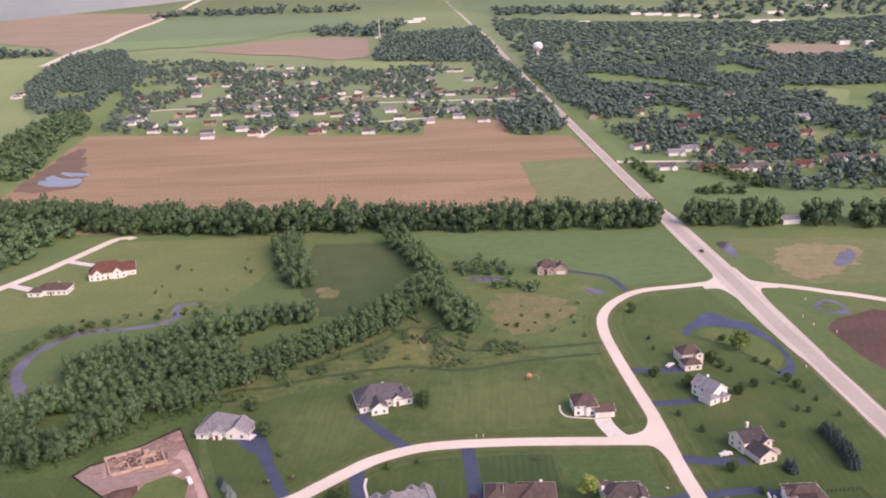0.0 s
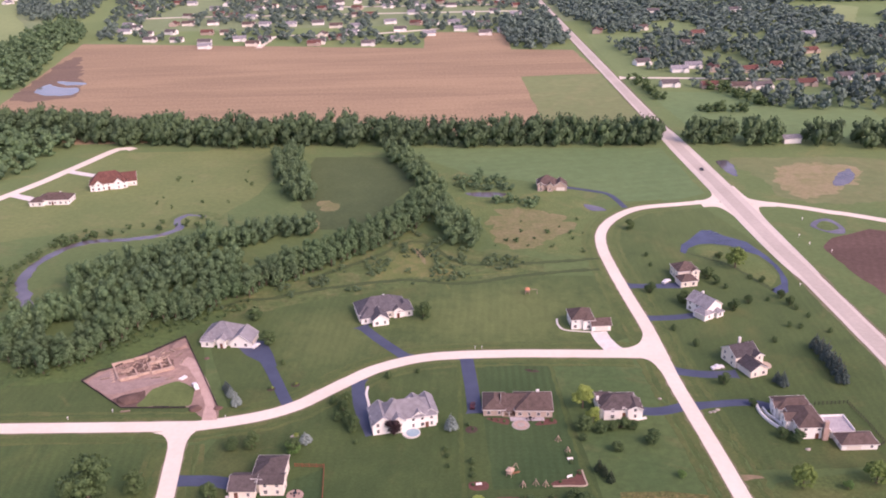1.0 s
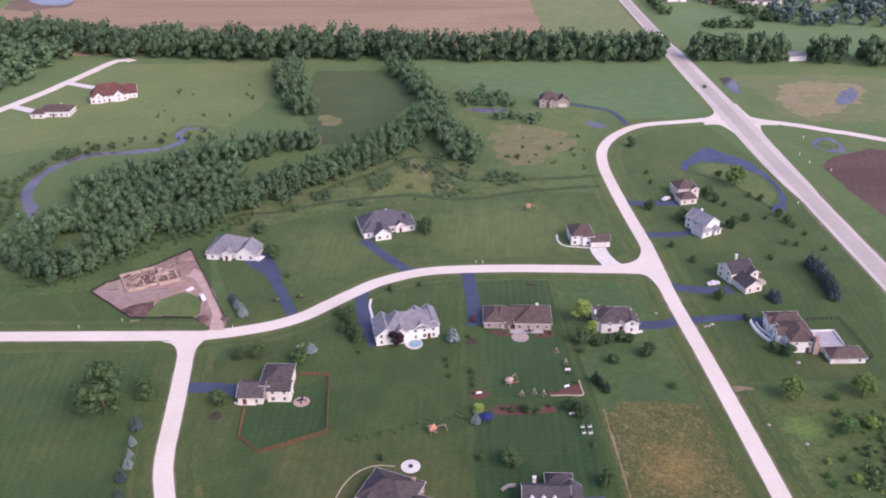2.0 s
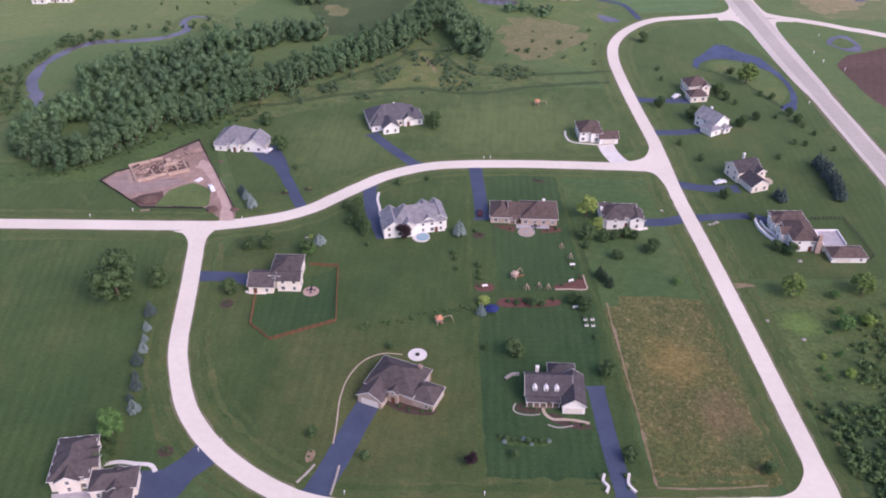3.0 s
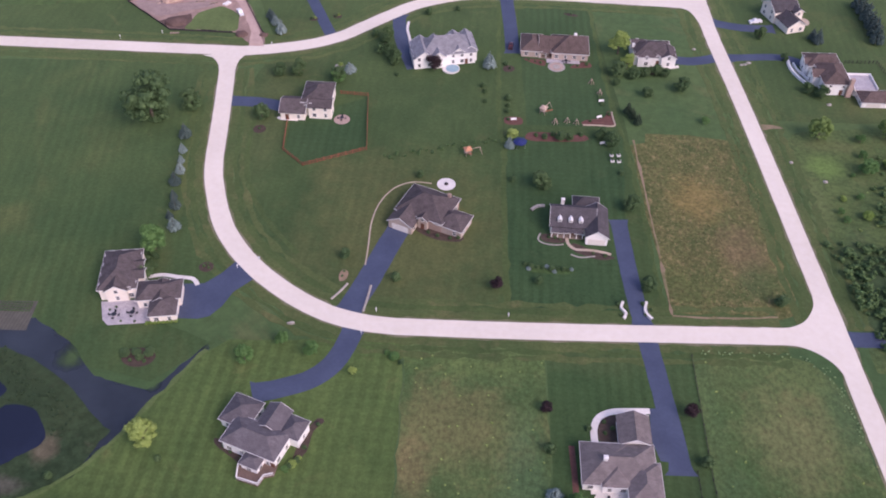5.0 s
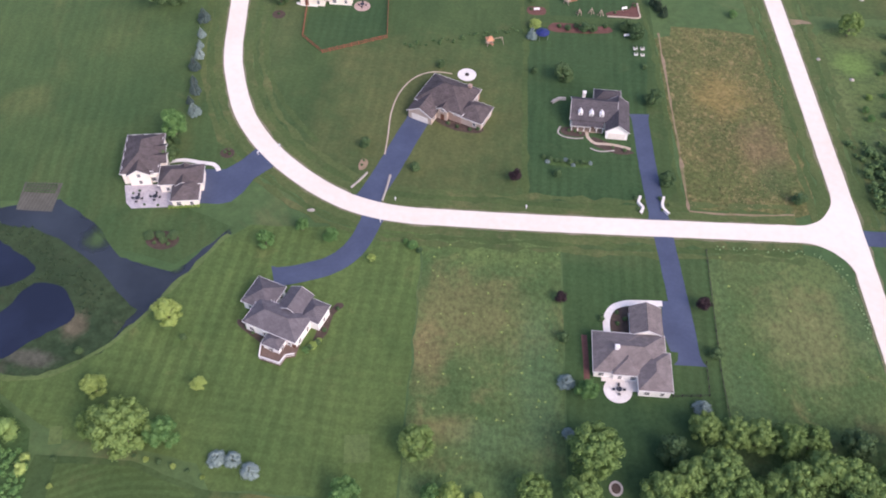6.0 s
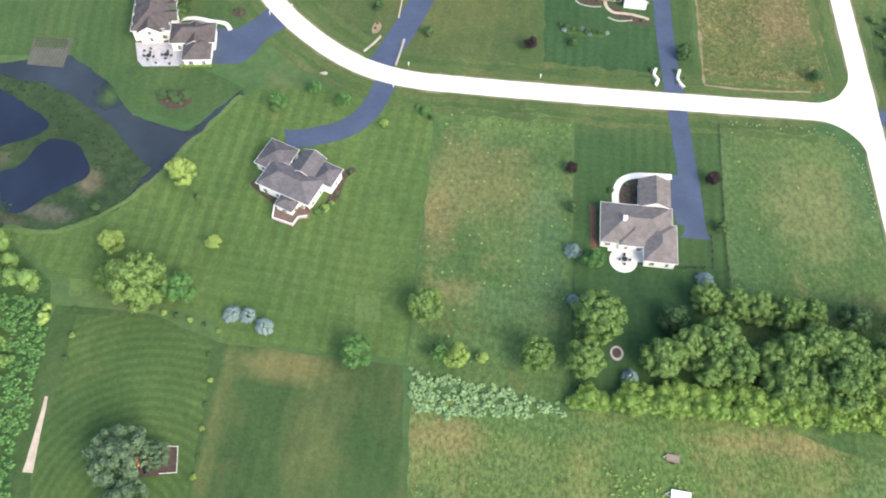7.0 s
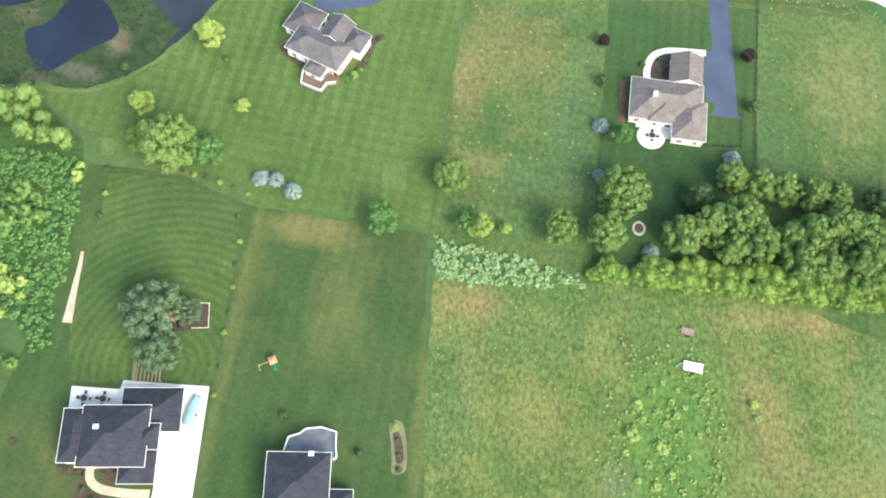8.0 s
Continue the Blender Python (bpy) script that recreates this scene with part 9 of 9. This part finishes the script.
for x, y in ((-33.5, 151.5), (4.8, 151.2), (-71, 170.5), (-77, 167), (-37, 143), (-88, 291), (11, 341), (14, 341), (-134, 297.5), (-150, 293)):
    mailbox(x, y)
# Stone heap in place of a white-flowering shrub.
heap(-59.4, 277.6, 1.5, 0.5, STONE, "pale mound standing in for a white-flowering shrub", 4, "boulder_cluster")
plants(["shrub:1", "shrub:2"], [(-57, 275, 1.2), (-72, 332, 1.4), (-47, 300, 2.0), (-43, 296, 2.2), (-44, 288, 2.4), (-40, 284, 2.0), (-38, 279, 1.6), (-36, 272, 1.0), (-26, 318, 1.8), (-14, 322, 1.2)])
plants(["oak:2", "oak:1"], [(48.8, 276.7, 3.4), (54.9, 275, 2.4), (59.6, 276.4, 2.2), (63.6, 277.4, 2.5), (67.2, 276.4, 2.1), (58.8, 263.1, 2.4), (47.8, 270.1, 1.5)], 0.85, "dark green bush beside the white house")
plants(["plum:1"], [(61.6, 277.6, 2.0)], 0.7, "dark purple-leaved bush beside the white house")
plants(["fir:1", "fir:2"], [(50.2, 251.5, 1.7), (51.6, 248.8, 1.4), (53.1, 245.5, 1.5)], 1.5)
plants(["maple:1"], [(77.7, 247.1, 1.6)], 0.9)
copse("berm_shrubs", [(-37 + 1.25 * i + math.sin(i), 221.5 + 0.4 * i + 1.3 * math.cos(i * 1.7), 0.8 + 0.3 * math.sin(i * 2.1)) for i in range(36)], LEAF_BRUSH, "line of low shrubs across the lawn", 4, 40, 0.2, 0.5, 50, False)

plants(["oak:1", "oak:2"], [(99.8, 393.5, 2.8), (112.6, 380.8, 3.0), (131.9, 407.8, 3.2), (134.5, 401.1, 2.2), (134.2, 371.6, 2.8), (143.5, 378.8, 2.2), (109.9, 306.1, 2.4), (160.8, 383.5, 2.1), (162.3, 375.6, 2.1), (107.2, 479.4, 2.8)], 1.05, "small dark green tree on the lawn")
plants(["shrub:1", "shrub:2"], [(107.8, 438.8, 1.5), (107.2, 425.5, 1.3), (137.9, 395.8, 1.6), (107.6, 338.5, 1.8), (142.5, 339.9, 1.6), (153.5, 380.5, 1.2), (163.5, 370.8, 1.5), (166.1, 362.7, 1.4), (154, 353.7, 1.5), (158.6, 352.1, 1.5), (169.7, 347.1, 1.5), (101.5, 353.5, 1.6)], 1.1, "small dark green shrub on the lawn")
plants(["ash:2"], [(150.5, 421, 5.4)], 1.05, "broad green tree on the pond's bank")
plants(["oak:1", "shrub:2"], [(145.7, 434, 2.0), (153.6, 406.3, 1.7), (158, 402, 1.8)], 0.95, "dark bush on the pond's bank")

plants(["oak:1", "oak:2"], [(-41.6, 298.6, 2.3), (-42.3, 292.7, 2.1), (-39.8, 285.5, 2.3), (-37.2, 280, 2.3)], 1.25, "dark green tree beside the driveway")
plants(["teal:1"], [(-92.2, 312.4, 1.8), (-90.6, 309.8, 1.8)], 1.1)
plants(["maple:2"], [(-58.3, 266.6, 2.8)], 1.0)
shrub_bed("drive_bed_west", disc(-74.2, 312, 1.8, k=8), "small mulched bed beside the driveway", [(-74.8, 311.8, 0.8)])
shrub_bed("drive_bed_east", disc(-64.4, 314.6, 1.8, k=8), "small mulched bed beside the driveway", [(-65, 314.2, 0.8)])
plants(["lime:2"], [(-73.4, 312.4, 0.7), (-63.8, 315, 0.7), (-58.6, 277.4, 1.1)], 0.7, "pale flowering shrub in a mulched bed")
plants(["blue:1"], [(-0.6, 279.6, 2.7), (-85.6, 300.4, 2.3), (-89.2, 306.8, 1.8)], 1.15)
plants(["lime:2", "maple:1"], [(-49.8, 99.8, 1.3), (-51.4, 98.4, 1.1), (-48.6, 101.6, 0.9)], 0.7, "bright low shrub beside the white house")
plants(["maple:1", "shrub:1"], [(-27, 134.5, 1.5), (-25, 133, 1.1), (-29, 136, 0.9)], 0.7, "loose green shrub at the lawn's edge")


def marker_post(x, y):
    p = thing("marker_post", x, y, 0, 0, "white roadside marker post", "post")
    bm = bmesh.new()
    box(bm, -0.09, -0.05, 0, 0.09, 0.05, 1.5)
    part("post", bm, TRIM, p)
    bm = bmesh.new()
    box(bm, -0.28, -0.09, 1.1, 0.28, -0.05, 1.75)
    part("plate", bm, TRIM, p)


for x, y in ((199.3, 461), (200.3, 448.7), (208, 437.5), (175.1, 396.3), (211, 487)):
    marker_post(x, y)
